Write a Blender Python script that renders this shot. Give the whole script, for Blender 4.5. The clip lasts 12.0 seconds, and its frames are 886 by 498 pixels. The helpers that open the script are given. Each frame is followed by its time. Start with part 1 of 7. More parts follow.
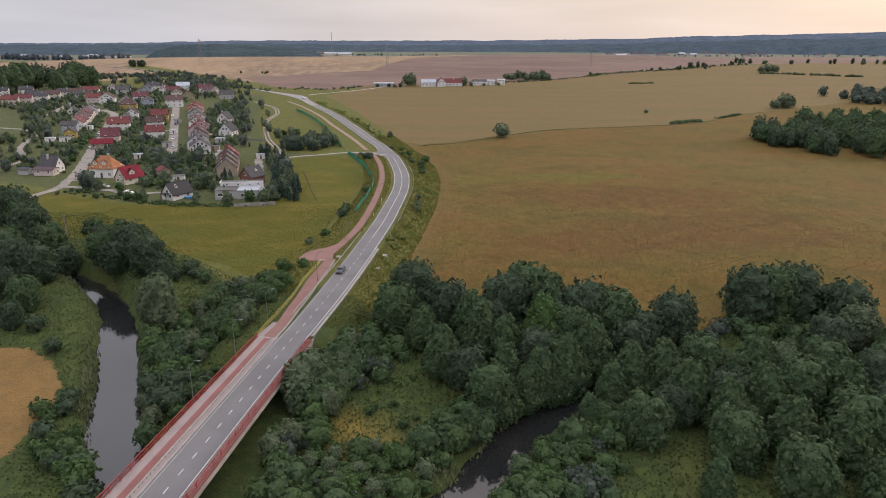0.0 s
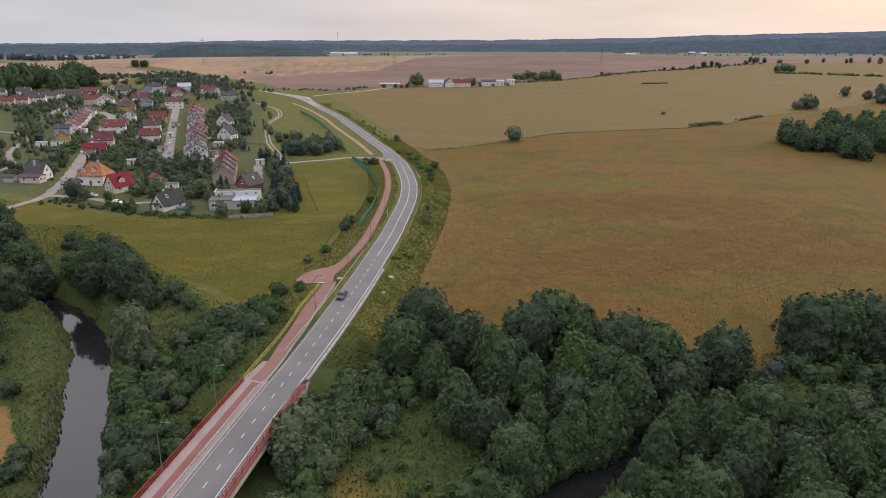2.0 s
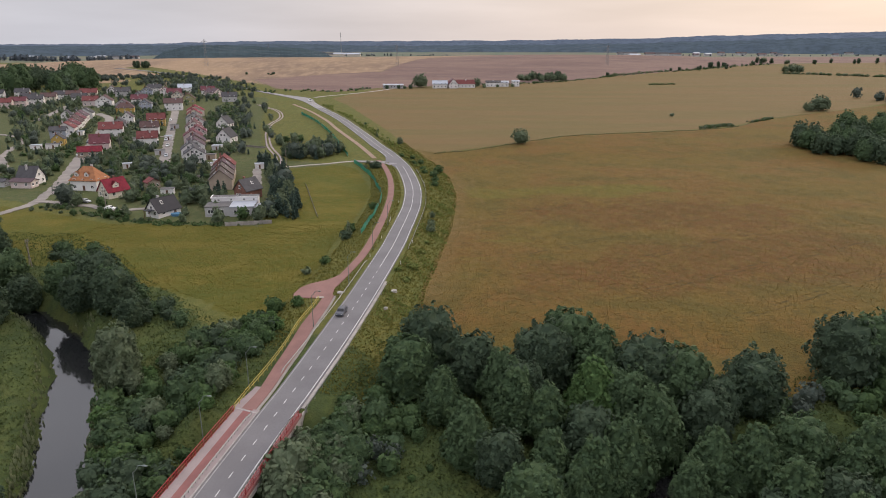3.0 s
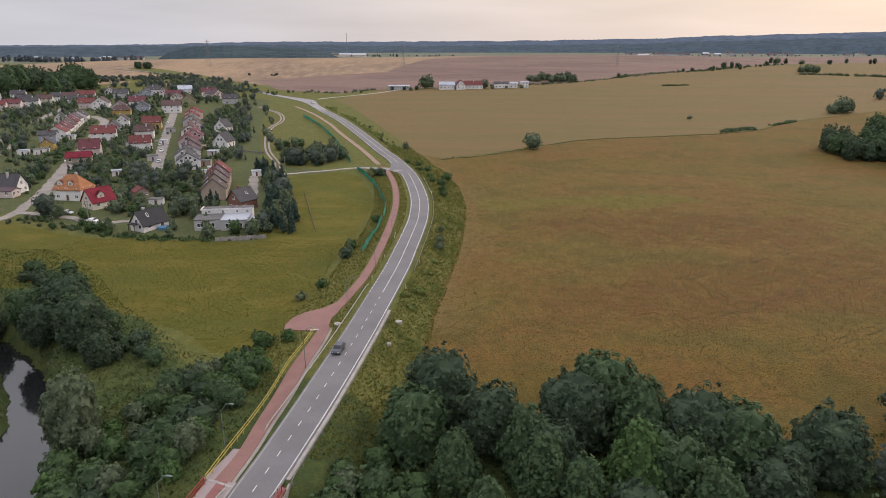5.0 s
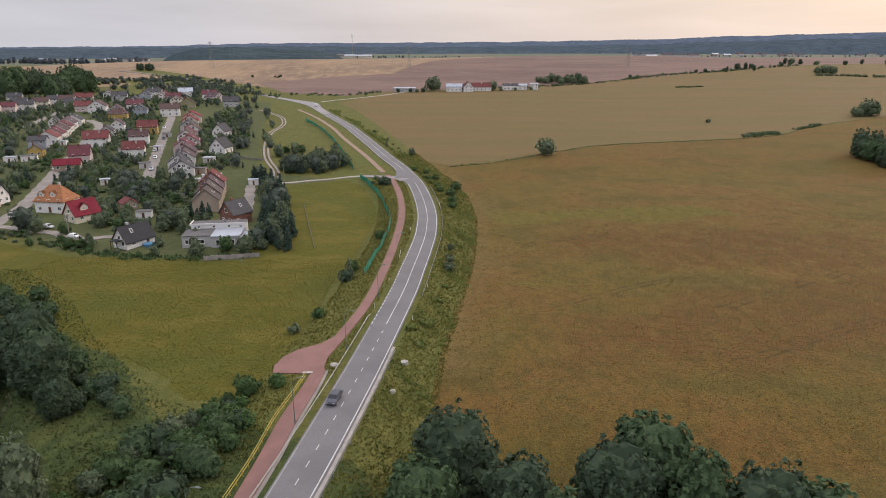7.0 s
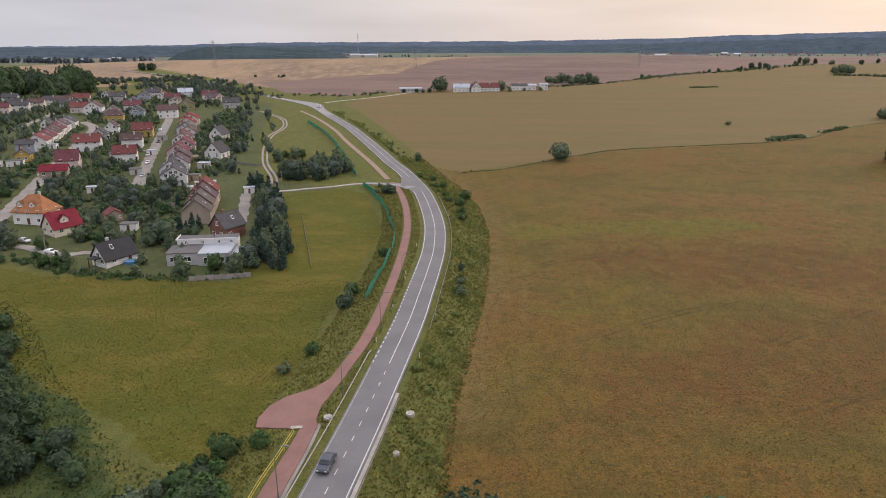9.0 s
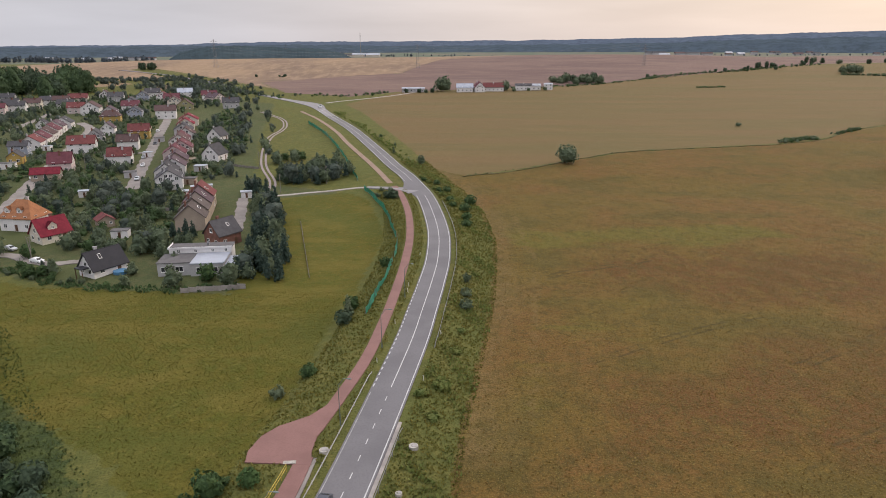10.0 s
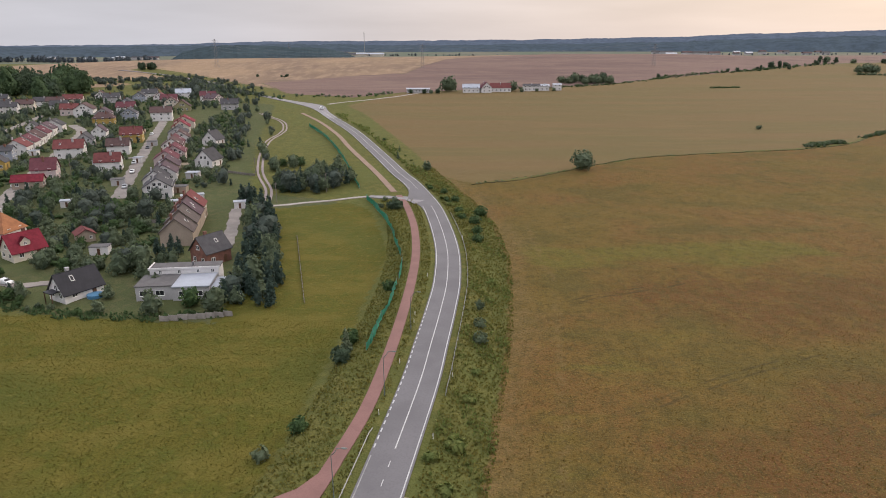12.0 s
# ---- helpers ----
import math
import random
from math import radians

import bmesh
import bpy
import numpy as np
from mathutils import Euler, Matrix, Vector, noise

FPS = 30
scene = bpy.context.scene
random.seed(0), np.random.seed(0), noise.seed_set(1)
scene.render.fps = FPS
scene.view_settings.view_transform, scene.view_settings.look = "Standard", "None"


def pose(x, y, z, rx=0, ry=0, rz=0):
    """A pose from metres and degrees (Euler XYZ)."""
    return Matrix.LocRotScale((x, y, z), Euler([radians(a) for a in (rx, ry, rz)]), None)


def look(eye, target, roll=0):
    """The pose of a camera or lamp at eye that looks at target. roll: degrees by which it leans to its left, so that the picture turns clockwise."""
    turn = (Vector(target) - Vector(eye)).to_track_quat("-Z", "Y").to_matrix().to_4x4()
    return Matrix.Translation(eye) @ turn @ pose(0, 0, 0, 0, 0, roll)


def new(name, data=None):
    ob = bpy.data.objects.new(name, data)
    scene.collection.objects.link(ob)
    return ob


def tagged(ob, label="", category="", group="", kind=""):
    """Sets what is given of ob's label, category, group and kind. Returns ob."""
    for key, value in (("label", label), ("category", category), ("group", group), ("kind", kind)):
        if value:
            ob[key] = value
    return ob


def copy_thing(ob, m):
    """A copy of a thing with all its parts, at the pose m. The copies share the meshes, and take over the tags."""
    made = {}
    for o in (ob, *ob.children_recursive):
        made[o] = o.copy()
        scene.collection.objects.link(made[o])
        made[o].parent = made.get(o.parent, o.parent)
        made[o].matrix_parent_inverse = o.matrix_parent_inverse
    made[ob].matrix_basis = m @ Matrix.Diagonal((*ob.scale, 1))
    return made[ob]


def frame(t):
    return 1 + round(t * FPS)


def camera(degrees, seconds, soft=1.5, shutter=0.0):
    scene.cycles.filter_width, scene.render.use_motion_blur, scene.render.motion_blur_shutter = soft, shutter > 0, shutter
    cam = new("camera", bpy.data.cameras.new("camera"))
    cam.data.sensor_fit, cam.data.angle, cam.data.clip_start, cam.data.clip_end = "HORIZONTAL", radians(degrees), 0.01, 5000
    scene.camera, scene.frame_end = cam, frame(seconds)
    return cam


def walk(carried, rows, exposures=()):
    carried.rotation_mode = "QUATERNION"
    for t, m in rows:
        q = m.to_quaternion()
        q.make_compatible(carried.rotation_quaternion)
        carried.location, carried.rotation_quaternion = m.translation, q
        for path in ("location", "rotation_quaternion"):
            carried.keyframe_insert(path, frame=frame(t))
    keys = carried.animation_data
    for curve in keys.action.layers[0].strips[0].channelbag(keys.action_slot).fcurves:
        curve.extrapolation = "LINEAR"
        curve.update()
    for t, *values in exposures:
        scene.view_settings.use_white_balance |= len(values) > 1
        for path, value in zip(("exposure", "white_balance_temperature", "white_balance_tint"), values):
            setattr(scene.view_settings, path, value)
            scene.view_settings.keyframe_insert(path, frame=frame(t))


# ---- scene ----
cam = camera(68.0, 12.0, soft=0.95)
# t, x, y, z, yaw, pitch, lean
ROWS = [
    (0, 0.00, 0.00, 57.50, -1.729, -16.929, 0.141),
    (0.5, -0.26, 4.72, 57.41, -1.583, -16.937, 0.113),
    (1, -0.54, 9.58, 57.37, -1.446, -16.950, 0.090),
    (1.5, -0.81, 14.53, 57.35, -1.298, -16.952, 0.073),
    (2, -1.06, 19.51, 57.32, -1.160, -16.957, 0.045),
    (2.5, -1.37, 24.46, 57.28, -1.030, -16.930, 0.030),
    (3, -1.66, 29.47, 57.23, -0.895, -16.906, 0.010),
    (5, -2.54, 49.00, 56.94, -0.385, -16.865, -0.048),
    (5.5, -2.77, 53.75, 56.89, -0.258, -16.853, -0.086),
    (6, -3.03, 58.46, 56.85, -0.108, -16.844, -0.144),
    (6.5, -3.32, 63.18, 56.83, 0.034, -16.801, -0.139),
    (7, -3.62, 67.92, 56.84, 0.141, -16.774, -0.151),
    (9, -4.78, 86.53, 56.84, 0.639, -16.835, -0.168),
    (9.5, -5.13, 91.12, 56.88, 0.756, -16.866, -0.159),
    (10, -5.53, 95.78, 56.87, 0.841, -16.885, -0.180),
    (10.5, -5.93, 100.42, 56.83, 0.958, -16.899, -0.187),
    (11, -6.33, 104.98, 56.84, 1.082, -16.909, -0.201),
    (11.5, -6.78, 109.57, 56.83, 1.114, -16.932, -0.191),
    (12, -7.24, 114.13, 56.84, 1.191, -16.930, -0.201),
]


def eye_pose(x, y, z, yaw, pitch, lean):
    turn = Matrix.Rotation(radians(yaw), 4, "Z") @ Matrix.Rotation(radians(90 + pitch), 4, "X") @ Matrix.Rotation(radians(lean), 4, "Z")
    return Matrix.Translation((x, y, z)) @ turn


walk(cam, [(t, eye_pose(*row)) for t, *row in ROWS])

# ---- daylight: a high bright overcast, warm low sun behind cloud ----
ZENITH = 2.95
SUN_AZ, SUN_EL = radians(52), radians(20)   # azimuth to the right of +y
world = bpy.data.worlds.new("sky")
scene.world = world
world.use_nodes = True
wt = world.node_tree
wt.nodes.clear()


def wnode(kind):
    return wt.nodes.new(kind)


w_out = wnode("ShaderNodeOutputWorld")
w_bg = wnode("ShaderNodeBackground")
w_sky = wnode("ShaderNodeTexSky")
w_sky.sky_type, w_sky.sun_disc, w_sky.sun_elevation, w_sky.sun_rotation, w_sky.air_density, w_sky.dust_density = "NISHITA", False, SUN_EL, SUN_AZ, 1.5, 3.0
w_dim = wnode("ShaderNodeVectorMath")
w_dim.operation = "SCALE"
w_dim.inputs["Scale"].default_value = 0.10
w_co = wnode("ShaderNodeTexCoord")
w_dot = wnode("ShaderNodeVectorMath")
w_dot.operation = "DOT_PRODUCT"
w_dot.inputs[1].default_value = (math.sin(SUN_AZ), math.cos(SUN_AZ), 0.0)
w_warm = wnode("ShaderNodeMapRange")
w_warm.interpolation_type = "SMOOTHSTEP"
w_warm.inputs["From Min"].default_value, w_warm.inputs["From Max"].default_value = 0.15, 1.0
w_tint = wnode("ShaderNodeMix")
w_tint.data_type = "RGBA"
w_tint.inputs[6].default_value, w_tint.inputs[7].default_value = (0.665, 0.658, 0.720, 1), (0.93, 0.775, 0.695, 1)
w_map = wnode("ShaderNodeMapping")
w_map.inputs["Scale"].default_value = (1.2, 1.2, 9.0)
w_noise = wnode("ShaderNodeTexNoise")
w_noise.inputs["Scale"].default_value, w_noise.inputs["Detail"].default_value = 2.6, 6
w_amp = wnode("ShaderNodeMapRange")
w_amp.inputs["From Min"].default_value, w_amp.inputs["From Max"].default_value = 0.3, 0.7
w_amp.inputs["To Min"].default_value, w_amp.inputs["To Max"].default_value = 0.90, 1.06
w_cloud = wnode("ShaderNodeVectorMath")
w_cloud.operation = "SCALE"
w_cover = wnode("ShaderNodeMix")
w_cover.data_type = "RGBA"
w_cover.inputs[0].default_value = 0.88
L = wt.links.new
L(w_co.outputs["Generated"], w_dot.inputs[0])
L(w_dot.outputs["Value"], w_warm.inputs["Value"])
L(w_warm.outputs["Result"], w_tint.inputs[0])
L(w_co.outputs["Generated"], w_map.inputs["Vector"])
L(w_map.outputs["Vector"], w_noise.inputs["Vector"])
L(w_noise.outputs["Fac"], w_amp.inputs["Value"])
L(w_tint.outputs[2], w_cloud.inputs[0])
# an overcast sky is brighter overhead than at the horizon
w_sep = wnode("ShaderNodeSeparateXYZ")
w_high = wnode("ShaderNodeMapRange")
w_high.interpolation_type = "SMOOTHSTEP"
w_high.inputs["From Min"].default_value, w_high.inputs["From Max"].default_value = 0.08, 0.75
w_high.inputs["To Min"].default_value, w_high.inputs["To Max"].default_value = 1.0, ZENITH
w_mul = wnode("ShaderNodeMath")
w_mul.operation = "MULTIPLY"
L(w_co.outputs["Generated"], w_sep.inputs[0])
L(w_sep.outputs["Z"], w_high.inputs["Value"])
L(w_high.outputs["Result"], w_mul.inputs[0])
L(w_amp.outputs["Result"], w_mul.inputs[1])
L(w_mul.outputs["Value"], w_cloud.inputs["Scale"])
L(w_sky.outputs["Color"], w_dim.inputs[0])
L(w_dim.outputs["Vector"], w_cover.inputs[6])
L(w_cloud.outputs["Vector"], w_cover.inputs[7])
L(w_cover.outputs[2], w_bg.inputs["Color"])
L(w_bg.outputs["Background"], w_out.inputs["Surface"])

sun_data = bpy.data.lights.new("sun", "SUN")
sun_data.energy, sun_data.angle, sun_data.color = 1.4, radians(14), (1.0, 0.90, 0.78)
sun = new("sun", sun_data)
sun_dir = Vector((math.sin(SUN_AZ) * math.cos(SUN_EL), math.cos(SUN_AZ) * math.cos(SUN_EL), math.sin(SUN_EL)))
sun.matrix_world = look(sun_dir * 300, (0, 0, 0))
scene.view_settings.exposure = 0.0

# ---- materials ----
class Mat:
    """A small builder of node materials."""

    def __init__(self, name, rough=0.8, metal=0.0, spec=0.3):
        self.m = bpy.data.materials.new(name)
        self.m.use_nodes = True
        self.t = self.m.node_tree
        self.b = self.t.nodes["Principled BSDF"]
        self.b.inputs["Roughness"].default_value = rough
        self.b.inputs["Metallic"].default_value = metal
        self.b.inputs["Specular IOR Level"].default_value = spec
        self.pos = self.node("ShaderNodeNewGeometry").outputs["Position"]

    def node(self, kind):
        return self.t.nodes.new(kind)

    def link(self, a, b):
        self.t.links.new(a, b)

    def noise(self, scale, detail=3, stretch=None, rough=0.55, turn=0.0):
        n = self.node("ShaderNodeTexNoise")
        n.inputs["Scale"].default_value, n.inputs["Detail"].default_value, n.inputs["Roughness"].default_value = scale, detail, rough
        src = self.pos
        if stretch:
            mp = self.node("ShaderNodeMapping")
            mp.inputs["Scale"].default_value = stretch
            mp.inputs["Rotation"].default_value = (0, 0, turn)
            self.link(src, mp.inputs["Vector"])
            src = mp.outputs["Vector"]
        self.link(src, n.inputs["Vector"])
        return n.outputs["Fac"]

    def ramp(self, fac, lo, hi, a=0.0, b=1.0, smooth=True):
        n = self.node("ShaderNodeMapRange")
        n.interpolation_type = "SMOOTHSTEP" if smooth else "LINEAR"
        for key, value in (("From Min", lo), ("From Max", hi), ("To Min", a), ("To Max", b)):
            n.inputs[key].default_value = value
        self.link(fac, n.inputs["Value"])
        return n.outputs["Result"]

    def math(self, op, a, b):
        n = self.node("ShaderNodeMath")
        n.operation = op
        for socket, v in ((n.inputs[0], a), (n.inputs[1], b)):
            if isinstance(v, (int, float)):
                socket.default_value = v
            else:
                self.link(v, socket)
        return n.outputs["Value"]

    def mix(self, fac, a, b, blend="MIX"):
        n = self.node("ShaderNodeMix")
        n.data_type, n.blend_type = "RGBA", blend
        for socket, v in ((n.inputs[0], fac), (n.inputs[6], a), (n.inputs[7], b)):
            if isinstance(v, (int, float)):
                socket.default_value = v
            elif isinstance(v, tuple):
                socket.default_value = (*v, 1)
            else:
                self.link(v, socket)
        return n.outputs[2]

    def attr(self, name):
        n = self.node("ShaderNodeAttribute")
        n.attribute_name = name
        return n.outputs["Fac"]

    def random(self):
        return self.node("ShaderNodeObjectInfo").outputs["Random"]

    def colour(self, c):
        if isinstance(c, tuple):
            self.b.inputs["Base Color"].default_value = (*c, 1)
        else:
            self.link(c, self.b.inputs["Base Color"])
        return self

    def bump(self, height, strength=0.5, distance=0.1):
        n = self.node("ShaderNodeBump")
        n.inputs["Strength"].default_value, n.inputs["Distance"].default_value = strength, distance
        self.link(height, n.inputs["Height"])
        self.link(n.outputs["Normal"], self.b.inputs["Normal"])
        return self


def worn(name, c, dark=0.7, fine=6.0, coarse=0.5, rough=0.8, metal=0.0, bump=0.25, vary=0.0):
    """A plain surface with grain, blotches and a little difference from piece to piece."""
    k = Mat(name, rough, metal)
    shade = tuple(v * dark for v in c)
    col = k.mix(k.ramp(k.noise(coarse, 4), 0.35, 0.7), c, shade)
    col = k.mix(k.ramp(k.noise(fine, 3), 0.4, 0.75, 0, 0.5), col, tuple(v * dark * 0.9 for v in c))
    if vary:
        col = k.mix(k.ramp(k.random(), 0, 1, 0, vary, False), col, tuple(min(1, v * 1.35 + 0.02) for v in c))
    k.colour(col)
    k.bump(k.noise(fine * 3, 2), bump, 0.02)
    return k.m


def foliage(name, c, c2, c3=None, rough=0.65):
    k = Mat(name, rough, 0, 0.08)
    col = k.mix(k.ramp(k.noise(0.8, 3), 0.38, 0.66), c, c2)
    col = k.mix(k.ramp(k.noise(4.5, 2), 0.4, 0.75, 0, 0.4), col, tuple(v * 0.62 for v in c))
    col = k.mix(k.ramp(k.random(), 0, 1, 0, 0.65, False), col, c3 or c2)
    k.colour(col)
    tr = k.node("ShaderNodeBsdfTranslucent")
    k.link(col, tr.inputs["Color"])
    mixer = k.node("ShaderNodeMixShader")
    mixer.inputs["Fac"].default_value = 0.34
    k.link(k.b.outputs["BSDF"], mixer.inputs[1])
    k.link(tr.outputs["BSDF"], mixer.inputs[2])
    k.link(mixer.outputs["Shader"], k.t.nodes["Material Output"].inputs["Surface"])
    return k.m


RUTS = (((12, 203.5), (72, 235.5)), ((14, 253.5), (62, 272.4)), ((44, 197.5), (120, 243)), ((60, 161.5), (156, 210)), ((38, 173.5), (150, 231)))


def ground_material():
    k = Mat("land", 0.95, 0, 0.1)
    fine, mid, big = k.noise(2.6, 4), k.noise(0.35, 4), k.noise(0.035, 4)
    edge = k.ramp(k.noise(0.5, 4), 0.25, 0.75, -0.28, 0.28, False)

    def cover(name, col, under):
        f = k.ramp(k.math("ADD", k.attr(name), edge), 0.42, 0.58)
        return k.mix(f, under, col)

    def blend(a, b, c, lo=0.4, hi=0.65):
        x = k.mix(k.ramp(mid, lo, hi), a, b)
        return k.mix(k.ramp(fine, 0.42, 0.72, 0, 0.75), x, c)

    weeds = blend((0.082, 0.086, 0.024), (0.120, 0.110, 0.032), (0.050, 0.054, 0.018))
    weeds = k.mix(k.ramp(big, 0.4, 0.7, 0, 0.6), weeds, (0.085, 0.096, 0.028))
    shore = blend((0.040, 0.056, 0.019), (0.060, 0.076, 0.023), (0.026, 0.036, 0.015))
    shore = k.mix(k.ramp(k.noise(0.09, 3), 0.52, 0.7, 0, 0.45), shore, (0.085, 0.084, 0.026))
    shore = k.mix(k.math("MULTIPLY", k.attr("dry"), k.ramp(mid, 0.3, 0.6, 0.4, 1.0)), shore, (0.150, 0.110, 0.030))
    lawn = blend((0.066, 0.078, 0.030), (0.090, 0.090, 0.040), (0.042, 0.051, 0.026))
    lawn = k.mix(k.ramp(k.noise(0.05, 4), 0.48, 0.62, 0, 0.7), lawn, (0.066, 0.078, 0.030))
    meadow = blend((0.087, 0.077, 0.013), (0.072, 0.075, 0.012), (0.050, 0.048, 0.010))
    meadow = k.mix(k.ramp(k.noise(0.05, 3, (1, 2.0, 1)), 0.47, 0.64, 0, 0.5), meadow, (0.122, 0.098, 0.022))
    meadow = k.mix(k.ramp(k.noise(0.022, 4, (1, 1.4, 1)), 0.48, 0.62, 0, 0.6), meadow, (0.062, 0.070, 0.014))
    meadow = k.mix(k.ramp(k.noise(0.8, 4), 0.55, 0.72, 0, 0.6), meadow, (0.130, 0.112, 0.027))
    # the wide ripening crop: rusty, ochre and greener drifts with ground showing through
    warp = k.noise(0.020, 5, (0.85, 1.25, 1), 0.62)
    crop = k.mix(k.ramp(warp, 0.40, 0.60), (0.124, 0.066, 0.021), (0.106, 0.073, 0.018))
    crop = k.mix(k.ramp(k.noise(0.040, 5, (0.8, 1.3, 1), 0.65, turn=0.45), 0.47, 0.62, 0, 0.80), crop, (0.074, 0.060, 0.016))
    rusty = k.math("ADD", k.attr("rust"), k.ramp(k.noise(0.055, 5, (0.8, 1.2, 1), 0.65), 0.25, 0.75, -0.55, 0.55, False))
    crop = k.mix(k.ramp(rusty, 0.25, 0.95, 0, 0.75), crop, (0.094, 0.043, 0.016))
    greenish = k.math("ADD", k.attr("fresh"), k.ramp(k.noise(0.06, 5, (0.5, 1.5, 1), 0.65), 0.25, 0.75, -0.6, 0.6, False))
    crop = k.mix(k.ramp(greenish, 0.25, 0.80, 0, 0.90), crop, (0.098, 0.090, 0.018))
    crop = k.mix(k.math("MULTIPLY", k.attr("headland"), k.ramp(mid, 0.3, 0.65, 0.25, 0.85)), crop, (0.150, 0.100, 0.042))
    crop = k.mix(k.ramp(k.noise(0.17, 5, (1.1, 0.7, 1), 0.7, turn=0.5), 0.48, 0.66, 0, 0.55), crop, (0.130, 0.084, 0.021))
    crop = k.mix(k.ramp(k.noise(0.42, 4, (1.0, 0.75, 1), 0.7, turn=-0.45), 0.46, 0.64, 0, 0.55), crop, (0.058, 0.046, 0.014))
    crop = k.mix(k.ramp(k.noise(1.3, 4), 0.44, 0.68, 0, 0.60), crop, (0.060, 0.046, 0.015))
    crop = k.mix(k.ramp(fine, 0.48, 0.70, 0, 0.55), crop, (0.054, 0.042, 0.014))
    crop = k.mix(k.ramp(k.noise(5.5, 2), 0.53, 0.75, 0, 0.75), crop, (0.20, 0.150, 0.042))
    crop_far = k.mix(k.ramp(k.noise(0.02, 4, (0.3, 1.8, 1)), 0.35, 0.65), (0.130, 0.090, 0.042), (0.112, 0.089, 0.038))
    crop_far = k.mix(k.ramp(k.noise(0.09, 4, (0.3, 2.2, 1)), 0.45, 0.7, 0, 0.4), crop_far, (0.15, 0.105, 0.045))
    stubble = k.mix(k.ramp(k.noise(0.012, 4, (1.0, 0.5, 1), turn=0.5), 0.35, 0.65), (0.235, 0.165, 0.105), (0.165, 0.116, 0.082))
    stubble = k.mix(k.ramp(k.noise(0.10, 5, (1.2, 0.3, 1), 0.7, turn=0.9), 0.46, 0.64, 0, 0.55), stubble, (0.30, 0.215, 0.14))
    stubble = k.mix(k.ramp(k.noise(0.05, 5, (0.25, 1.6, 1), 0.7), 0.52, 0.68, 0, 0.6), stubble, (0.125, 0.095, 0.068))
    fallow = k.mix(k.ramp(k.noise(0.015, 4, (0.4, 1.2, 1)), 0.35, 0.65), (0.152, 0.102, 0.086), (0.118, 0.078, 0.070))
    fallow = k.mix(k.ramp(k.noise(0.12, 4, (0.25, 1.6, 1)), 0.45, 0.7, 0, 0.5), fallow, (0.20, 0.145, 0.11))
    tan = blend((0.185, 0.112, 0.042), (0.155, 0.098, 0.038), (0.105, 0.072, 0.030))
    earth = blend((0.34, 0.29, 0.23), (0.29, 0.245, 0.19), (0.22, 0.18, 0.14))
    green = k.mix(k.ramp(k.noise(0.006, 3), 0.4, 0.6), (0.085, 0.105, 0.075), (0.12, 0.115, 0.085))
    col = weeds
    for name, c in (("shore", shore), ("lawn", lawn), ("meadow", meadow), ("crop", crop), ("crop_far", crop_far), ("stubble", stubble), ("fallow", fallow), ("green", green), ("tan", tan), ("earth", earth)):
        col = cover(name, c, col)
    # twin wheel ruts that run through the crop
    rut = None
    for (ax, ay), (bx, by) in RUTS:
        size = math.hypot(bx - ax, by - ay)
        ux, uy = (bx - ax) / size, (by - ay) / size
        across, run = k.node("ShaderNodeVectorMath"), k.node("ShaderNodeVectorMath")
        across.operation = run.operation = "DOT_PRODUCT"
        across.inputs[1].default_value, run.inputs[1].default_value = (-uy, ux, 0), (ux, uy, 0)
        k.link(k.pos, across.inputs[0])
        k.link(k.pos, run.inputs[0])
        d = k.math("ADD", k.math("SUBTRACT", across.outputs["Value"], ay * ux - ax * uy), k.ramp(k.noise(0.03, 2), 0, 1, -2.0, 2.0, False))
        d = k.math("ABSOLUTE", k.math("SUBTRACT", k.math("ABSOLUTE", d, 0.0), 1.0), 0.0)
        start = ax * ux + ay * uy
        f = k.math("MULTIPLY", k.ramp(d, 0.10, 0.55, 1, 0), k.math("MULTIPLY", k.ramp(run.outputs["Value"], start, start + 12), k.ramp(run.outputs["Value"], start + size - 12, start + size, 1, 0)))
        rut = f if rut is None else k.math("MAXIMUM", rut, f)
    rut = k.math("MULTIPLY", k.math("MULTIPLY", rut, k.attr("crop")), k.ramp(k.noise(0.22, 4), 0.40, 0.62, 0.0, 0.62))
    col = k.mix(rut, col, (0.045, 0.036, 0.015))
    # the paler trampled way along the headland
    way = None
    for (ax, ay), (bx, by) in (((15, 322), (17, 264)), ((17, 266), (7, 184))):
        size = math.hypot(bx - ax, by - ay)
        ux, uy = (bx - ax) / size, (by - ay) / size
        across, run = k.node("ShaderNodeVectorMath"), k.node("ShaderNodeVectorMath")
        across.operation = run.operation = "DOT_PRODUCT"
        across.inputs[1].default_value, run.inputs[1].default_value = (-uy, ux, 0), (ux, uy, 0)
        k.link(k.pos, across.inputs[0])
        k.link(k.pos, run.inputs[0])
        d = k.math("ABSOLUTE", k.math("ADD", k.math("SUBTRACT", across.outputs["Value"], ay * ux - ax * uy), k.ramp(k.noise(0.05, 3), 0, 1, -1.6, 1.6, False)), 0.0)
        start = ax * ux + ay * uy
        f = k.math("MULTIPLY", k.ramp(d, 0.3, 1.5, 1, 0), k.math("MULTIPLY", k.ramp(run.outputs["Value"], start, start + 8), k.ramp(run.outputs["Value"], start + size - 8, start + size, 1, 0)))
        way = f if way is None else k.math("MAXIMUM", way, f)
    col = k.mix(k.math("MULTIPLY", way, k.ramp(k.noise(0.6, 4), 0.42, 0.66, 0.0, 0.5)), col, (0.140, 0.096, 0.038))
    k.colour(col)
    height = k.math("ADD", k.math("MULTIPLY", fine, 0.6), k.math("MULTIPLY", mid, 0.8))
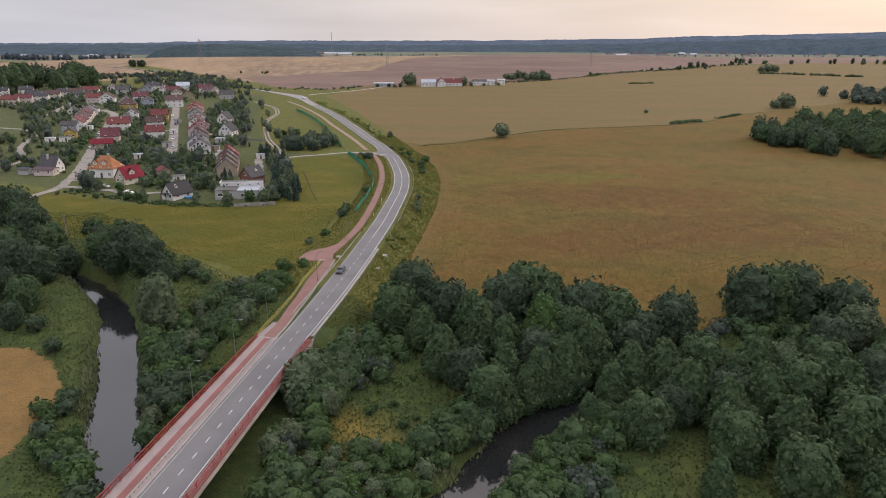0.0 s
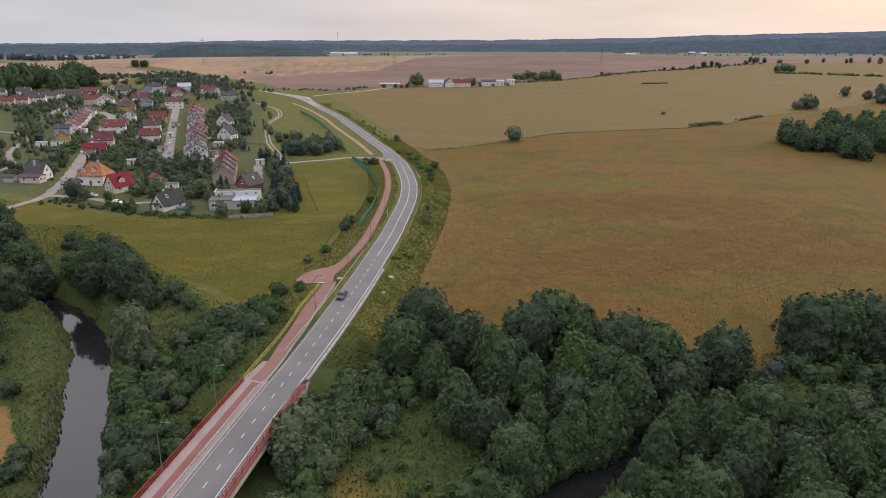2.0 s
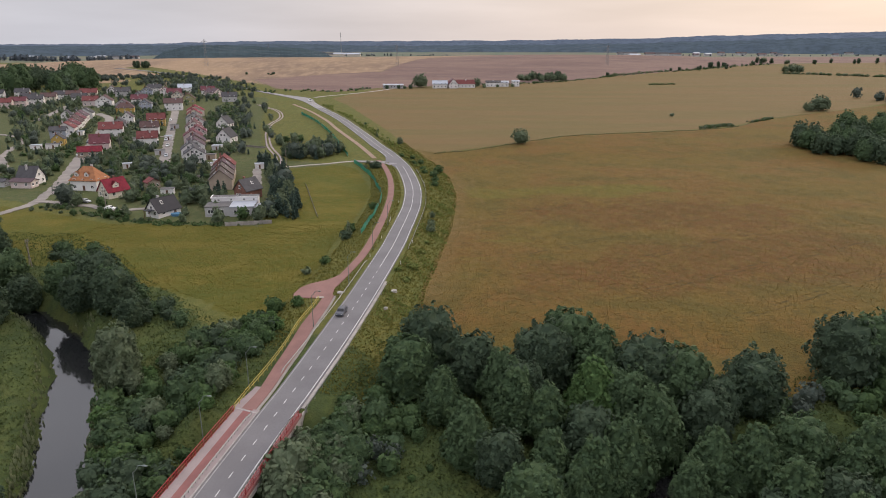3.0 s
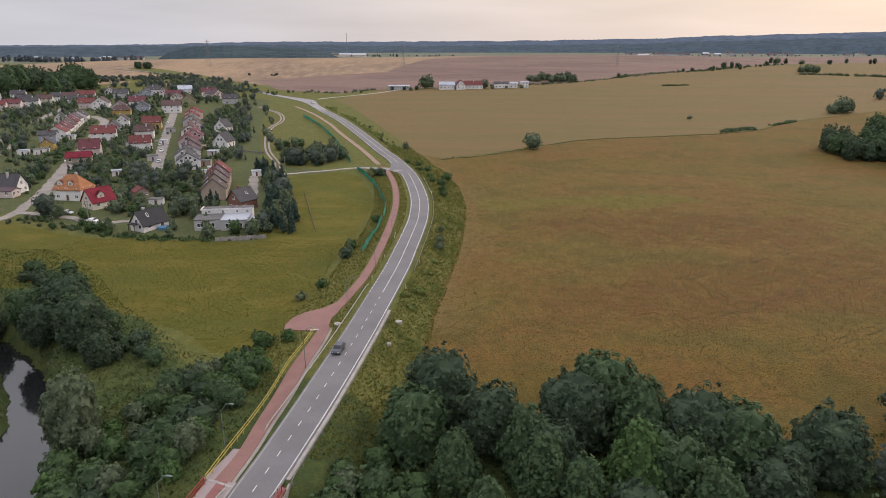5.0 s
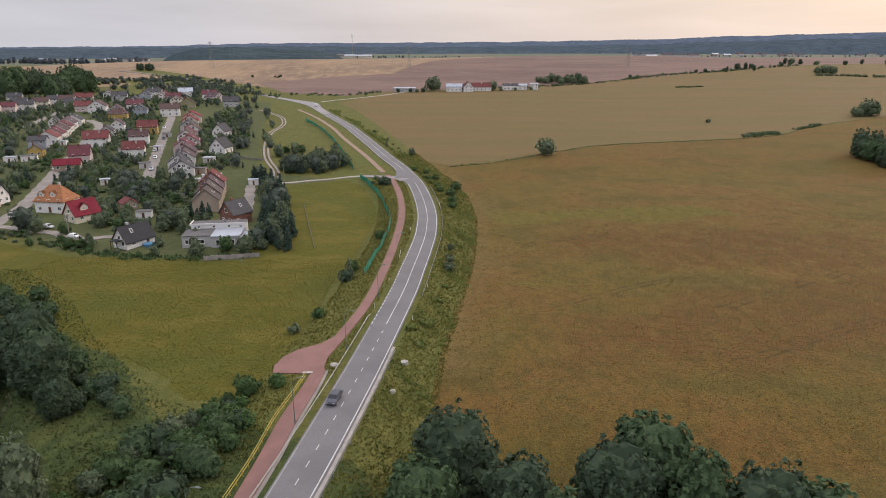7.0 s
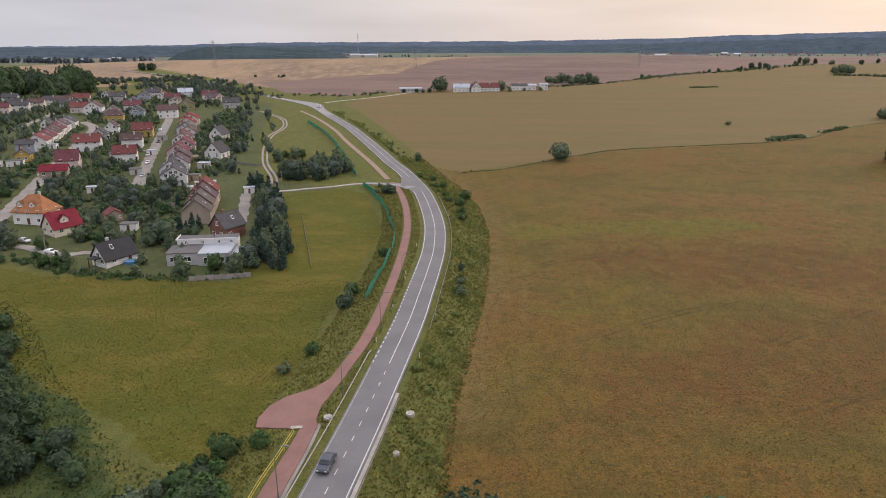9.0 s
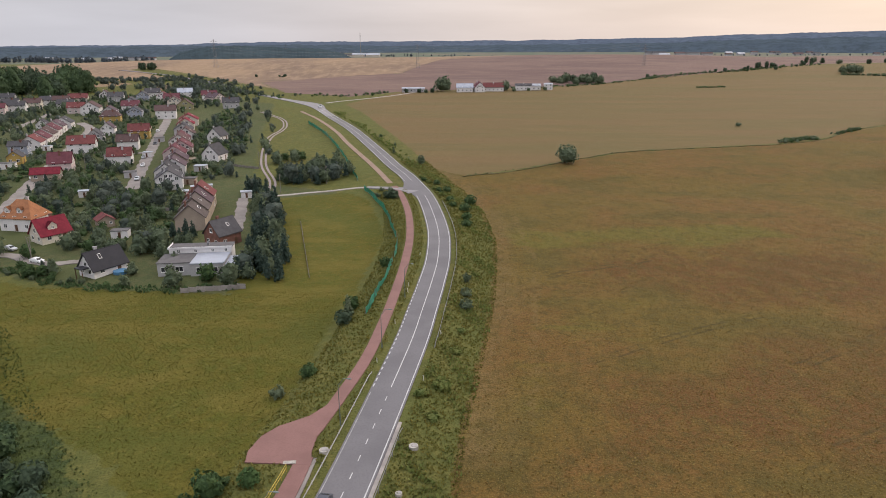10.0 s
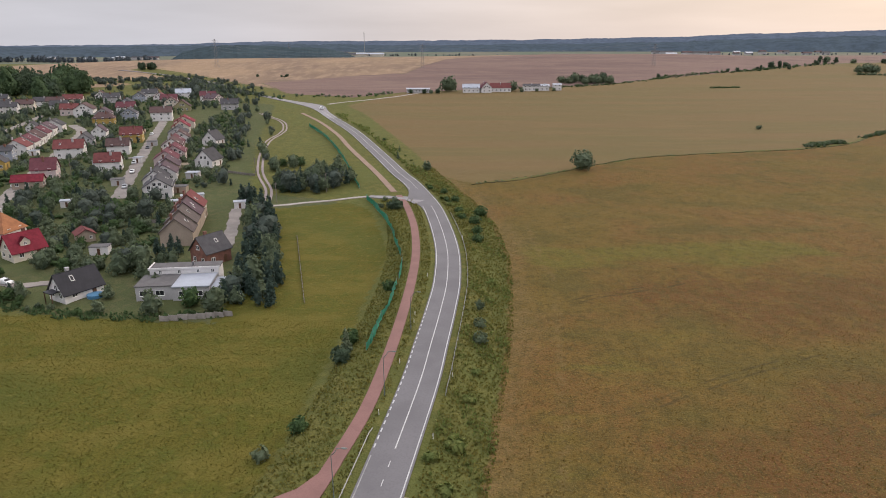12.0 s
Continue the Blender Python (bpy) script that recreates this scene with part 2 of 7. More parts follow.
    k.bump(height, 0.9, 0.55)
    return k.m


M_LAND = ground_material()
M_ASPHALT = worn("asphalt", (0.136, 0.130, 0.135), 0.82, 3.0, 0.12, 0.85, bump=0.2)
M_ASPHALT_PATCH = worn("asphalt_pale", (0.22, 0.21, 0.215), 0.8, 3.0, 0.2, 0.85)
M_PAINT = worn("road_paint", (0.46, 0.46, 0.45), 0.75, 5, 1.2, 0.7)
M_PAINT_WORN = worn("worn_road_paint", (0.27, 0.265, 0.26), 0.7, 5, 1.2, 0.75)
M_REDPAVE = worn("red_paving", (0.195, 0.105, 0.092), 0.82, 4, 0.25, 0.85)
M_TANPATH = worn("tan_paving", (0.235, 0.165, 0.125), 0.82, 4, 0.25, 0.88)
M_REDSTRIP = worn("red_coating", (0.20, 0.085, 0.078), 0.82, 4, 0.3, 0.85)
M_PALEPAVE = worn("pale_coating", (0.25, 0.205, 0.20), 0.85, 4, 0.3, 0.85)
M_CONCRETE = worn("concrete", (0.32, 0.29, 0.265), 0.7, 3, 0.4, 0.9, bump=0.4)
M_STREET = worn("worn_street", (0.23, 0.205, 0.185), 0.75, 2.5, 0.25, 0.9, bump=0.4)
M_KERB = worn("kerb_stone", (0.30, 0.28, 0.27), 0.75, 5, 0.8, 0.9)
M_REDSTEEL = worn("red_paint_steel", (0.24, 0.022, 0.022), 0.75, 5, 0.7, 0.45)
M_ZINC = worn("galvanised_steel", (0.25, 0.25, 0.24), 0.75, 6, 0.8, 0.6, 0.3)
M_YELLOW = worn("yellow_paint_steel", (0.36, 0.265, 0.04), 0.75, 5, 0.9, 0.5)
M_LAMP = worn("grey_green_pole", (0.15, 0.18, 0.165), 0.8, 5, 0.8, 0.5, 0.3)
M_LENS = worn("lamp_lens", (0.35, 0.36, 0.34), 0.9, 5, 1, 0.2)
M_BARK = worn("bark", (0.105, 0.080, 0.058), 0.6, 7, 1.5, 0.95, bump=0.8)
M_POLEWOOD = worn("weathered_pole", (0.20, 0.18, 0.155), 0.7, 7, 1.2, 0.9)
M_NET = worn("green_netting", (0.055, 0.30, 0.20), 0.7, 6, 0.8, 0.7)
M_STEELDARK = worn("dull_steel", (0.20, 0.20, 0.21), 0.8, 5, 0.8, 0.6, 0.5)
M_MANHOLE = worn("cast_concrete", (0.36, 0.34, 0.30), 0.65, 5, 1.5, 0.9)

F_ALDER = foliage("alder_leaves", (0.055, 0.089, 0.045), (0.087, 0.129, 0.058), (0.067, 0.103, 0.052))
F_DARK = foliage("dark_leaves", (0.049, 0.074, 0.047), (0.073, 0.103, 0.058), (0.060, 0.085, 0.052))
F_LIGHT = foliage("bright_leaves", (0.068, 0.122, 0.042), (0.100, 0.160, 0.056), (0.074, 0.124, 0.048))
F_WILLOW = foliage("willow_leaves", (0.100, 0.130, 0.076), (0.142, 0.168, 0.104), (0.108, 0.138, 0.082))
F_BUSH = foliage("bush_leaves", (0.050, 0.088, 0.036), (0.086, 0.134, 0.048), (0.070, 0.106, 0.048))
F_CONIFER = foliage("conifer_needles", (0.042, 0.066, 0.052), (0.060, 0.090, 0.070), (0.052, 0.078, 0.064))
F_GARDEN = foliage("garden_leaves", (0.082, 0.110, 0.070), (0.124, 0.156, 0.092), (0.138, 0.166, 0.098))
F_FAR = foliage("distant_leaves", (0.066, 0.086, 0.072), (0.096, 0.118, 0.092), (0.084, 0.102, 0.084))
F_WEED = foliage("weed_leaves", (0.112, 0.114, 0.028), (0.176, 0.152, 0.040), (0.132, 0.126, 0.033))
F_TALLWEED = foliage("tall_weed_leaves", (0.115, 0.150, 0.045), (0.175, 0.185, 0.055), (0.14, 0.16, 0.05))
# leaves of the far tree rows, distance haze put into their blue colour
F_HAZE = foliage("haze_tinted_leaves", (0.085, 0.105, 0.125), (0.112, 0.130, 0.145), (0.098, 0.116, 0.132))
F_DITCH = foliage("ditch_growth", (0.070, 0.066, 0.032), (0.095, 0.090, 0.040), (0.080, 0.075, 0.036))
F_REED = foliage("reed_blades", (0.120, 0.140, 0.075), (0.165, 0.175, 0.095), (0.13, 0.15, 0.08))
F_GRASS = foliage("grass_blades", (0.066, 0.090, 0.030), (0.096, 0.112, 0.037), (0.074, 0.094, 0.032))
F_CROP = foliage("crop_stalks", (0.150, 0.088, 0.027), (0.112, 0.092, 0.023), (0.140, 0.092, 0.027), 0.9)

F_MEADOW = foliage("meadow_blades", (0.108, 0.100, 0.022), (0.132, 0.110, 0.026), (0.096, 0.098, 0.022), 0.9)

WATER_K = Mat("river_water", 0.06, 0, 0.5)
WATER_K.colour(WATER_K.mix(WATER_K.ramp(WATER_K.noise(0.08, 3), 0.3, 0.7), (0.011, 0.012, 0.013), (0.016, 0.016, 0.016)))
WATER_K.bump(WATER_K.noise(1.1, 3, (1, 0.5, 1)), 0.10, 0.05)
M_WATER = WATER_K.m

GLASS_K = Mat("window_glass", 0.08, 0, 0.6)
GLASS_K.colour(GLASS_K.mix(GLASS_K.ramp(GLASS_K.random(), 0.2, 0.9), (0.018, 0.020, 0.024), (0.06, 0.062, 0.066)))
M_GLASS = GLASS_K.m
M_FRAME = worn("white_frame", (0.72, 0.71, 0.68), 0.85, 6, 1, 0.5)
M_DOOR = worn("brown_door", (0.11, 0.055, 0.03), 0.7, 6, 1, 0.5)


def plaster(name, c):
    return worn(name, c, 0.86, 2.5, 0.35, 0.92, bump=0.15)


def tiles(name, c, wet=0.85):
    """Roof tiles: rows and rolls, weathered in patches."""
    k = Mat(name, wet, 0, 0.15)
    col = k.mix(k.ramp(k.noise(0.7, 4), 0.35, 0.7), c, tuple(v * 0.68 for v in c))
    col = k.mix(k.ramp(k.noise(5, 2), 0.45, 0.75, 0, 0.6), col, tuple(v * 0.55 for v in c))
    col = k.mix(k.ramp(k.random(), 0, 1, 0, 0.3, False), col, tuple(v * 1.3 for v in c))
    k.colour(col)
    wave = k.node("ShaderNodeTexWave")
    wave.bands_direction = "Z"
    wave.inputs["Scale"].default_value = 1.6
    k.link(k.pos, wave.inputs["Vector"])
    k.bump(wave.outputs["Fac"], 0.3, 0.04)
    return k.m


W_WHITE, W_CREAM, W_GREY = plaster("white_plaster", (0.62, 0.60, 0.59)), plaster("cream_plaster", (0.54, 0.49, 0.41)), plaster("grey_plaster", (0.38, 0.37, 0.37))
W_YELLOW, W_BEIGE, W_BLUE = plaster("yellow_plaster", (0.385, 0.266, 0.081)), plaster("beige_plaster", (0.311, 0.252, 0.200)), plaster("blue_grey_plaster", (0.281, 0.303, 0.355))
W_PINK, W_OLIVE = plaster("pink_plaster", (0.52, 0.43, 0.41)), plaster("olive_plaster", (0.266, 0.244, 0.133))
W_BRICK = worn("brick_wall", (0.185, 0.090, 0.068), 0.7, 7, 0.8, 0.9, bump=0.5)
R_RED, R_MAROON, R_BROWN = tiles("red_tiles", (0.138, 0.047, 0.045)), tiles("maroon_tiles", (0.118, 0.044, 0.052)), tiles("brown_tiles", (0.092, 0.058, 0.055))
R_ORANGE, R_GREY, R_BLACK = tiles("orange_tiles", (0.288, 0.129, 0.064)), tiles("grey_tiles", (0.066, 0.064, 0.068)), tiles("anthracite_tiles", (0.025, 0.025, 0.030), 0.45)
R_STONE = tiles("grey_brown_tiles", (0.098, 0.080, 0.074))
R_CRIMSON, R_PURPLE, R_FLAT = tiles("crimson_tiles", (0.165, 0.022, 0.034)), tiles("mauve_tiles", (0.095, 0.066, 0.074)), worn("roofing_felt", (0.105, 0.100, 0.100), 0.75, 2, 0.4, 0.9)
R_SHEET = worn("pale_sheet_roof", (0.33, 0.355, 0.40), 0.85, 3, 0.3, 0.4, 0.2)

# ---- the lie of the land ----
ROAD = [(-57, -60), (-35.3, 76.9), (-32.1, 97.1), (-27.5, 125.6), (-23.3, 148.7), (-19.5, 172.5), (-16, 196.7), (-13.4, 216), (-12.1, 230), (-10.5, 248), (-9.4, 266), (-9.8, 291), (-13, 321), (-17.4, 347), (-24.5, 372), (-33.5, 395.7), (-49.4, 445.7), (-68, 503.6), (-89.7, 559), (-111, 612), (-132, 645), (-159, 679), (-190, 719), (-218, 759), (-251, 808), (-283, 848), (-328, 897), (-374, 942), (-450, 1000)]
RIVER = [(-150, 200), (-118, 192), (-99, 181), (-88, 171), (-80, 160), (-72, 144), (-64, 126), (-58.5, 112), (-53, 99), (-48, 90), (-38, 79), (-22, 71), (-6, 74), (6, 84), (12.4, 95), (18, 101.5), (27, 111), (34, 117.5), (44, 123), (66, 122), (84, 116), (110, 108), (150, 102), (210, 98)]
WATER = -7.4


def sstep(a, b, v):
    s = np.clip((v - a) / (b - a), 0, 1)
    return s * s * (3 - 2 * s)


def smooth_line(pts, step):
    """A rounded line through the points, sampled evenly."""
    p = np.array([pts[0], *pts, pts[-1]], float)
    p[0], p[-1] = 2 * p[1] - p[2], 2 * p[-2] - p[-3]
    out = []
    for a, b, c, d in zip(p[:-3], p[1:-2], p[2:-1], p[3:]):
        for s in np.linspace(0, 1, max(2, int(np.hypot(*(c - b)) / 2)), endpoint=False):
            out.append(0.5 * (2 * b + (c - a) * s + (2 * a - 5 * b + 4 * c - d) * s**2 + (3 * b - a - 3 * c + d) * s**3))
    out = np.array([*out, p[-2]])
    run = np.concatenate([[0], np.cumsum(np.hypot(*np.diff(out, axis=0).T))])
    at = np.arange(0, run[-1], step)
    return np.stack([np.interp(at, run, out[:, 0]), np.interp(at, run, out[:, 1])], 1)


def line_dist(px, py, pts):
    """Distance to a polyline, and how far along it the nearest place lies."""
    best, along, run = np.full(np.shape(px), 1e9), np.zeros(np.shape(px)), 0.0
    for (ax, ay), (bx, by) in zip(pts[:-1], pts[1:]):
        dx, dy = bx - ax, by - ay
        size = math.hypot(dx, dy)
        s = np.clip(((px - ax) * dx + (py - ay) * dy) / size**2, 0, 1)
        d = np.hypot(px - ax - s * dx, py - ay - s * dy)
        near = d < best
        best, along = np.where(near, d, best), np.where(near, run + s * size, along)
        run += size
    return best, along


BASE_Y = [-350, 69, 120, 144, 163, 207, 253, 345, 394, 460, 523, 690, 760, 1000, 1380, 2185, 3000, 3900, 6000]
BASE_Z = [-6.9, -6.0, -5.7, -3.7, -0.8, -0.3, 0, 3.5, 6.9, 9.2, 10.9, 16.7, 19, 23, 27.6, 34, 45, 50, 56]


def land(x, y):
    """The lie of the land without road banks and river bed."""
    h = sum(np.interp(y + o, BASE_Y, BASE_Z) for o in (-18, -9, 0, 9, 18)) / 5
    h = h - 0.8 * sstep(-35, -80, x) * sstep(138, 172, y) * sstep(262, 225, y)
    h = h + 1.1 * sstep(-6, 17, x) * sstep(150, 167, y) * sstep(368, 300, y)
    h = h + (17 + 4 * sstep(-239.7, 289.9, x)) * np.exp(-(((x + 70) / 710) ** 4) - ((y - 1240) / 310) ** 2)
    h = h + 11 * np.exp(-(((x - 1030) / 690) ** 2) - ((y - 1550) / 400) ** 2)
    return h - 9 * sstep(-500, -900, x) * sstep(1100, 1700, y)


ROAD_LINE = smooth_line(ROAD, 2.0)
ROAD_FEW = [tuple(v) for v in smooth_line(ROAD, 9.0)]
RIVER_FEW = [tuple(v) for v in smooth_line(RIVER, 7.0)]


def road_z(x, y):
    low = np.interp(y, [132, 176, 218, 276, 355, 420], [0, 0.8, 2.0, 3.0, 4.2, 8.0])
    return low + (land(x, y) + 0.35 - low) * sstep(350, 425, y)


def road_side(x, y):
    """Distance to the road's middle, and its sign (right of it plus)."""
    d, _ = line_dist(x, y, ROAD_FEW)
    return d, np.where(x > np.interp(y, ROAD_LINE[:, 1], ROAD_LINE[:, 0]), 1.0, -1.0)


def ground(x, y):
    """Height of the finished ground."""
    x, y = np.asarray(x, float), np.asarray(y, float)
    h = land(x, y)
    h = h + 0.12 * np.sin(x * 0.31 + 1.3 * np.sin(y * 0.17)) * np.sin(y * 0.27 + x * 0.05)
    d, side = road_side(x, y)
    wide = np.where(side > 0, 5.4, 12.5 * sstep(356, 340, y) + 5.4 * sstep(340, 356, y) + 4.5 * np.exp(-(((y - 180) / 9) ** 4)))
    k = (1 - sstep(wide, wide + 8, d)) * sstep(121, 127, y)
    h = h + (road_z(x, y) - 0.14 - h) * k
    r, _ = line_dist(x, y, RIVER_FEW)
    r = r + 0.8 * np.sin(x * 0.45) * np.sin(y * 0.38)
    slim = 0.7 * sstep(-28, -4, x)          # the river is narrower below the bridge
    h = h + (WATER - 1.2 - h) * (1 - sstep(2.8 - slim, 7.0 - slim, r)) * sstep(140, 100, np.abs(x))
    return h


def stretch_axis(lo, hi, step, far_lo, far_hi, grow):
    mid = list(np.arange(lo, hi, step))
    up, w = [hi], step
    while up[-1] < far_hi:
        w *= grow
        up.append(up[-1] + w)
    down, w = [lo], step
    while down[-1] > far_lo:
        w *= grow
        down.append(down[-1] - w)
    return np.array(down[:0:-1] + mid + up)


def link_mesh(name, me, material, parent=None, label=""):
    me.materials.append(material)
    ob = new(name, me)
    if parent is not None:
        ob.parent = parent
    if label:
        ob["label"] = label
    return ob


def part(name, bm, material, parent, label=""):
    """Links a bmesh as one mesh object under a thing or a part."""
    me = bpy.data.meshes.new(name)
    bm.to_mesh(me)
    bm.free()
    return link_mesh(name, me, material, parent, label)


def root(name, m, label, category, group="", kind=""):
    ob = new(name)
    ob.empty_display_size = 0.3
    ob.matrix_basis = m
    return tagged(ob, label, category, group, kind)


def inside(x, y, poly):
    """Which points lie in a polygon."""
    odd = np.zeros(np.shape(x), bool)
    for (ax, ay), (bx, by) in zip(poly, poly[1:] + poly[:1]):
        cross = ((ay > y) != (by > y)) & (x < (bx - ax) * (y - ay) / (by - ay + 1e-12) + ax)
        odd ^= cross
    return odd


def cover_mask(x, y, poly, soft):
    d, _ = line_dist(x, y, poly + poly[:1])
    s = np.where(inside(x, y, poly), d, -d)
    return np.clip(0.5 + s / (2 * soft), 0, 1)


CROP_EDGE = [(-7, 152), (-6.2, 164), (-4.6, 184), (-0.6, 210), (3.4, 240), (5.6, 266), (6.5, 285), (4.5, 317), (-2, 349), (-14, 385), (-33, 455), (-55, 530), (-72, 585), (-92, 632)]
DITCH = [(-1, 371), (22, 381), (49, 401), (81, 423), (132, 436), (168, 445), (200, 462), (229, 492), (282, 525), (420, 610), (700, 760)]
HEDGE = [(-92, 640), (-54, 727), (49, 752), (144, 795), (208, 852), (280, 912), (343, 944), (419, 1000), (516, 1069), (768, 1239), (1300, 1500)]
STREET_A = [(-155.4, 289.9), (-163, 314.8), (-178.2, 358.4), (-186.5, 384.6), (-197.2, 417.7), (-210, 450.8), (-228.7, 501.5), (-251.3, 531.7)]
STREET_B = [(-132.9, 350.5), (-145.1, 387.4), (-159, 428.5), (-176.5, 479.1), (-196, 537), (-205, 560)]


GRID = {}


def lay(x, y):
    """Height of the ground sheet at a place."""
    gx, gy, z = GRID["x"], GRID["y"], GRID["z"]
    i = np.clip(np.searchsorted(gx, x) - 1, 0, len(gx) - 2)
    j = np.clip(np.searchsorted(gy, y) - 1, 0, len(gy) - 2)
    s, t = (x - gx[i]) / (gx[i + 1] - gx[i]), (y - gy[j]) / (gy[j + 1] - gy[j])
    return (z[j, i] * (1 - s) + z[j, i + 1] * s) * (1 - t) + (z[j + 1, i] * (1 - s) + z[j + 1, i + 1] * s) * t


def build_ground():
    gx = stretch_axis(-128, 125, 1.7, -4500, 4500, 1.06)
    gy = stretch_axis(62, 262, 1.7, -1200, 4650, 1.021)
    x, y = (a.ravel() for a in np.meshgrid(gx, gy))
    z = ground(x, y)
    nx, ny = len(gx), len(gy)
    i = (np.arange(ny - 1)[:, None] * nx + np.arange(nx - 1)).ravel()
    quads = np.stack([i, i + 1, i + nx + 1, i + nx], 1)
    me = bpy.data.meshes.new("ground")
    me.vertices.add(len(x))
    me.vertices.foreach_set("co", np.stack([x, y, z], 1).ravel())
    me.loops.add(quads.size)
    me.loops.foreach_set("vertex_index", quads.ravel().astype(np.int32))
    me.polygons.add(len(quads))
    me.polygons.foreach_set("loop_start", np.arange(0, quads.size, 4, dtype=np.int32))
    me.update()
    me.validate()
    me.polygons.foreach_set("use_smooth", np.ones(len(quads), bool))

    river, _ = line_dist(x, y, RIVER_FEW)
    road, side = road_side(x, y)
    masks = {}
    bank = np.interp(x, [-150, -112, -100, -79, -53, -40, -30, -10, 150], [262, 233, 224, 197, 171, 163, 157, 152, 150])
    masks["shore"] = np.clip(0.5 + (bank - 3 + 2.5 * np.sin(x * 0.16) - y) / 9, 0, 1) * sstep(175, 145, np.abs(x))
    masks["dry"] = cover_mask(x, y, [(-18, 101), (-13, 91), (-7, 90), (-5, 97), (-9, 104), (-15, 106)], 3.5)
    masks["rust"] = np.maximum(cover_mask(x, y, [(22, 265), (43, 276), (66, 275), (130, 270), (125, 236), (78, 233), (54, 236), (46, 247), (30, 247)], 9), cover_mask(x, y, [(16, 192), (27, 203), (40, 204), (73, 227), (130, 236), (140, 190), (50, 176), (17, 180)], 9))
    masks["fresh"] = np.maximum(cover_mask(x, y, [(11, 298), (25, 295), (57, 298), (90, 299), (98, 287), (66, 280), (45, 284), (21, 275), (11, 280)], 6), cover_mask(x, y, [(4, 224), (14, 228), (34, 240), (66, 233), (48, 222), (22, 209), (8, 190), (0, 196)], 7) * 0.35)
    village = [(-60.6, 238.5), (-49.5, 259.6), (-51.4, 348.3), (-86.8, 360.4), (-114.5, 467), (-150, 640), (-320, 720), (-420, 660), (-327.4, 516.3), (-206.2, 318.7), (-187.9, 289.9), (-153.4, 276.5), (-115.1, 253.5)]
    masks["lawn"] = cover_mask(x, y, village, 5)
    meadow = [(-37, 168), (-33, 200), (-31, 245), (-45.7, 248.8), (-58.7, 245.5), (-113.3, 249.9), (-158.2, 270.8), (-206.2, 289.9), (-316.4, 289.9), (-319.4, 195.4), (-108.4, 207), (-85.2, 197.3), (-68, 186.2), (-55.2, 177.3), (-47.7, 169.3)]
    close = [(-29, 238), (-26, 290), (-36, 335), (-45.7, 346.3), (-72.3, 337.9), (-65.7, 291.6), (-59.6, 241.6)]
    masks["meadow"] = np.maximum(cover_mask(x, y, meadow, 3), cover_mask(x, y, close, 2.5) * 0.9)
    near_crop = CROP_EDGE[:10] + [(4, 372)] + DITCH + [(1200, 900), (1200, 60), (150, 112), (97, 134), (53, 138), (12, 146)]
    masks["crop"] = cover_mask(x, y, near_crop, 1.6)
    far_crop = CROP_EDGE[9:] + HEDGE[1:] + [(1500, 1500), (1500, 900)] + [(a, b + 2) for a, b in DITCH[::-1]]
    masks["crop_far"] = cover_mask(x, y, far_crop, 2.5)
    stubble = [(-170, 745), (-215, 830), (-118, 915), (-69, 935), (-52, 1035), (-22, 1145), (100, 1260), (380, 1420), (700, 1900), (-800, 1900), (-700, 1100), (-430, 1040), (-300, 905)]
    masks["stubble"] = cover_mask(x, y, stubble, 5)
    far_strip = [(-330, 880), (-440, 1010), (-430, 1130), (-600, 1400), (-1500, 1900), (-1500, 1000), (-600, 960), (-480, 900)]
    masks["stubble"] = np.maximum(masks["stubble"], cover_mask(x, y, far_strip, 10))
    for strip in ([(-402, 812), (-366, 842), (-343, 812), (-372, 772)], [(-436, 890), (-404, 934), (-362, 886), (-384, 842)], [(-330, 820), (-300, 800), (-268, 756), (-292, 748)]):
        masks["stubble"] = np.maximum(masks["stubble"], cover_mask(x, y, strip, 6) * 0.8)
    fallow = [(-160, 720), (-95, 690), (-54, 730), (49, 755), (144, 798), (208, 855), (343, 947), (516, 1072), (768, 1242), (1300, 1500), (1500, 2100), (700, 1950), (380, 1430), (100, 1265), (-22, 1150), (-52, 1038), (-69, 938), (-118, 918), (-215, 832)]
    masks["fallow"] = cover_mask(x, y, fallow, 4)
    plain = [(-5000, 1900), (5000, 1900), (5000, 5000), (-5000, 5000)]
    masks["green"] = cover_mask(x, y, plain, 60)
    tan = [(-99, 133), (-86, 132), (-77, 126), (-71, 117), (-69, 107), (-68, 96), (-70, 85), (-80, 70), (-140, 60), (-200, 90), (-190, 120), (-130, 135)]
    masks["tan"] = cover_mask(x, y, tan, 2)
    head, _ = line_dist(x, y, CROP_EDGE)
    masks["headland"] = np.clip(1.25 - head / (7 + 2.5 * np.sin(y * 0.11)), 0, 1) * (y > 176)
    yard = [(-107.4, 404.6), (-122.8, 401), (-136, 408.3), (-124.5, 412)]
    masks["earth"] = cover_mask(x, y, yard, 2)
    for name, value in masks.items():
        me.attributes.new(name, "FLOAT", "POINT").data.foreach_set("value", value.astype(np.float32))
    GRID.update(x=gx, y=gy, z=z.reshape(ny, nx))
    ob = link_mesh("ground", me, M_LAND)
    return tagged(ob, "rolling farmland with ripening crops, meadow and weedy verges", "ground", kind="structure")


GROUND = build_ground()

bm = bmesh.new()
bmesh.ops.create_grid(bm, x_segments=30, y_segments=20, size=1, matrix=Matrix.Translation((0, 110, WATER)) @ Matrix.Diagonal((130, 95, 1, 1)))
tagged(part("water", bm, M_WATER, None), "dark still river water between overgrown banks", "river", kind="structure")


# ---- ribbons that follow a line ----
def normals(line):
    t = np.gradient(line, axis=0)
    t /= np.hypot(t[:, 0], t[:, 1])[:, None]
    return np.stack([t[:, 1], -t[:, 0]], 1)      # to the right


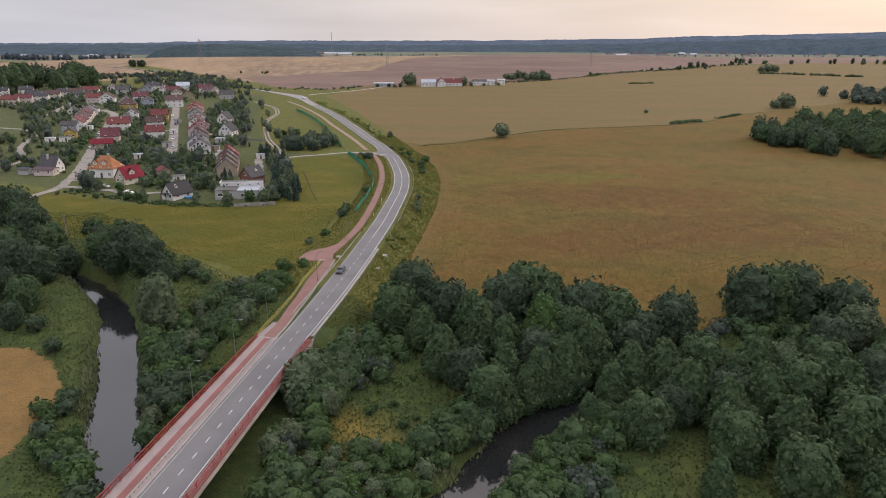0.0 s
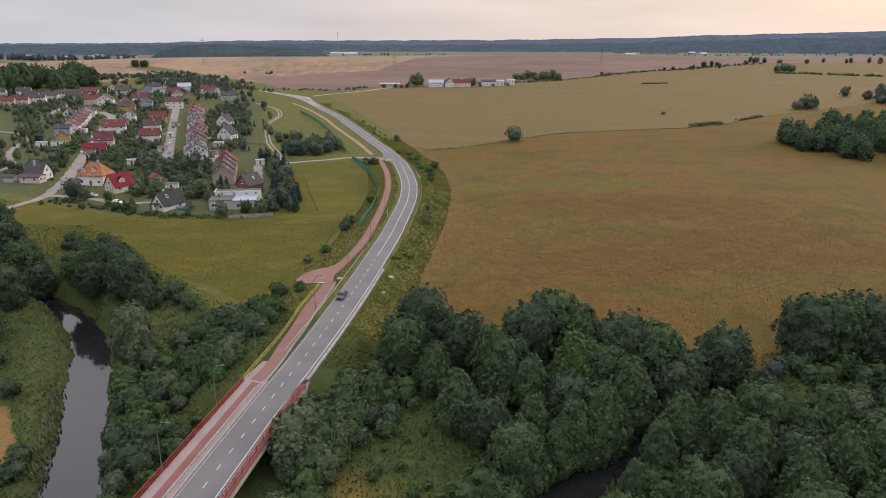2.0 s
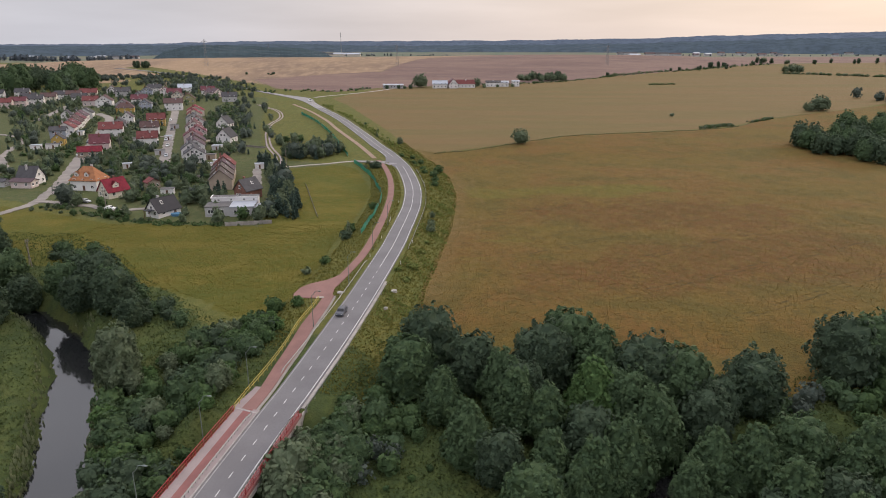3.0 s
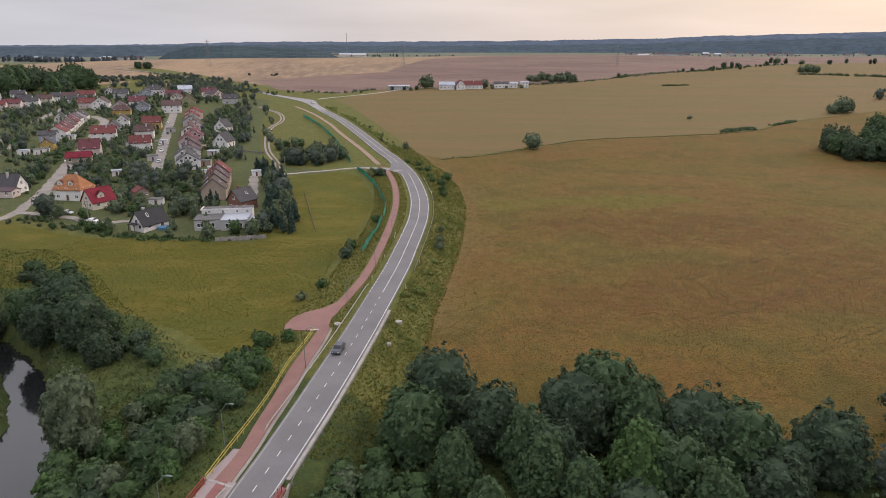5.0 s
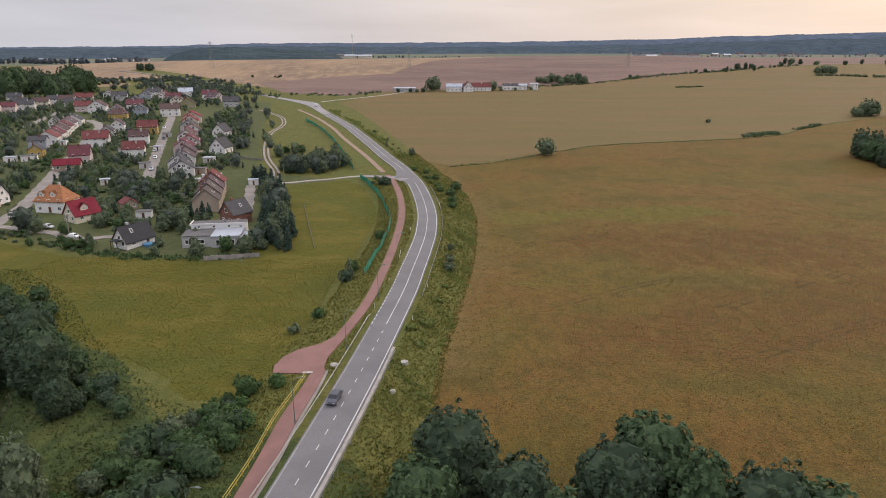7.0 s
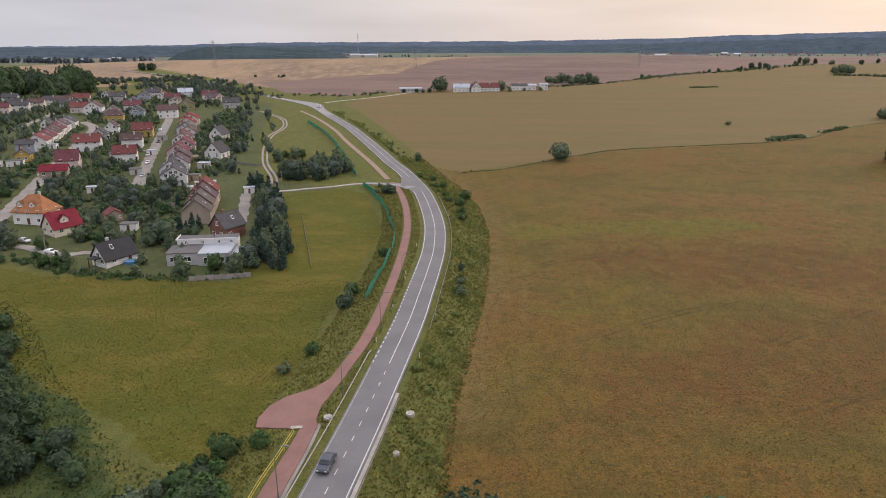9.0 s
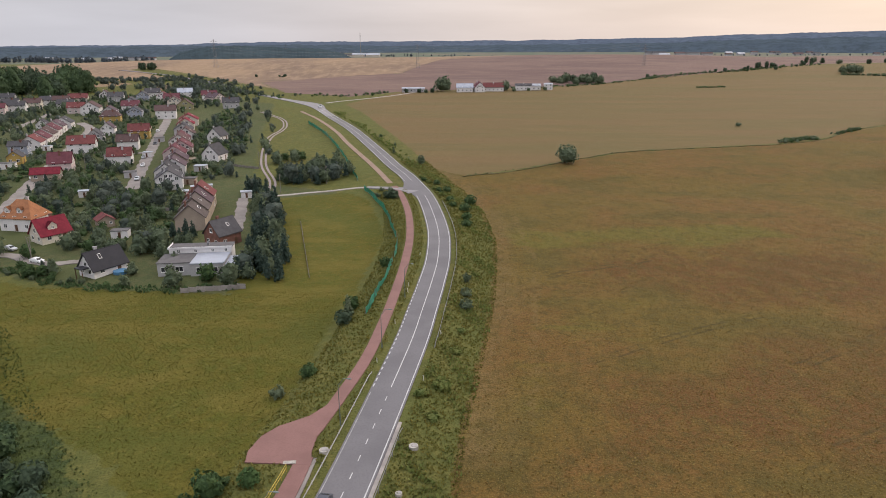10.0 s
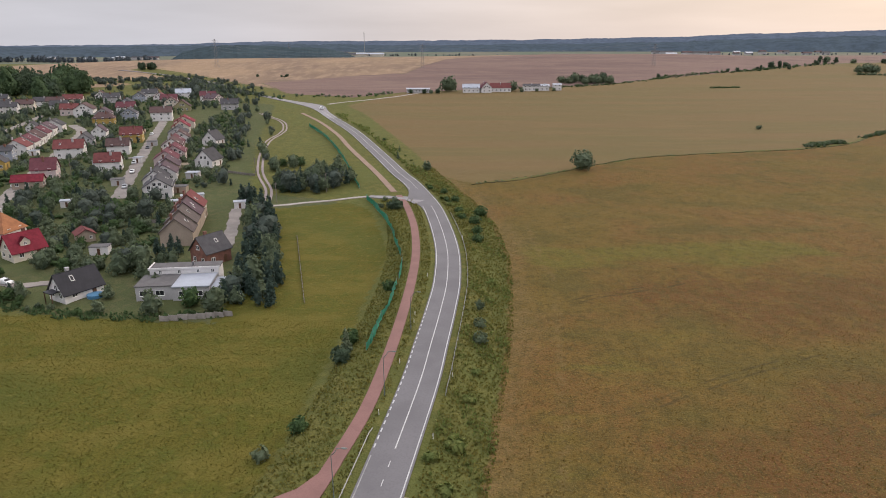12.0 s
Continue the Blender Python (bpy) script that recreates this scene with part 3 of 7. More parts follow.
def ribbon(name, line, left, right, height, thick, material, parent=None, label=""):
    """A strip along a line, from offset left to offset right, with its top at height (numbers, or one value a sample)."""
    n = normals(line)
    left, right = np.broadcast_to(left, len(line)), np.broadcast_to(right, len(line))
    a, b = line + n * left[:, None], line + n * right[:, None]
    h = np.broadcast_to(height, len(line))
    rows = [np.column_stack([a, h]), np.column_stack([b, h]), np.column_stack([b, h - thick]), np.column_stack([a, h - thick])]
    verts = np.stack(rows, 1).reshape(-1, 3)
    faces = []
    for k in range(len(line) - 1):
        o, p = 4 * k, 4 * k + 4
        faces += [(o + j, o + (j + 1) % 4, p + (j + 1) % 4, p + j) for j in range(4)]
    faces += [(0, 3, 2, 1), tuple(4 * (len(line) - 1) + j for j in range(4))]
    faces = [f[::-1] for f in faces]
    me = bpy.data.meshes.new(name)
    me.from_pydata(verts.tolist(), [], faces)
    me.update()
    return link_mesh(name, me, material, parent, label)


def box(bm, x0, x1, y0, y1, z0, z1):
    m = Matrix.Translation(((x0 + x1) / 2, (y0 + y1) / 2, (z0 + z1) / 2)) @ Matrix.Diagonal((x1 - x0, y1 - y0, z1 - z0, 1))
    bmesh.ops.create_cube(bm, size=1, matrix=m)


def rod(bm, a, b, r, sides=6, r2=None):
    a, b = Vector(a), Vector(b)
    m = Matrix.Translation((a + b) / 2) @ (b - a).to_track_quat("Z", "Y").to_matrix().to_4x4()
    bmesh.ops.create_cone(bm, cap_ends=True, segments=sides, radius1=r, radius2=r if r2 is None else r2, depth=(b - a).length, matrix=m)


def tube(name, pts, r, material, parent, sides=5, label=""):
    """One bent round bar through the points."""
    pts = [Vector(p) for p in pts]
    verts, faces = [], []
    for k, p in enumerate(pts):
        d = (pts[min(k + 1, len(pts) - 1)] - pts[max(k - 1, 0)]).normalized()
        u = d.cross(Vector((0, 0, 1)) if abs(d.z) < 0.95 else Vector((1, 0, 0))).normalized()
        w = d.cross(u)
        verts += [tuple(p + (u * math.cos(a) + w * math.sin(a)) * r) for a in [2 * math.pi * i / sides for i in range(sides)]]
    for k in range(len(pts) - 1):
        o = k * sides
        faces += [(o + i, o + (i + 1) % sides, o + sides + (i + 1) % sides, o + sides + i) for i in range(sides)]
    faces += [tuple(range(sides))[::-1], tuple((len(pts) - 1) * sides + i for i in range(sides))]
    me = bpy.data.meshes.new(name)
    me.from_pydata(verts, [], faces)
    me.update()
    return link_mesh(name, me, material, parent, label)


# ---- the road ----
RN = normals(ROAD_LINE)
RZ = road_z(ROAD_LINE[:, 0], ROAD_LINE[:, 1])
RS = np.concatenate([[0], np.cumsum(np.hypot(*np.diff(ROAD_LINE, axis=0).T))])
ON_LAND = ROAD_LINE[:, 1] > 125
half_w = np.interp(ROAD_LINE[:, 1], [112, 130, 195, 330, 345, 380], [2.65, 3.0, 3.12, 3.1, 3.1, 3.1])
half_l = np.interp(ROAD_LINE[:, 1], [112, 133, 141, 150, 160, 195, 345, 380], [2.65, 2.6, 2.78, 2.95, 3.05, 3.1, 3.1, 3.1])


# a fan of extra asphalt where the side road turns off
sel = ROAD_LINE[:, 1] < 1000
flare = 2.8 * np.exp(-(((ROAD_LINE[:, 1] - 352) / 9) ** 2))
flare2 = 7.0 * np.exp(-(((ROAD_LINE[:, 1] - 630) / 22) ** 2))
road = ribbon("road", ROAD_LINE[sel], -(half_l + 0.32 + flare)[sel], (half_w + 0.35 + flare2)[sel], RZ[sel] + 0.02, 0.35, M_ASPHALT)
tagged(road, "two-lane grey asphalt road with white markings", "road", kind="structure")
for off in (-1, 1):
    seg = (ROAD_LINE[:, 1] > -50) & (ROAD_LINE[:, 1] < 620)
    if off < 0:
        for lo, hi in ((-49.6, 194.8), (246, 341), (364, 610)):
            s2 = (ROAD_LINE[:, 1] > lo) & (ROAD_LINE[:, 1] < hi)
            c = half_l[s2]
            ribbon("edge_line", ROAD_LINE[s2], -c - 0.07, -c + 0.10, RZ[s2] + 0.028, 0.01, M_PAINT_WORN if hi < 200 else M_PAINT, road)
    else:
        c = half_w[seg]
        ribbon("edge_line", ROAD_LINE[seg], c - 0.10, c + 0.07, RZ[seg] + 0.028, 0.01, M_PAINT, road)
for lo, hi in ((196.5, 340),):
    s2 = (ROAD_LINE[:, 1] > lo) & (ROAD_LINE[:, 1] < hi)
    ribbon("centre_line", ROAD_LINE[s2], -0.09, 0.09, RZ[s2] + 0.028, 0.01, M_PAINT, road)
s2 = (ROAD_LINE[:, 1] > 365) & (ROAD_LINE[:, 1] < 600)
ribbon("centre_line", ROAD_LINE[s2], -0.08, 0.08, RZ[s2] + 0.028, 0.01, M_PAINT, road)


def dash_mesh(name, length, width):
    bm = bmesh.new()
    box(bm, -width / 2, width / 2, -length / 2, length / 2, 0, 0.01)
    me = bpy.data.meshes.new(name)
    bm.to_mesh(me)
    bm.free()
    me.materials.append(M_PAINT)
    return me


def along_road(run, off, lift):
    x, y = (float(np.interp(run, RS, ROAD_LINE[:, k])) for k in (0, 1))
    nx, ny = (float(np.interp(run, RS, RN[:, k])) for k in (0, 1))
    z = float(np.interp(run, RS, RZ))
    slope = math.degrees(math.atan(float(np.interp(run + 1, RS, RZ) - np.interp(run - 1, RS, RZ)) / 2))
    return pose(x + nx * off, y + ny * off, z + lift, slope, 0, math.degrees(math.atan2(ny, nx)))


def run_at(y):
    return float(np.interp(y, ROAD_LINE[:, 1], RS))


DASH = dash_mesh("dash", 1.4, 0.14)
SHORT = dash_mesh("edge_dash", 1.0, 0.22)
s = run_at(76.9) % 4.06
while s < run_at(196):
    ob = new("dash", DASH)
    ob.parent, ob.matrix_basis = road, along_road(s, 0, 0.03)
    s += 4.06
s = run_at(197)
while s < run_at(246):
    ob = new("edge_dash", SHORT)
    ob.parent, ob.matrix_basis = road, along_road(s, -3.12, 0.03)
    s += 2.0

# pale crossing patch at the side road and the side road itself
# a paler strip laid over the road around the far junction
far_bit = (ROAD_LINE[:, 1] > 560) & (ROAD_LINE[:, 1] < 690)
ribbon("resurfaced_stretch", ROAD_LINE[far_bit], -(half_l + 0.25)[far_bit], (half_w + 0.25 + 0.9 * flare2)[far_bit], RZ[far_bit] + 0.026, 0.02, M_ASPHALT_PATCH, road, "paler asphalt at the far junction")
SIDE = smooth_line([(-19, 348), (-25, 351.5), (-31, 353), (-40, 354)], 1.0)
side_z = np.interp(np.arange(len(SIDE)), [0, 6, len(SIDE)], [road_z(-19, 348), road_z(-25, 351), float(ground(-40, 354)) + 0.1]) + 0.03
tagged(ribbon("side_road", SIDE, -np.interp(np.arange(len(SIDE)), [0, 7, 20], [6.0, 2.4, 1.8]), np.interp(np.arange(len(SIDE)), [0, 7, 20], [6.0, 2.4, 1.8]), side_z, 0.3, M_ASPHALT_PATCH), "short pale asphalt side road joining the main road", "side road", kind="structure")
for name, pts, half in (("farm_lane", [(-108, 640), (-101, 652), (-81, 670), (-60, 694), (-45, 716), (-30, 735)], 1.8), ("cross_track", [(-40, 354), (-46.7, 351.3), (-55.1, 347.8), (-65.9, 344), (-77, 340.5)], 1.1)):
    line = smooth_line(pts, 2.0)
    tagged(ribbon(name, line, -half, half, ground(line[:, 0], line[:, 1]) + 0.12, 0.3, M_CONCRETE), "pale gravel track between fields" if half > 1.5 else "pale concrete slab track across the meadow", "track", kind="structure")
line = smooth_line([(-76.1, 346.5), (-80.1, 363.4), (-88.5, 383.7), (-94, 401), (-101.6, 431.5), (-108.7, 468.2), (-109.2, 497.7), (-112.2, 518.7), (-122, 548), (-147, 588)], 2.0)
h = ground(line[:, 0], line[:, 1])
track = tagged(new("wheel_track"), "two pale sandy wheel ruts winding through grass", "track", kind="structure")
for a, b in ((-1.5, -0.55), (0.55, 1.5)):
    ribbon("rut", line, a, b, h + 0.16, 0.3, M_PALEPAVE, track)

WAYS = ((STREET_A, 2.8, "pale worn village street between gardens"), (STREET_B, 2.6, "pale worn village street between gardens"), ([(-169, 249.9), (-159, 261), (-154.4, 276.5), (-157.3, 292.8)], 2.0, "pale unpaved lane leading into the village"), ([(-154.4, 280.3), (-133.3, 273.6), (-117.9, 266.8), (-107.4, 268.8)], 1.7, "pale unpaved lane in front of the houses"), ([(-73, 288.2), (-76.8, 307.2), (-84.7, 338.6)], 1.9, "narrow pale alley beside the terrace"), ([(-209, 311), (-201.6, 327.7), (-203.8, 340.5), (-221.6, 369), (-235.5, 411.1), (-256.7, 428.5), (-287.9, 438.8)], 1.5, "pale gravel path through grass"), ([(-273.7, 491.5), (-287, 539), (-298, 578)], 2.2, "pale gravel path through grass"), ([(-200.1, 419.6), (-187.7, 423.5), (-168.5, 419.6), (-158.9, 423.5)], 2.2, "pale cross street between houses"))
for k, (pts, half, label) in enumerate(WAYS):
    line = smooth_line(pts, 1.5)
    wob = 0.25 * np.sin(np.arange(len(line)) * 0.9) + 0.15 * np.sin(np.arange(len(line)) * 2.3 + 1)
    tagged(ribbon("street", line, -half - wob, half - wob[::-1], ground(line[:, 0], line[:, 1]) + 0.10 + 0.01 * k, 0.4, M_STREET), label, "street", kind="structure")

# ---- the red path, the little square and its approach ----
PATH_Z = 0.04
lower = smooth_line([(-32.5, 126.6), (-31.2, 133.5), (-30.5, 141), (-29.5, 149.6), (-28.7, 159.7), (-27.6, 168), (-27.1, 172), (-26.6, 178)], 1.5)
lower_w = np.interp(lower[:, 1], [126, 133, 141, 150, 160, 168, 178], [1.25, 1.1, 1.25, 1.4, 1.5, 1.4, 1.2])
path_low = ribbon("foot_path", lower, -lower_w, lower_w, road_z(lower[:, 0], lower[:, 1]) + PATH_Z, 0.3, M_REDPAVE)
s2 = lower[:, 1] < 135
ribbon("pale_edge", lower[s2], -lower_w[s2] - np.interp(lower[s2, 1], [126, 135], [1.75, 0.9]), -lower_w[s2], road_z(lower[s2, 0], lower[s2, 1]) + PATH_Z, 0.3, M_PALEPAVE, path_low)
tagged(path_low, "red paved foot and cycle path beside the road", "foot path", kind="structure")
upper = smooth_line([(-26.5, 184), (-24.2, 194), (-21.7, 206.2), (-20.2, 220), (-18.9, 240), (-18.1, 263), (-18.3, 287), (-20.5, 314), (-24.7, 340), (-29, 357)], 1.5)
tagged(ribbon("foot_path", upper, -1.15, 1.1, road_z(upper[:, 0], upper[:, 1]) + PATH_Z, 0.3, M_REDPAVE), "narrow red paved path curving along the road", "foot path", kind="structure")
upper = smooth_line([(-31, 360.5), (-37.2, 379), (-44.8, 400.2), (-53.1, 423.6), (-63.2, 453.5), (-75.6, 492.8), (-96, 545), (-118, 590)], 2.0)
tagged(ribbon("foot_path", upper, -1.2, 1.2, ground(upper[:, 0], upper[:, 1]) + 0.13, 0.3, M_TANPATH), "pale tan path running on beside the climbing road", "foot path", kind="structure")
bm = bmesh.new()
outline = [(-28.2, 175.6), (-35.0, 175.9), (-35.3, 178.5), (-34.4, 182.2), (-32.4, 184.9), (-28.2, 187.8), (-25.6, 191.6), (-24.6, 195.0), (-23.2, 193.2), (-24.6, 187.2), (-25.9, 182.2), (-26.0, 178.5), (-25.4, 175.4)]
top = [bm.verts.new((x, y, float(road_z(x, y)) + PATH_Z + 0.012)) for x, y in outline]
low = [bm.verts.new((v.co.x, v.co.y, v.co.z - 0.35)) for v in top]
bm.faces.new(top[::-1])
for a, b, c, d in zip(top, top[1:] + top[:1], low[1:] + low[:1], low):
    bm.faces.new((a, b, c, d))
bmesh.ops.triangulate(bm, faces=[f for f in bm.faces if len(f.verts) > 4])
bmesh.ops.recalc_face_normals(bm, faces=bm.faces)
tagged(part("paved_square", bm, M_REDPAVE, None), "small red paved square with tapering edges beside the path", "paved square", kind="structure")

# ---- the bridge ----
B_SEL = (ROAD_LINE[:, 1] > -58) & (ROAD_LINE[:, 1] < 126.5)
B_LINE = ROAD_LINE[B_SEL]
bridge = tagged(new("bridge"), "long concrete road bridge with red railings and coloured walkway", "bridge", kind="structure")
ribbon("deck", B_LINE, -7.35, 4.3, -0.34, 0.75, M_CONCRETE, bridge)
for off in (-5.9, -1.8, 2.4):
    ribbon("girder", B_LINE, off - 0.45, off + 0.45, -1.08, 1.1, M_CONCRETE, bridge)
ribbon("walkway", B_LINE, -7.25, -5.65, 0.14, 0.48, M_PALEPAVE, bridge, "pale coated walkway strip")
ribbon("cycle_strip", B_LINE, -5.65, -4.15, 0.143, 0.48, M_REDSTRIP, bridge, "dull red coated cycle strip")
ribbon("safety_strip", B_LINE, -4.15, -3.22, 0.146, 0.48, M_PALEPAVE, bridge)
ribbon("kerb", B_LINE, -3.2, -2.98, 0.16, 0.5, M_KERB, bridge)
ribbon("kerb", B_LINE, 3.0, 3.2, 0.16, 0.5, M_KERB, bridge)
ribbon("safety_strip", B_LINE, 3.22, 3.8, 0.146, 0.48, M_PALEPAVE, bridge)
ribbon("service_strip", B_LINE, 3.8, 4.25, 0.15, 0.48, M_REDSTRIP, bridge)
bm = bmesh.new()
for y in (-40, -5, 30, 66):
    m = along_road(run_at(y), -1.9, 0) @ Matrix.Translation((0, 0, -5.6))
    for off in (-4.2, 0, 4.2):
        bmesh.ops.create_cone(bm, cap_ends=True, segments=14, radius1=0.6, radius2=0.6, depth=7.4, matrix=m @ Matrix.Translation((off, 0, 0)))
    bmesh.ops.create_cube(bm, size=1, matrix=m @ Matrix.Translation((0, 0, 3.35)) @ Matrix.Diagonal((11.5, 1.5, 0.9, 1)))
part("pier", bm, M_CONCRETE, bridge)
bm = bmesh.new()
bmesh.ops.create_cube(bm, size=1, matrix=along_road(run_at(124.5), -1.5, -3.5) @ Matrix.Diagonal((11.5, 2.6, 6.2, 1)))
for off in (-7.2, 4.15):
    bmesh.ops.create_cube(bm, size=1, matrix=along_road(run_at(128.5), off, -1.6) @ Matrix.Diagonal((0.4, 7, 2.6, 1)))
part("abutment", bm, M_CONCRETE, bridge)
bm = bmesh.new()
bmesh.ops.create_cube(bm, size=1, matrix=along_road(run_at(125.2), -5.2, 0.155) @ Matrix.Rotation(radians(-14), 4, "Z") @ Matrix.Diagonal((4.0, 0.4, 0.03, 1)))
part("expansion_joint", bm, M_KERB, bridge)


bm = bmesh.new()
box(bm, -0.05, 0.05, -0.05, 0.05, 0, 1.2)
RAIL_POST = bpy.data.meshes.new("post")
bm.to_mesh(RAIL_POST)
bm.free()
RAIL_POST.materials.append(M_REDSTEEL)
for off in (-7.1, 4.08):
    rail = tagged(new("railing"), "dark red painted steel bridge railing", "railing", "bridge railings")
    runs = np.arange(run_at(124.6), run_at(-20 if off < 0 else 20), -2.5)
    for h, r in ((0.16, 0.045), (0.62, 0.04), (1.18, 0.06)):
        tube("rail", [along_road(s, off, 0.14 + h).translation for s in runs], r, M_REDSTEEL, rail, 6)
    for s in runs:
        ob = new("post", RAIL_POST)
        ob.parent, ob.matrix_basis = rail, along_road(s, off, 0.14)
    bm = bmesh.new()
    for s in np.arange(run_at(124.6), runs[-1], -0.22):
        m = along_road(s, off, 0.14 + 0.66) @ Matrix.Diagonal((0.03, 0.035, 0.98, 1))
        vs = [bm.verts.new(m @ Vector((a, b, c))) for a in (-0.5, 0.5) for b in (-0.5, 0.5) for c in (-0.5, 0.5)]
        for f in ((0, 1, 3, 2), (4, 6, 7, 5), (0, 4, 5, 1), (2, 3, 7, 6)):
            bm.faces.new([vs[i] for i in f])
    tagged(part("bar_infill", bm, M_REDSTEEL, rail), kind="stuff")


def guard_run(y0, y1, off, base, material, label, gap, faces=1):
    """A steel guard rail on posts: profile beam, posts, sloping ends."""
    thing = tagged(new("guard_rail"), label, "guard rail", "roadside guard rails")
    s0, s1 = run_at(y0), run_at(y1)
    pts = [along_road(s, off, base) for s in np.arange(s0, s1, 2.0)]
    prof = [(0, 0.48), (0.06, 0.53), (0.0, 0.59), (0.06, 0.66), (0, 0.72), (-0.03, 0.72), (-0.03, 0.48)]
    verts, faces_ = [], []
    for k, m in enumerate(pts):
        drop = 0.45 if k in (0, len(pts) - 1) else 0
        verts += [tuple(m @ Vector((px * faces, 0, pz - drop))) for px, pz in prof]
    n = len(prof)
    for k in range(len(pts) - 1):
        faces_ += [(k * n + j, k * n + (j + 1) % n, (k + 1) * n + (j + 1) % n, (k + 1) * n + j) for j in range(n)]
    me = bpy.data.meshes.new("beam")
    me.from_pydata(verts, [], faces_)
    me.update()
    link_mesh("beam", me, material, thing)
    bm = bmesh.new()
    box(bm, -0.14, -0.04, -0.05, 0.05, -0.3, 0.7)
    post = bpy.data.meshes.new("post")
    bm.to_mesh(post)
    bm.free()
    post.materials.append(material)
    for s in np.arange(s0 + 1, s1 - 1, gap):
        ob = new("post", post)
        ob.parent, ob.matrix_basis = thing, along_road(s, off, base) @ Matrix.Diagonal((faces, 1, 1, 1))
    return thing


guard_run(-20, 126, -3.75, 0.14, M_ZINC, "pale steel guard rail between walkway and carriageway", 1.0, 1)
guard_run(20, 126, 3.35, 0.14, M_ZINC, "pale steel guard rail along the bridge edge", 1.0, -1)
guard_run(126, 186, 4.5, -0.1, M_ZINC, "galvanised guard rail with gravel strip along the verge", 4.0, -1)
guard_run(138, 203, -4.6, -0.1, M_ZINC, "galvanised guard rail on the grass strip by the path", 4.0, 1)
guard_run(212, 330, 5.0, -0.1, M_ZINC, "thin galvanised guard rail round the outer bend", 4.0, -1)

# gravel margin and kerb strip
s2 = (ROAD_LINE[:, 1] > 127) & (ROAD_LINE[:, 1] < 188)
tagged(ribbon("gravel_strip", ROAD_LINE[s2], half_w[s2] + 0.4, half_w[s2] + 1.0, RZ[s2] - 0.03, 0.2, M_CONCRETE), "narrow pale gravel strip at the road edge", "gravel strip", kind="structure")
tagged(ribbon("gravel_strip", lower, lower_w + 0.04, lower_w + 0.55, road_z(lower[:, 0], lower[:, 1]) - 0.02, 0.2, M_STREET), "pale gravel strip beside the red path", "gravel strip", kind="structure")

# ---- yellow path railing ----
yr = tagged(new("path_railing"), "yellow tubular steel railing along the red path", "railing")
y_line = smooth_line([(-34.7, 126.5), (-33.9, 132.5), (-32.5, 141), (-31.4, 149.6), (-30.7, 160), (-29.4, 168), (-28.6, 173.8), (-28.6, 175.2)], 2.0)
y_z = road_z(y_line[:, 0], y_line[:, 1])
for h in (0.55, 1.1):
    tube("rail", [(*q, z + h) for q, z in zip(y_line, y_z)], 0.06, M_YELLOW, yr, 6)
bm = bmesh.new()
rod(bm, (0, 0, -0.2), (0, 0, 1.12), 0.05)
post_me = bpy.data.meshes.new("post")
bm.to_mesh(post_me)
bm.free()
post_me.materials.append(M_YELLOW)
for (x, y), z in zip(y_line, y_z):
    ob = new("post", post_me)
    ob.parent, ob.location = yr, (x, y, z)


# ---- street lamps ----
def street_lamp(height, arm):
    lamp = root("street_lamp", Matrix(), "slim grey-green street lamp with a curved arm", "street lamp", "street lamps")
    bm = bmesh.new()
    rod(bm, (0, 0, -0.3), (0, 0, height - 0.8), 0.085, 8, 0.05)
    rod(bm, (0, 0, -0.3), (0, 0, 0.9), 0.12, 8, 0.11)
    part("pole", bm, M_LAMP, lamp)
    bend = [Vector((0, 0, height - 0.82))]
    for k in range(1, 7):
        a = k / 6 * 1.35
        bend.append(Vector((arm * math.sin(a) * 0.55, 0, height - 0.8 + 0.75 * (1 - math.cos(a)) + 0.5 * math.sin(a))))
    tip = bend[-1] + Vector((arm * 0.45, 0, 0.12))
    tube("arm", bend + [tip], 0.05, M_LAMP, lamp, 6)
    bm = bmesh.new()
    bmesh.ops.create_uvsphere(bm, u_segments=10, v_segments=6, radius=1, matrix=Matrix.Translation(tip + Vector((0.3, 0, 0))) @ Matrix.Diagonal((0.45, 0.16, 0.1, 1)))
    head = part("head", bm, M_LAMP, lamp)
    bm = bmesh.new()
    bmesh.ops.create_uvsphere(bm, u_segments=8, v_segments=6, radius=1, matrix=Matrix.Translation(tip + Vector((0.32, 0, -0.06))) @ Matrix.Diagonal((0.3, 0.12, 0.08, 1)))
    part("lens", bm, M_LENS, head)
    return lamp


LAMP = street_lamp(7.9, 1.5)
LAMP.matrix_basis = along_road(run_at(99.0), -7.5, -0.3)
for y, off in ((115.5, -7.5), (132, -7.9), (158.5, -5.7), (184.6, -5.2), (210.6, -5.0), (236.5, -4.9)):
    x0 = along_road(run_at(y), off, 0.0)
    copy_thing(LAMP, x0)

# delineator posts
bm = bmesh.new()
box(bm, -0.06, 0.06, -0.03, 0.03, -0.2, 1.0)
me = bpy.data.meshes.new("marker_post")
bm.to_mesh(me)
bm.free()
me.materials.append(M_FRAME)
for y, off in ((205, -4.6), (222, -4.7), (240, -4.8), (200, 5.0), (218, 5.4), (244, -5.2), (300, 5.2), (268, -5.0)):
    ob = new("marker_post", me)
    ob.matrix_basis = along_road(run_at(y), off, -0.1)
    tagged(ob, "short white roadside marker post", "marker post", "roadside marker posts")

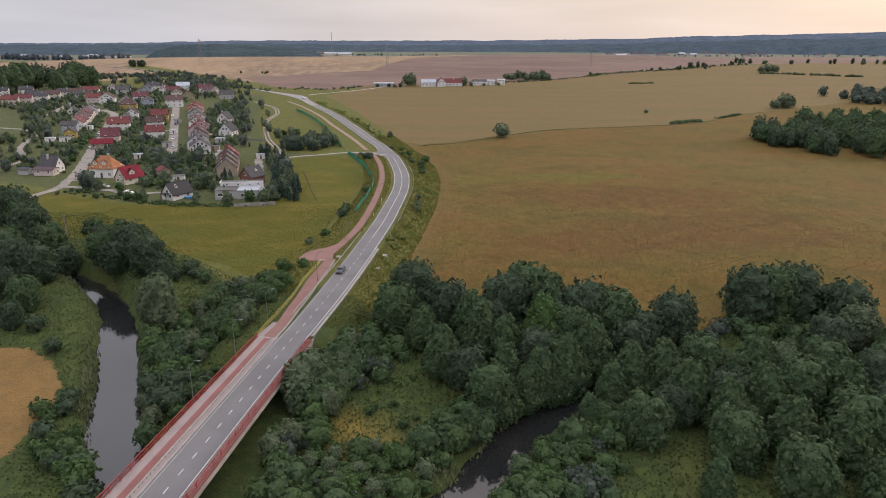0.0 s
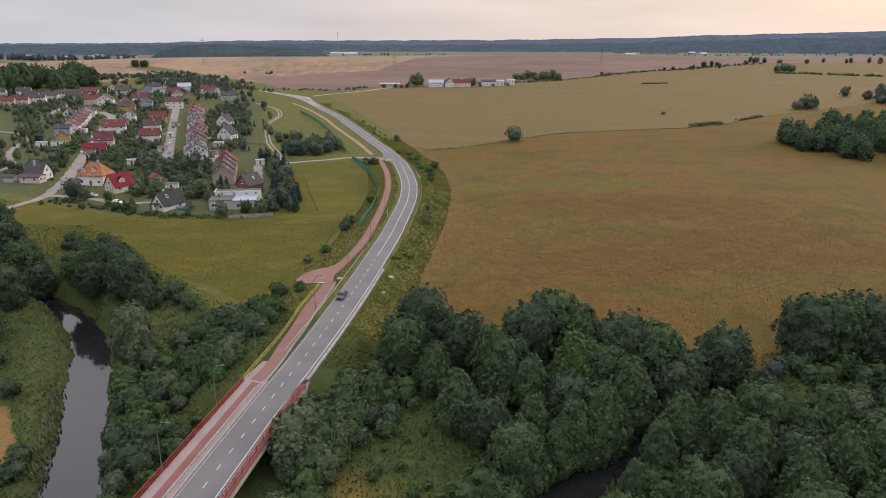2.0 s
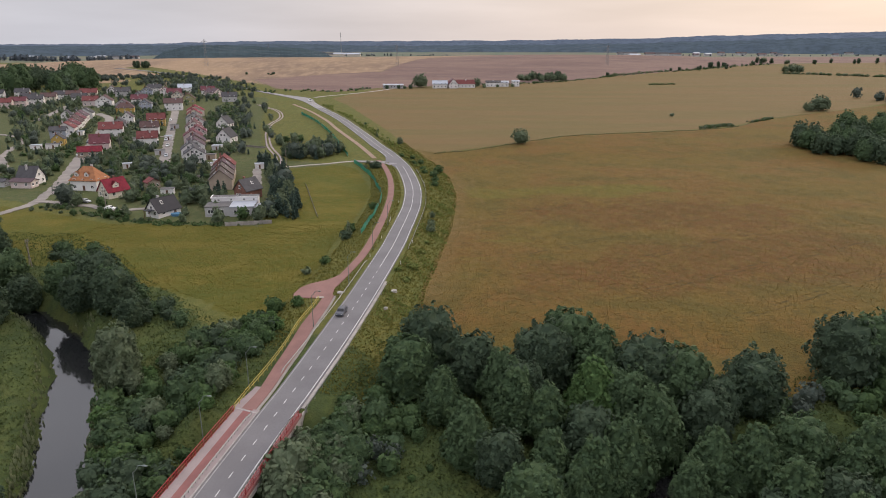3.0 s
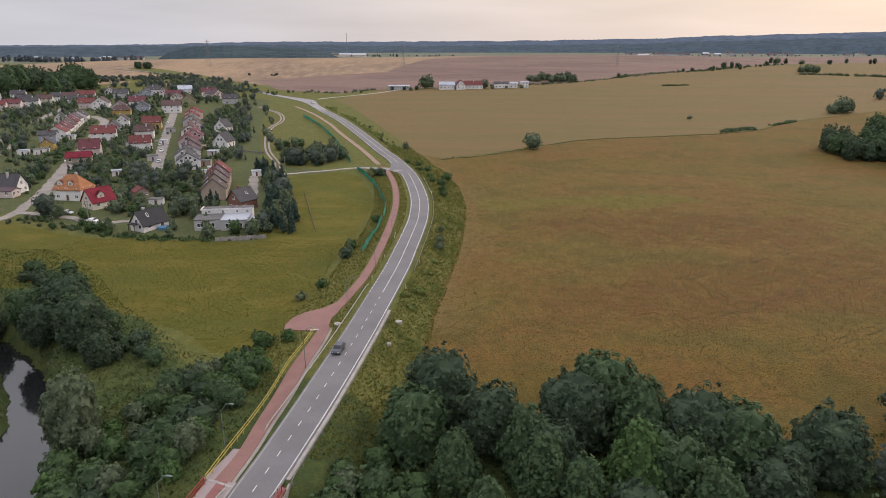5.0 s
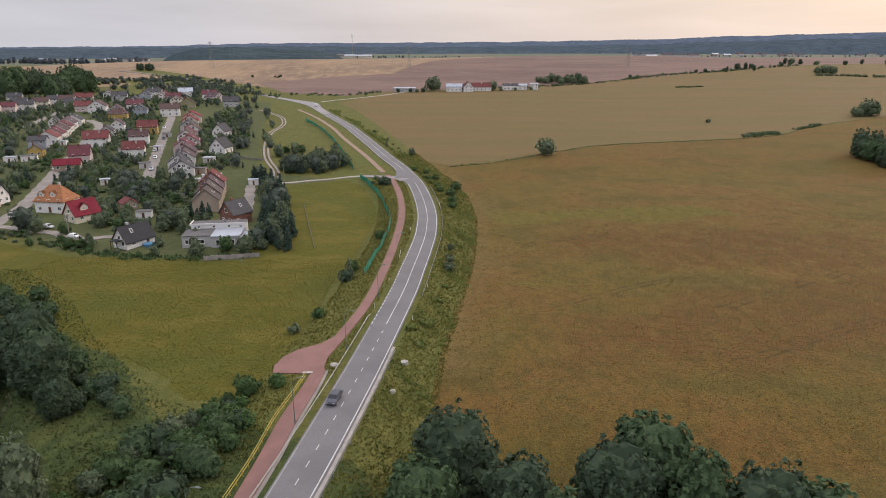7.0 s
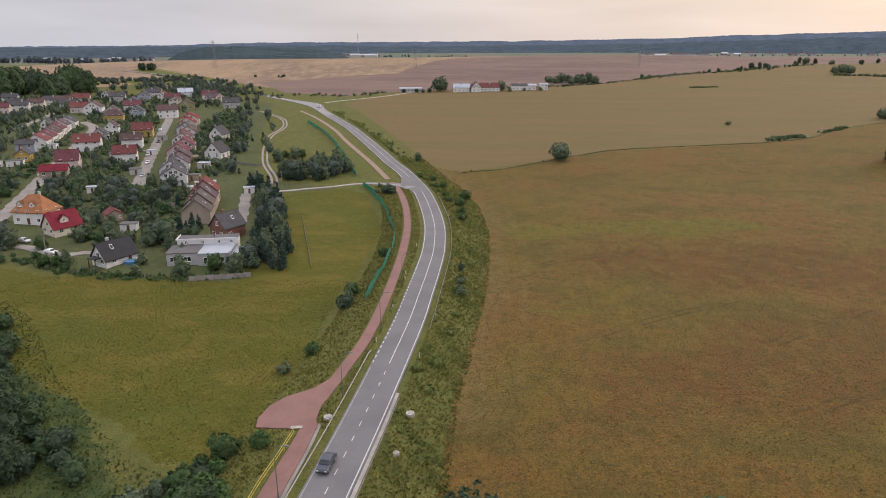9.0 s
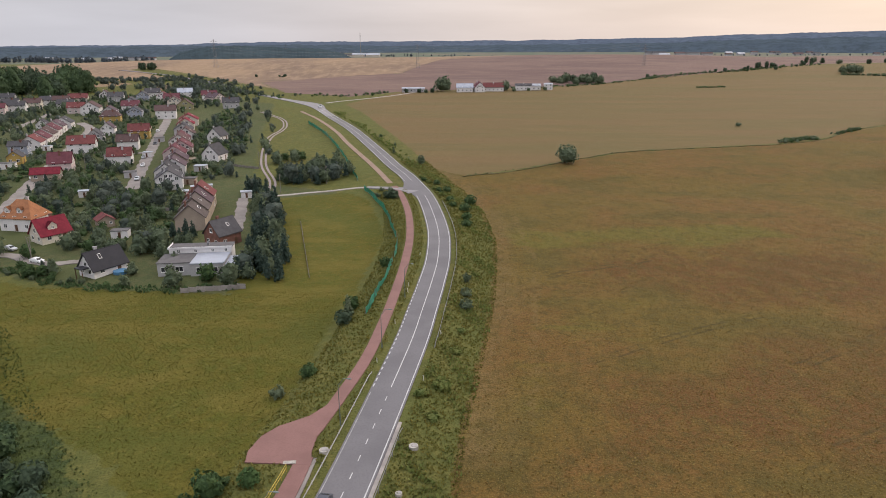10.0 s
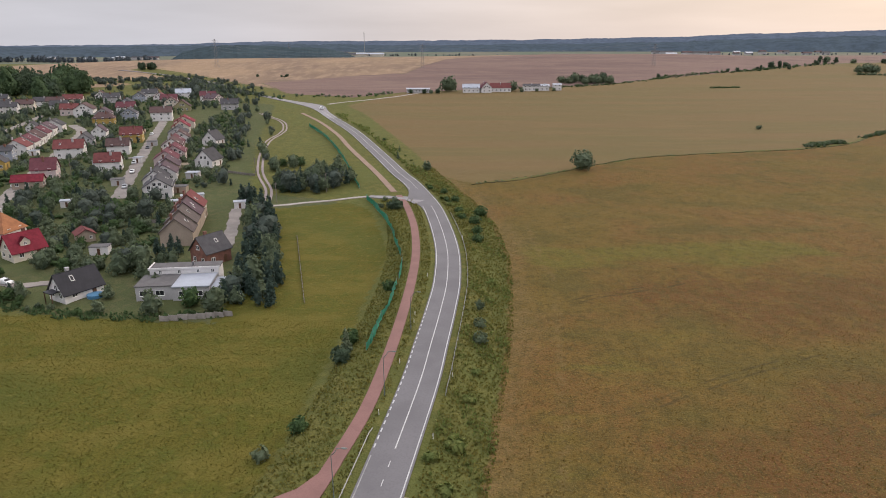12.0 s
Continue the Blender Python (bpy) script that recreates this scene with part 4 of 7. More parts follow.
# manholes of cast concrete in the grass, with lids
def manhole(x, y, r):
    z = float(lay(x, y))
    ob = root("manhole", Matrix.Translation((x, y, z)), "round pale concrete manhole rising from the grass", "manhole", "manholes")
    bm = bmesh.new()
    bmesh.ops.create_cone(bm, cap_ends=True, segments=18, radius1=r, radius2=r * 0.94, depth=0.8, matrix=Matrix.Translation((0, 0, 0.05)))
    part("ring", bm, M_MANHOLE, ob)
    bm = bmesh.new()
    bmesh.ops.create_cone(bm, cap_ends=True, segments=18, radius1=r * 0.6, radius2=r * 0.58, depth=0.06, matrix=Matrix.Translation((0.1, 0, 0.48)))
    part("lid", bm, M_KERB, ob)


manhole(-24.2, 178.6, 0.75)
manhole(-11.2, 180.0, 0.75)
manhole(-12.6, 169.5, 0.5)
bm = bmesh.new()
box(bm, -0.9, 0.9, -0.35, 0.35, 0, 0.06)
ob = part("slab", bm, M_MANHOLE, None)
ob.matrix_basis = pose(-28.6, 175.9, float(road_z(-28.6, 175.9)) + 0.055, 0, 0, 5)
tagged(ob, "pale concrete slab at the corner of the square", "slab")

# ---- green netting on posts ----
def net_fence(pts, high, label):
    line = smooth_line(pts, 3.0)
    z = lay(line[:, 0], line[:, 1])
    fence = root("net_fence", Matrix(), label, "net fence", "green net fences")
    rng = random.Random(len(line))
    tops = [high * rng.uniform(0.85, 1.05) for _ in line]
    lean = [Vector((rng.uniform(-0.25, 0.25), rng.uniform(-0.2, 0.2), 0)) for _ in line]
    bm = bmesh.new()
    rod(bm, (0, 0, -0.3), (0, 0, 1), 0.045)
    me = bpy.data.meshes.new("post")
    bm.to_mesh(me)
    bm.free()
    me.materials.append(M_ZINC)
    for k, (x, y) in enumerate(line):
        ob = new("post", me)
        ob.parent = fence
        ob.matrix_basis = Matrix.Translation((x, y, z[k])) @ (Vector((0, 0, tops[k])) + lean[k]).to_track_quat("Z", "Y").to_matrix().to_4x4() @ Matrix.Diagonal((1, 1, tops[k] + 0.05, 1))
    # the net itself: sagging cloth of crossing strands
    for k in range(len(line) - 1):
        if rng.random() < 0.06:
            continue
        a0, b0 = Vector((*line[k], z[k] + 0.05)), Vector((*line[k + 1], z[k + 1] + 0.05))
        a1, b1 = a0 + lean[k] + Vector((0, 0, tops[k])), b0 + lean[k + 1] + Vector((0, 0, tops[k + 1]))
        side = (b0 - a0).cross(Vector((0, 0, 1))).normalized()
        grid, nu, nv = [], 6, 5
        for u in range(nu + 1):
            for v in range(nv + 1):
                s, h = u / nu, v / nv
                p = a0.lerp(b0, s).lerp(a1.lerp(b1, s), h)
                p += side * (0.22 * math.sin(math.pi * s) * math.sin(2.5 * h + k) + rng.uniform(-0.05, 0.05)) - Vector((0, 0, 0.16 * math.sin(math.pi * s) * h))
                grid.append(p)
        bm = bmesh.new()
        vs = [bm.verts.new(p) for p in grid]
        for u in range(nu):
            for v in range(nv):
                o = u * (nv + 1) + v
                bm.faces.new((vs[o], vs[o + nv + 1], vs[o + nv + 2], vs[o + 1]))
        bmesh.ops.solidify(bm, geom=bm.faces[:], thickness=0.02)
        part("net", bm, M_NET, fence)


net_fence([(-24.2, 227), (-23, 240), (-21.8, 254), (-21.2, 270), (-21.6, 282)], 2.0, "sagging green netting on steel posts beside the path")
net_fence([(-22.3, 284), (-25, 298), (-29, 318), (-36, 340), (-41, 352)], 2.2, "crumpled green netting along the edge of the paddock")
net_fence([(-44.8, 364.5), (-49.5, 380.7), (-55, 401.3), (-63.9, 432.1), (-80.1, 481.5), (-99.6, 528.2)], 2.0, "long run of green netting beside the climbing path")

# ---- trees and bushes ----
def crown_mesh(name, seed, rx, rz, lobes, cards, size, material, shape="round", droop=0.0):
    """A crown: swelling boughs round a leafy core, clad in many small tufts of leaf sprays."""
    rng = np.random.default_rng(seed)
    def reach(h):
        """How wide the crown is at a share of its height."""
        if shape == "cone":
            return max(0.06, 1.02 - h)
        if shape == "egg":
            return max(0.10, min(1.0, 1.28 * (1.02 - h) ** 0.62)) * min(1.0, 0.66 + h * 1.5)
        return max(0.12, math.sqrt(max(0.0, 1 - max(0.0, (h - 0.40) / 0.62) ** 2.2))) * min(1.0, 0.70 + h * 1.2)

    # boughs swell the outline; a leafy core fills it; upright sprays of leaves cover it
    a = np.arange(lobes) * 2.39996 + rng.uniform(-0.4, 0.4, lobes)
    h = 0.06 + 0.92 * ((np.arange(lobes) + rng.uniform(0.1, 0.9, lobes)) / lobes) ** 0.92
    wide = np.array([reach(v) for v in np.linspace(0, 1, 101)])
    levels = np.linspace(0, 1, 101)
    lean = rng.normal(0, 0.09, 2)

    def skin(az, hs):
        w = np.interp(hs, levels, wide) * rx
        return np.column_stack([np.cos(az) * w, np.sin(az) * w, hs * rz])

    knots = skin(a, h)
    size_of = rx * 2.5 / math.sqrt(lobes + 2) * rng.uniform(0.75, 1.25, lobes)
    grade = rng.uniform(0.55, 1.15, lobes)

    def swollen(az, hs):
        p = skin(az, hs)
        d = np.linalg.norm((p[:, None] - knots[None]) * (1, 1, 0.8), axis=2) / size_of
        swell = ((1 - np.clip(d, 0, 1) ** 2) * grade).max(axis=1)
        mid = np.column_stack([np.zeros(len(p)), np.zeros(len(p)), np.minimum(p[:, 2], rz * 0.62) * 0.75 + rz * 0.08])
        out = p - mid
        p = mid + out * (0.66 + 0.34 * swell)[:, None]
        p[:, :2] += lean * (rx * hs)[:, None]
        return p, out / (np.linalg.norm(out, axis=1)[:, None] + 1e-6)

    near = cards > 1000
    rings, segs = (12, 16) if near else (6, 9) if cards > 180 else (4, 7)
    hs = np.repeat(np.linspace(0.015, 0.995, rings), segs)
    az = np.tile(np.arange(segs) * 2 * math.pi / segs, rings) + np.repeat(np.arange(rings) % 2, segs) * math.pi / segs
    core, out = swollen(az, hs)
    tuft = size * (1.9 if near else 1.5)
    core = core - out * (tuft * 0.55) + rng.normal(0, size * 0.2, core.shape)
    faces = [(r * segs + q, r * segs + (q + 1) % segs, (r + 1) * segs + (q + 1) % segs, (r + 1) * segs + q) for r in range(rings - 1) for q in range(segs)]
    faces += [tuple(range(segs))[::-1], tuple((rings - 1) * segs + q for q in range(segs))]
    n = len(core)
    # small tufts all over the skin, more where the crown is wide, each a dome of leaf sprays
    count = max(12, cards // (11 if near else 6))
    weight = wide + 0.22
    hs = np.interp(rng.uniform(0, 1, count), np.cumsum(weight) / weight.sum(), levels)
    heart, out = swollen(rng.uniform(0, 2 * math.pi, count), hs)
    heart = heart + out * (tuft * rng.uniform(-0.55, 0.35, count))[:, None]
    k = rng.integers(0, count, cards)
    d = rng.normal(size=(cards, 3)) + 0.8 * out[k] + (0, 0, 0.55 - droop)
    d /= np.linalg.norm(d, axis=1)[:, None]
    at = d * (tuft * rng.uniform(0.5, 1.05, cards) * rng.uniform(0.7, 1.25, count)[k])[:, None] * (1, 1, 1.35)
    at[:, :2] *= (1 - 0.35 * d[:, 2])[:, None]
    at = heart[k] + at
    nrm = d + 0.35 * out[k] + rng.normal(0, 0.45, (cards, 3))
    nrm /= np.linalg.norm(nrm, axis=1)[:, None]
    up = np.cross(nrm, rng.normal(size=(cards, 3)))
    up /= np.linalg.norm(up, axis=1)[:, None]
    across = np.cross(nrm, up)
    s = size * rng.uniform(0.6, 1.35, cards)[:, None]
    quad = np.stack([at - up * s, at + across * s * 0.66 + nrm * s * 0.14, at + up * s, at - across * s * 0.66 - nrm * s * 0.12], 1).reshape(-1, 3)
    i = n + np.arange(cards)[:, None] * 4
    faces += np.concatenate([np.hstack([i, i + 1, i + 2]), np.hstack([i, i + 2, i + 3])]).tolist()
    me = bpy.data.meshes.new(name)
    me.from_pydata(np.concatenate([core, quad]).tolist(), [], faces)
    me.update()
    me.materials.append(material)
    return me


def trunk_mesh(name, height, r, seed, limbs=5, spread=1.5):
    rng = random.Random(seed)
    bm = bmesh.new()
    rod(bm, (0, 0, -0.4), (0.1, 0.05, height * 0.55), r, 8, r * 0.7)
    rod(bm, (0.1, 0.05, height * 0.55), (0, 0.1, height), r * 0.7, 7, r * 0.3)
    for k in range(limbs):
        a, h = k * 2.4 + rng.uniform(-0.4, 0.4), height * rng.uniform(0.35, 0.85)
        rod(bm, (0, 0, h), (math.cos(a) * spread, math.sin(a) * spread, h + spread * rng.uniform(0.6, 1.1)), r * 0.35, 5, r * 0.12)
    me = bpy.data.meshes.new(name)
    bm.to_mesh(me)
    bm.free()
    me.materials.append(M_BARK)
    return me


def tree_kind(name, seed, rx, height, clear, lobes, cards, size, material, label, category="tree", shape="round", droop=0.0):
    """One tree or bush of a kind; height is its top, clear the bare stem below the crown."""
    thing = root(name, Matrix(), label, category)
    link_mesh("trunk" if category == "tree" else "stems", trunk_mesh("trunk", clear + (height - clear) * 0.6, 0.035 * height ** 0.8 * 0.9, seed, 5, rx * 0.5), M_BARK, thing).location = (0, 0, 0)
    crown = link_mesh("crown", crown_mesh("crown", seed, rx, height - clear, lobes, cards, size, material, shape, droop), material, thing)
    crown.location = (0, 0, clear)
    return thing


KINDS = {}
THIN = {}
USED = set()


def plant(kind, x, y, scale=1.0, turn=None, tall=1.0, sink=0.0, group="", label="", rng=random.Random(5)):
    """Sets a tree of a kind on the ground."""
    src = KINDS[kind]
    z = float(lay(x, y)) - sink
    m = Matrix.Translation((x, y, z)) @ Matrix.Rotation(rng.uniform(0, 6.3) if turn is None else turn, 4, "Z") @ Matrix.Diagonal((scale, scale, scale * tall, 1))
    if kind not in USED:
        USED.add(kind)
        ob = src
        ob.matrix_basis = m
    else:
        ob = copy_thing(src, m)
        # the scale lies in m alone
        ob.matrix_basis = m
    tagged(ob, label, "", group)
    return ob


def grove(name, spots, label, category):
    """Many trees too far or too dense to tell apart, as one mesh: (kind, x, y, scale, turn, tall)."""
    verts, faces, slots, n, mats = [], [], [], 0, []
    cache = {}
    for kind, x, y, sc, turn, tall in spots:
        if kind not in cache:
            cache[kind] = []
            for me, up in THIN[kind]:
                v = np.empty(len(me.vertices) * 3)
                me.vertices.foreach_get("co", v)
                tri = [tuple(q.vertices) for q in me.polygons]
                cache[kind].append((v.reshape(-1, 3) + (0, 0, up), tri, me.materials[0]))
        c, s = math.cos(turn) * sc, math.sin(turn) * sc
        z = float(lay(x, y)) - 0.1
        for v, tri, mt in cache[kind]:
            verts.append(np.column_stack([x + c * v[:, 0] - s * v[:, 1], y + s * v[:, 0] + c * v[:, 1], z + v[:, 2] * sc * tall]))
            faces += [tuple(i + n for i in f) for f in tri]
            if mt not in mats:
                mats.append(mt)
            slots += [mats.index(mt)] * len(tri)
            n += len(v)
    me = bpy.data.meshes.new(name)
    me.from_pydata(np.concatenate(verts).tolist(), [], faces)
    me.polygons.foreach_set("material_index", np.array(slots, dtype=np.int32))
    for mt in mats:
        me.materials.append(mt)
    me.update()
    return tagged(new(name, me), label, category, kind="stuff")


NEAR = (("alder_a", 11, 5.2, 14.0, 0.5, 44, 4000, 0.35, F_ALDER, "egg"), ("alder_b", 12, 5.8, 13.0, 0.4, 50, 4200, 0.36, F_ALDER, "round"), ("alder_c", 13, 4.2, 13.8, 0.4, 40, 3500, 0.34, F_ALDER, "egg"), ("alder_d", 14, 6.2, 14.2, 0.4, 54, 4400, 0.36, F_DARK, "round"), ("alder_e", 15, 5.0, 12.5, 0.3, 46, 3800, 0.35, F_DARK, "round"))
for n, seed, rx, h, c, lobes, cards, size, mt, shape in NEAR:
    KINDS[n] = tree_kind("alder_tree", seed, rx, h, c, lobes, cards, size, mt, "dense dark green alder growing beside the river" if mt is F_ALDER else "broad very dark tree with a dense crown", shape=shape)
KINDS["bright"] = tree_kind("deciduous_tree", 21, 4.2, 12.4, 0.6, 40, 4200, 0.32, F_LIGHT, "lighter green tree with a domed crown", shape="egg")
KINDS["willow"] = tree_kind("willow_tree", 22, 4.6, 12.5, 0.6, 34, 4400, 0.32, F_WILLOW, "silvery grey-green willow on the river bank", shape="round", droop=0.5)
KINDS["willow_b"] = tree_kind("willow_tree", 29, 2.3, 5.5, 0.2, 22, 1050, 0.28, F_WILLOW, "young silvery willow in the thicket", shape="round", droop=0.4)
for n, seed, rx, h, mt in (("bush_a", 23, 2.6, 4.4, F_BUSH), ("bush_b", 24, 2.2, 3.6, F_BUSH), ("bush_c", 25, 3.0, 5.2, F_ALDER), ("bush_d", 26, 2.0, 3.4, F_LIGHT), ("bush_e", 27, 2.6, 4.2, F_DARK)):
    KINDS[n] = tree_kind("bush", seed, rx, h, 0.1, 16, 430, 0.36, mt, "rounded leafy bush in the riverside thicket", "bush")
for n, seed, rx, h, mt, shape in (("mid_a", 31, 3.4, 8.0, F_GARDEN, "round"), ("mid_b", 32, 3.0, 7.0, F_GARDEN, "egg"), ("mid_c", 33, 2.6, 6.0, F_BUSH, "round"), ("mid_d", 34, 4.0, 9.0, F_FAR, "round")):
    KINDS[n] = tree_kind("garden_tree", seed, rx, h, 0.4, 20, 340, 0.48, mt, "leafy green garden tree", shape=shape)
for n, seed, rx, h in (("fir_a", 41, 1.7, 8.0), ("fir_b", 42, 1.3, 6.0)):
    KINDS[n] = tree_kind("conifer_tree", seed, rx, h, 0.3, 12, 330, 0.40, F_CONIFER, "narrow dark conifer in a garden", shape="cone")
for n, seed, rx, h, mt in (("far_a", 51, 5.0, 11.0, F_DARK), ("far_b", 52, 6.0, 10.0, F_GARDEN), ("far_c", 53, 4.0, 13.0, F_DARK)):
    KINDS[n] = tree_kind("field_tree", seed, rx, h, 0.5, 20, 360, 0.70, mt, "dark rounded tree standing among fields")
for n, seed, rx, h, mt in (("shrub_a", 61, 1.2, 1.8, F_GARDEN), ("shrub_b", 62, 1.5, 1.9, F_BUSH), ("shrub_c", 63, 1.1, 2.6, F_GARDEN)):
    KINDS[n] = tree_kind("shrub", seed, rx, h, 0.05, 7, 260, 0.26, mt, "small dark shrub on the grassy verge", "shrub")
KINDS["weedy"] = tree_kind("shrub", 65, 1.4, 1.1, 0.0, 7, 260, 0.28, F_TALLWEED, "low bright green weedy shrub on the verge", "shrub")
KINDS["young"] = tree_kind("young_tree", 64, 1.0, 4.6, 0.2, 10, 330, 0.30, F_GARDEN, "slender young tree at the meadow edge", shape="cone")

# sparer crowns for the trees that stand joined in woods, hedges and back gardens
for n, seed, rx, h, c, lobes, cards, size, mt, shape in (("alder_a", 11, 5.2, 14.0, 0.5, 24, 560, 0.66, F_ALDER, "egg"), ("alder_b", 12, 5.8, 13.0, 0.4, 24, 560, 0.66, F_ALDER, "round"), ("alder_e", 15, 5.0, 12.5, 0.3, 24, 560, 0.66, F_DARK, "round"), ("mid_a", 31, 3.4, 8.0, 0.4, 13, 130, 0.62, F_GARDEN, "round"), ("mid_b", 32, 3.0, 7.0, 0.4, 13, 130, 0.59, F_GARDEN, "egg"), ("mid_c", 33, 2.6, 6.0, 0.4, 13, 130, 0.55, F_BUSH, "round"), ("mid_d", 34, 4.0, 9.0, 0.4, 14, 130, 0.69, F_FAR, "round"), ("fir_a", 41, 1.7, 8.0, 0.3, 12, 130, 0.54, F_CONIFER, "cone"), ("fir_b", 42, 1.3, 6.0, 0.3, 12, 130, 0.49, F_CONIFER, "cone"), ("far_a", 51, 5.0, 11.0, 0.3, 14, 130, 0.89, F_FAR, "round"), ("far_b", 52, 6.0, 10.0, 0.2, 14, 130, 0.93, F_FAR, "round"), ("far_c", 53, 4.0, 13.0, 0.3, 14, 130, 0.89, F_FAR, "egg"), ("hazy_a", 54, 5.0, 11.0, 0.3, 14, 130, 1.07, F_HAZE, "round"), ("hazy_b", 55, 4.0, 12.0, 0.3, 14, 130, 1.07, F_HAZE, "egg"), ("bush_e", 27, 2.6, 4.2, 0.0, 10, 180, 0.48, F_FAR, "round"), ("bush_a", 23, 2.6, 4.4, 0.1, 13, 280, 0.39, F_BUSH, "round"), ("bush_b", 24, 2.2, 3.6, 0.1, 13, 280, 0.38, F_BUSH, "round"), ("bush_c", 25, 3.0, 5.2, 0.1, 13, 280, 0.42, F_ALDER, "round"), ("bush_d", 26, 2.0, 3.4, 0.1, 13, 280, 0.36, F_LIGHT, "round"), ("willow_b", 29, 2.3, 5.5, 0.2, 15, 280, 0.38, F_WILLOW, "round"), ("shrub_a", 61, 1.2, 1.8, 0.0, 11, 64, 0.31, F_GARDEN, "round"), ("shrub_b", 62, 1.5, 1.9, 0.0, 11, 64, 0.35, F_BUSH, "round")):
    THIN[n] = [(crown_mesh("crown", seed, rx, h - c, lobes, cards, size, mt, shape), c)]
    bm = bmesh.new()
    rod(bm, (0, 0, -0.4), (0, 0, h * 0.4), 0.02 * h, 5, 0.01 * h)
    me = bpy.data.meshes.new("trunk")
    bm.to_mesh(me)
    bm.free()
    me.materials.append(M_BARK)
    THIN[n].append((me, 0.0))

# landmark trees of the north bank: kind, x, y, scale
for kind, x, y, sc in (("alder_d", -2, 146, 1.0), ("alder_b", -6.5, 138, 0.92), ("alder_e", 5.5, 139.5, 1.0), ("alder_c", 12, 126, 0.98), ("alder_b", 24.5, 144, 1.06), ("alder_d", 19, 141, 0.95), ("alder_a", 29, 137, 1.05), ("bright", 25, 127, 1.12), ("alder_d", 36, 135, 1.0), ("alder_b", 41, 132, 1.0), ("alder_e", 43, 126, 1.0), ("alder_d", 54.5, 132.5, 0.88), ("alder_d", 76, 141, 1.0), ("alder_b", 82, 142.5, 1.1), ("alder_d", 87, 141, 1.05), ("alder_d", 95.5, 135, 0.95)):
    plant(kind, x, y, sc, group="river wood", sink=0.4)
for kind, x, y, sc in (("alder_a", 4, 118, 0.84), ("alder_c", 17, 122.5, 0.9), ("alder_b", 11.5, 105.5, 0.80), ("alder_c", 21.5, 110.5, 0.92), ("alder_a", 27, 114.5, 0.98), ("alder_a", 34, 122, 1.0), ("alder_e", 8, 114, 0.78), ("alder_e", 22, 118, 0.85), ("alder_e", 14, 132, 0.9), ("alder_b", 31, 128.5, 0.9), ("alder_c", 15.5, 112, 0.8), ("alder_a", 0, 130, 0.75), ("alder_e", 47, 129, 0.8), ("alder_a", 10.5, 133.5, 0.9), ("alder_c", 7.5, 97, 0.55), ("alder_a", 13, 104, 0.66), ("alder_c", 19, 108.5, 0.72), ("alder_a", 24.5, 112, 0.74), ("alder_c", 30, 116.5, 0.74), ("alder_a", 34.5, 120.5, 0.78), ("alder_c", 34.5, 107, 0.70), ("alder_a", 39.5, 111.5, 0.78), ("alder_c", 28.5, 101, 0.5)):
    plant(kind, x, y, sc, group="river wood", sink=0.2)
for kind, x, y, sc in (("alder_a", 45.5, 111, 0.86), ("alder_b", 55, 115, 0.84), ("alder_a", 62, 112, 0.88), ("willow", 73, 119, 0.85), ("alder_e", 84, 123, 0.9), ("willow", 94, 128, 0.95), ("alder_b", 37.5, 96, 0.76), ("alder_a", 47, 104, 0.86), ("alder_e", 54, 103, 0.84), ("alder_a", 60, 101, 0.86), ("alder_b", 68, 104, 0.88), ("alder_a", 75, 103, 0.86), ("alder_e", 84, 107, 0.9), ("alder_b", 50, 89, 0.8), ("alder_a", 59, 91, 0.84), ("alder_a", 66, 88, 0.84), ("alder_c", 42.5, 80.5, 0.62), ("alder_b", 71, 92, 0.88), ("alder_e", 79, 96, 0.84), ("alder_a", 52, 97, 0.8), ("alder_c", 90, 115, 0.9), ("alder_b", 78, 113, 0.86), ("alder_a", 68, 118, 0.8), ("alder_a", 97, 119, 0.9), ("alder_b", 56, 80, 0.8), ("alder_a", 66, 78, 0.8), ("alder_e", 44, 101, 0.7), ("alder_c", 58, 108, 0.8), ("alder_b", 87, 98, 0.9), ("alder_a", 92, 106, 0.95)):
    plant(kind, x, y, sc, group="river wood", sink=0.4, tall=0.98)
# far bank to the left
for kind, x, y, sc in (("alder_d", -84, 184.5, 0.86), ("alder_b", -78, 179, 0.82), ("alder_d", -75.5, 173.5, 0.84), ("alder_e", -86, 177, 0.82), ("alder_e", -69, 166, 0.6), ("alder_b", -93, 184, 0.8), ("alder_d", -124, 203, 0.95), ("alder_b", -115, 195, 0.92), ("alder_d", -136, 219, 1.05), ("alder_e", -107, 189, 0.85), ("alder_d", -102, 168, 0.8), ("alder_b", -96, 150, 0.7), ("alder_e", -105, 157, 0.72), ("alder_d", -111, 171, 0.85), ("alder_b", -117, 181, 0.9), ("alder_e", -94, 141, 0.55), ("alder_b", -130, 212, 0.95), ("alder_d", -145, 226, 1.0)):
    plant(kind, x, y, sc, group="trees on the far bank", sink=0.3)
thicket_spots = [(-70, 176), (-66, 172), (-62, 169), (-58, 166), (-67, 168), (-73, 180), (-64, 173)]
for k, (x, y) in enumerate(thicket_spots):
    plant(("bush_e", "bush_c")[k % 2], x, y, 0.55 + 0.05 * k, group="bushes on the river bank")
plant("willow", -60.5, 140.5, 0.92, sink=0.2, tall=1.18)
for y, off, sc in ((112.5, 6.6, 1.65), (109.5, 7.4, 1.4), (116, 7.2, 1.35)):
    spot = along_road(run_at(y), off, 0).translation
    plant("willow_b", spot.x, spot.y, sc, label="tall silvery willow bush leaning over the bridge railing")
plant("bush_e", -88, 140, 0.85)
plant("bush_e", -79.5, 130.5, 0.7)

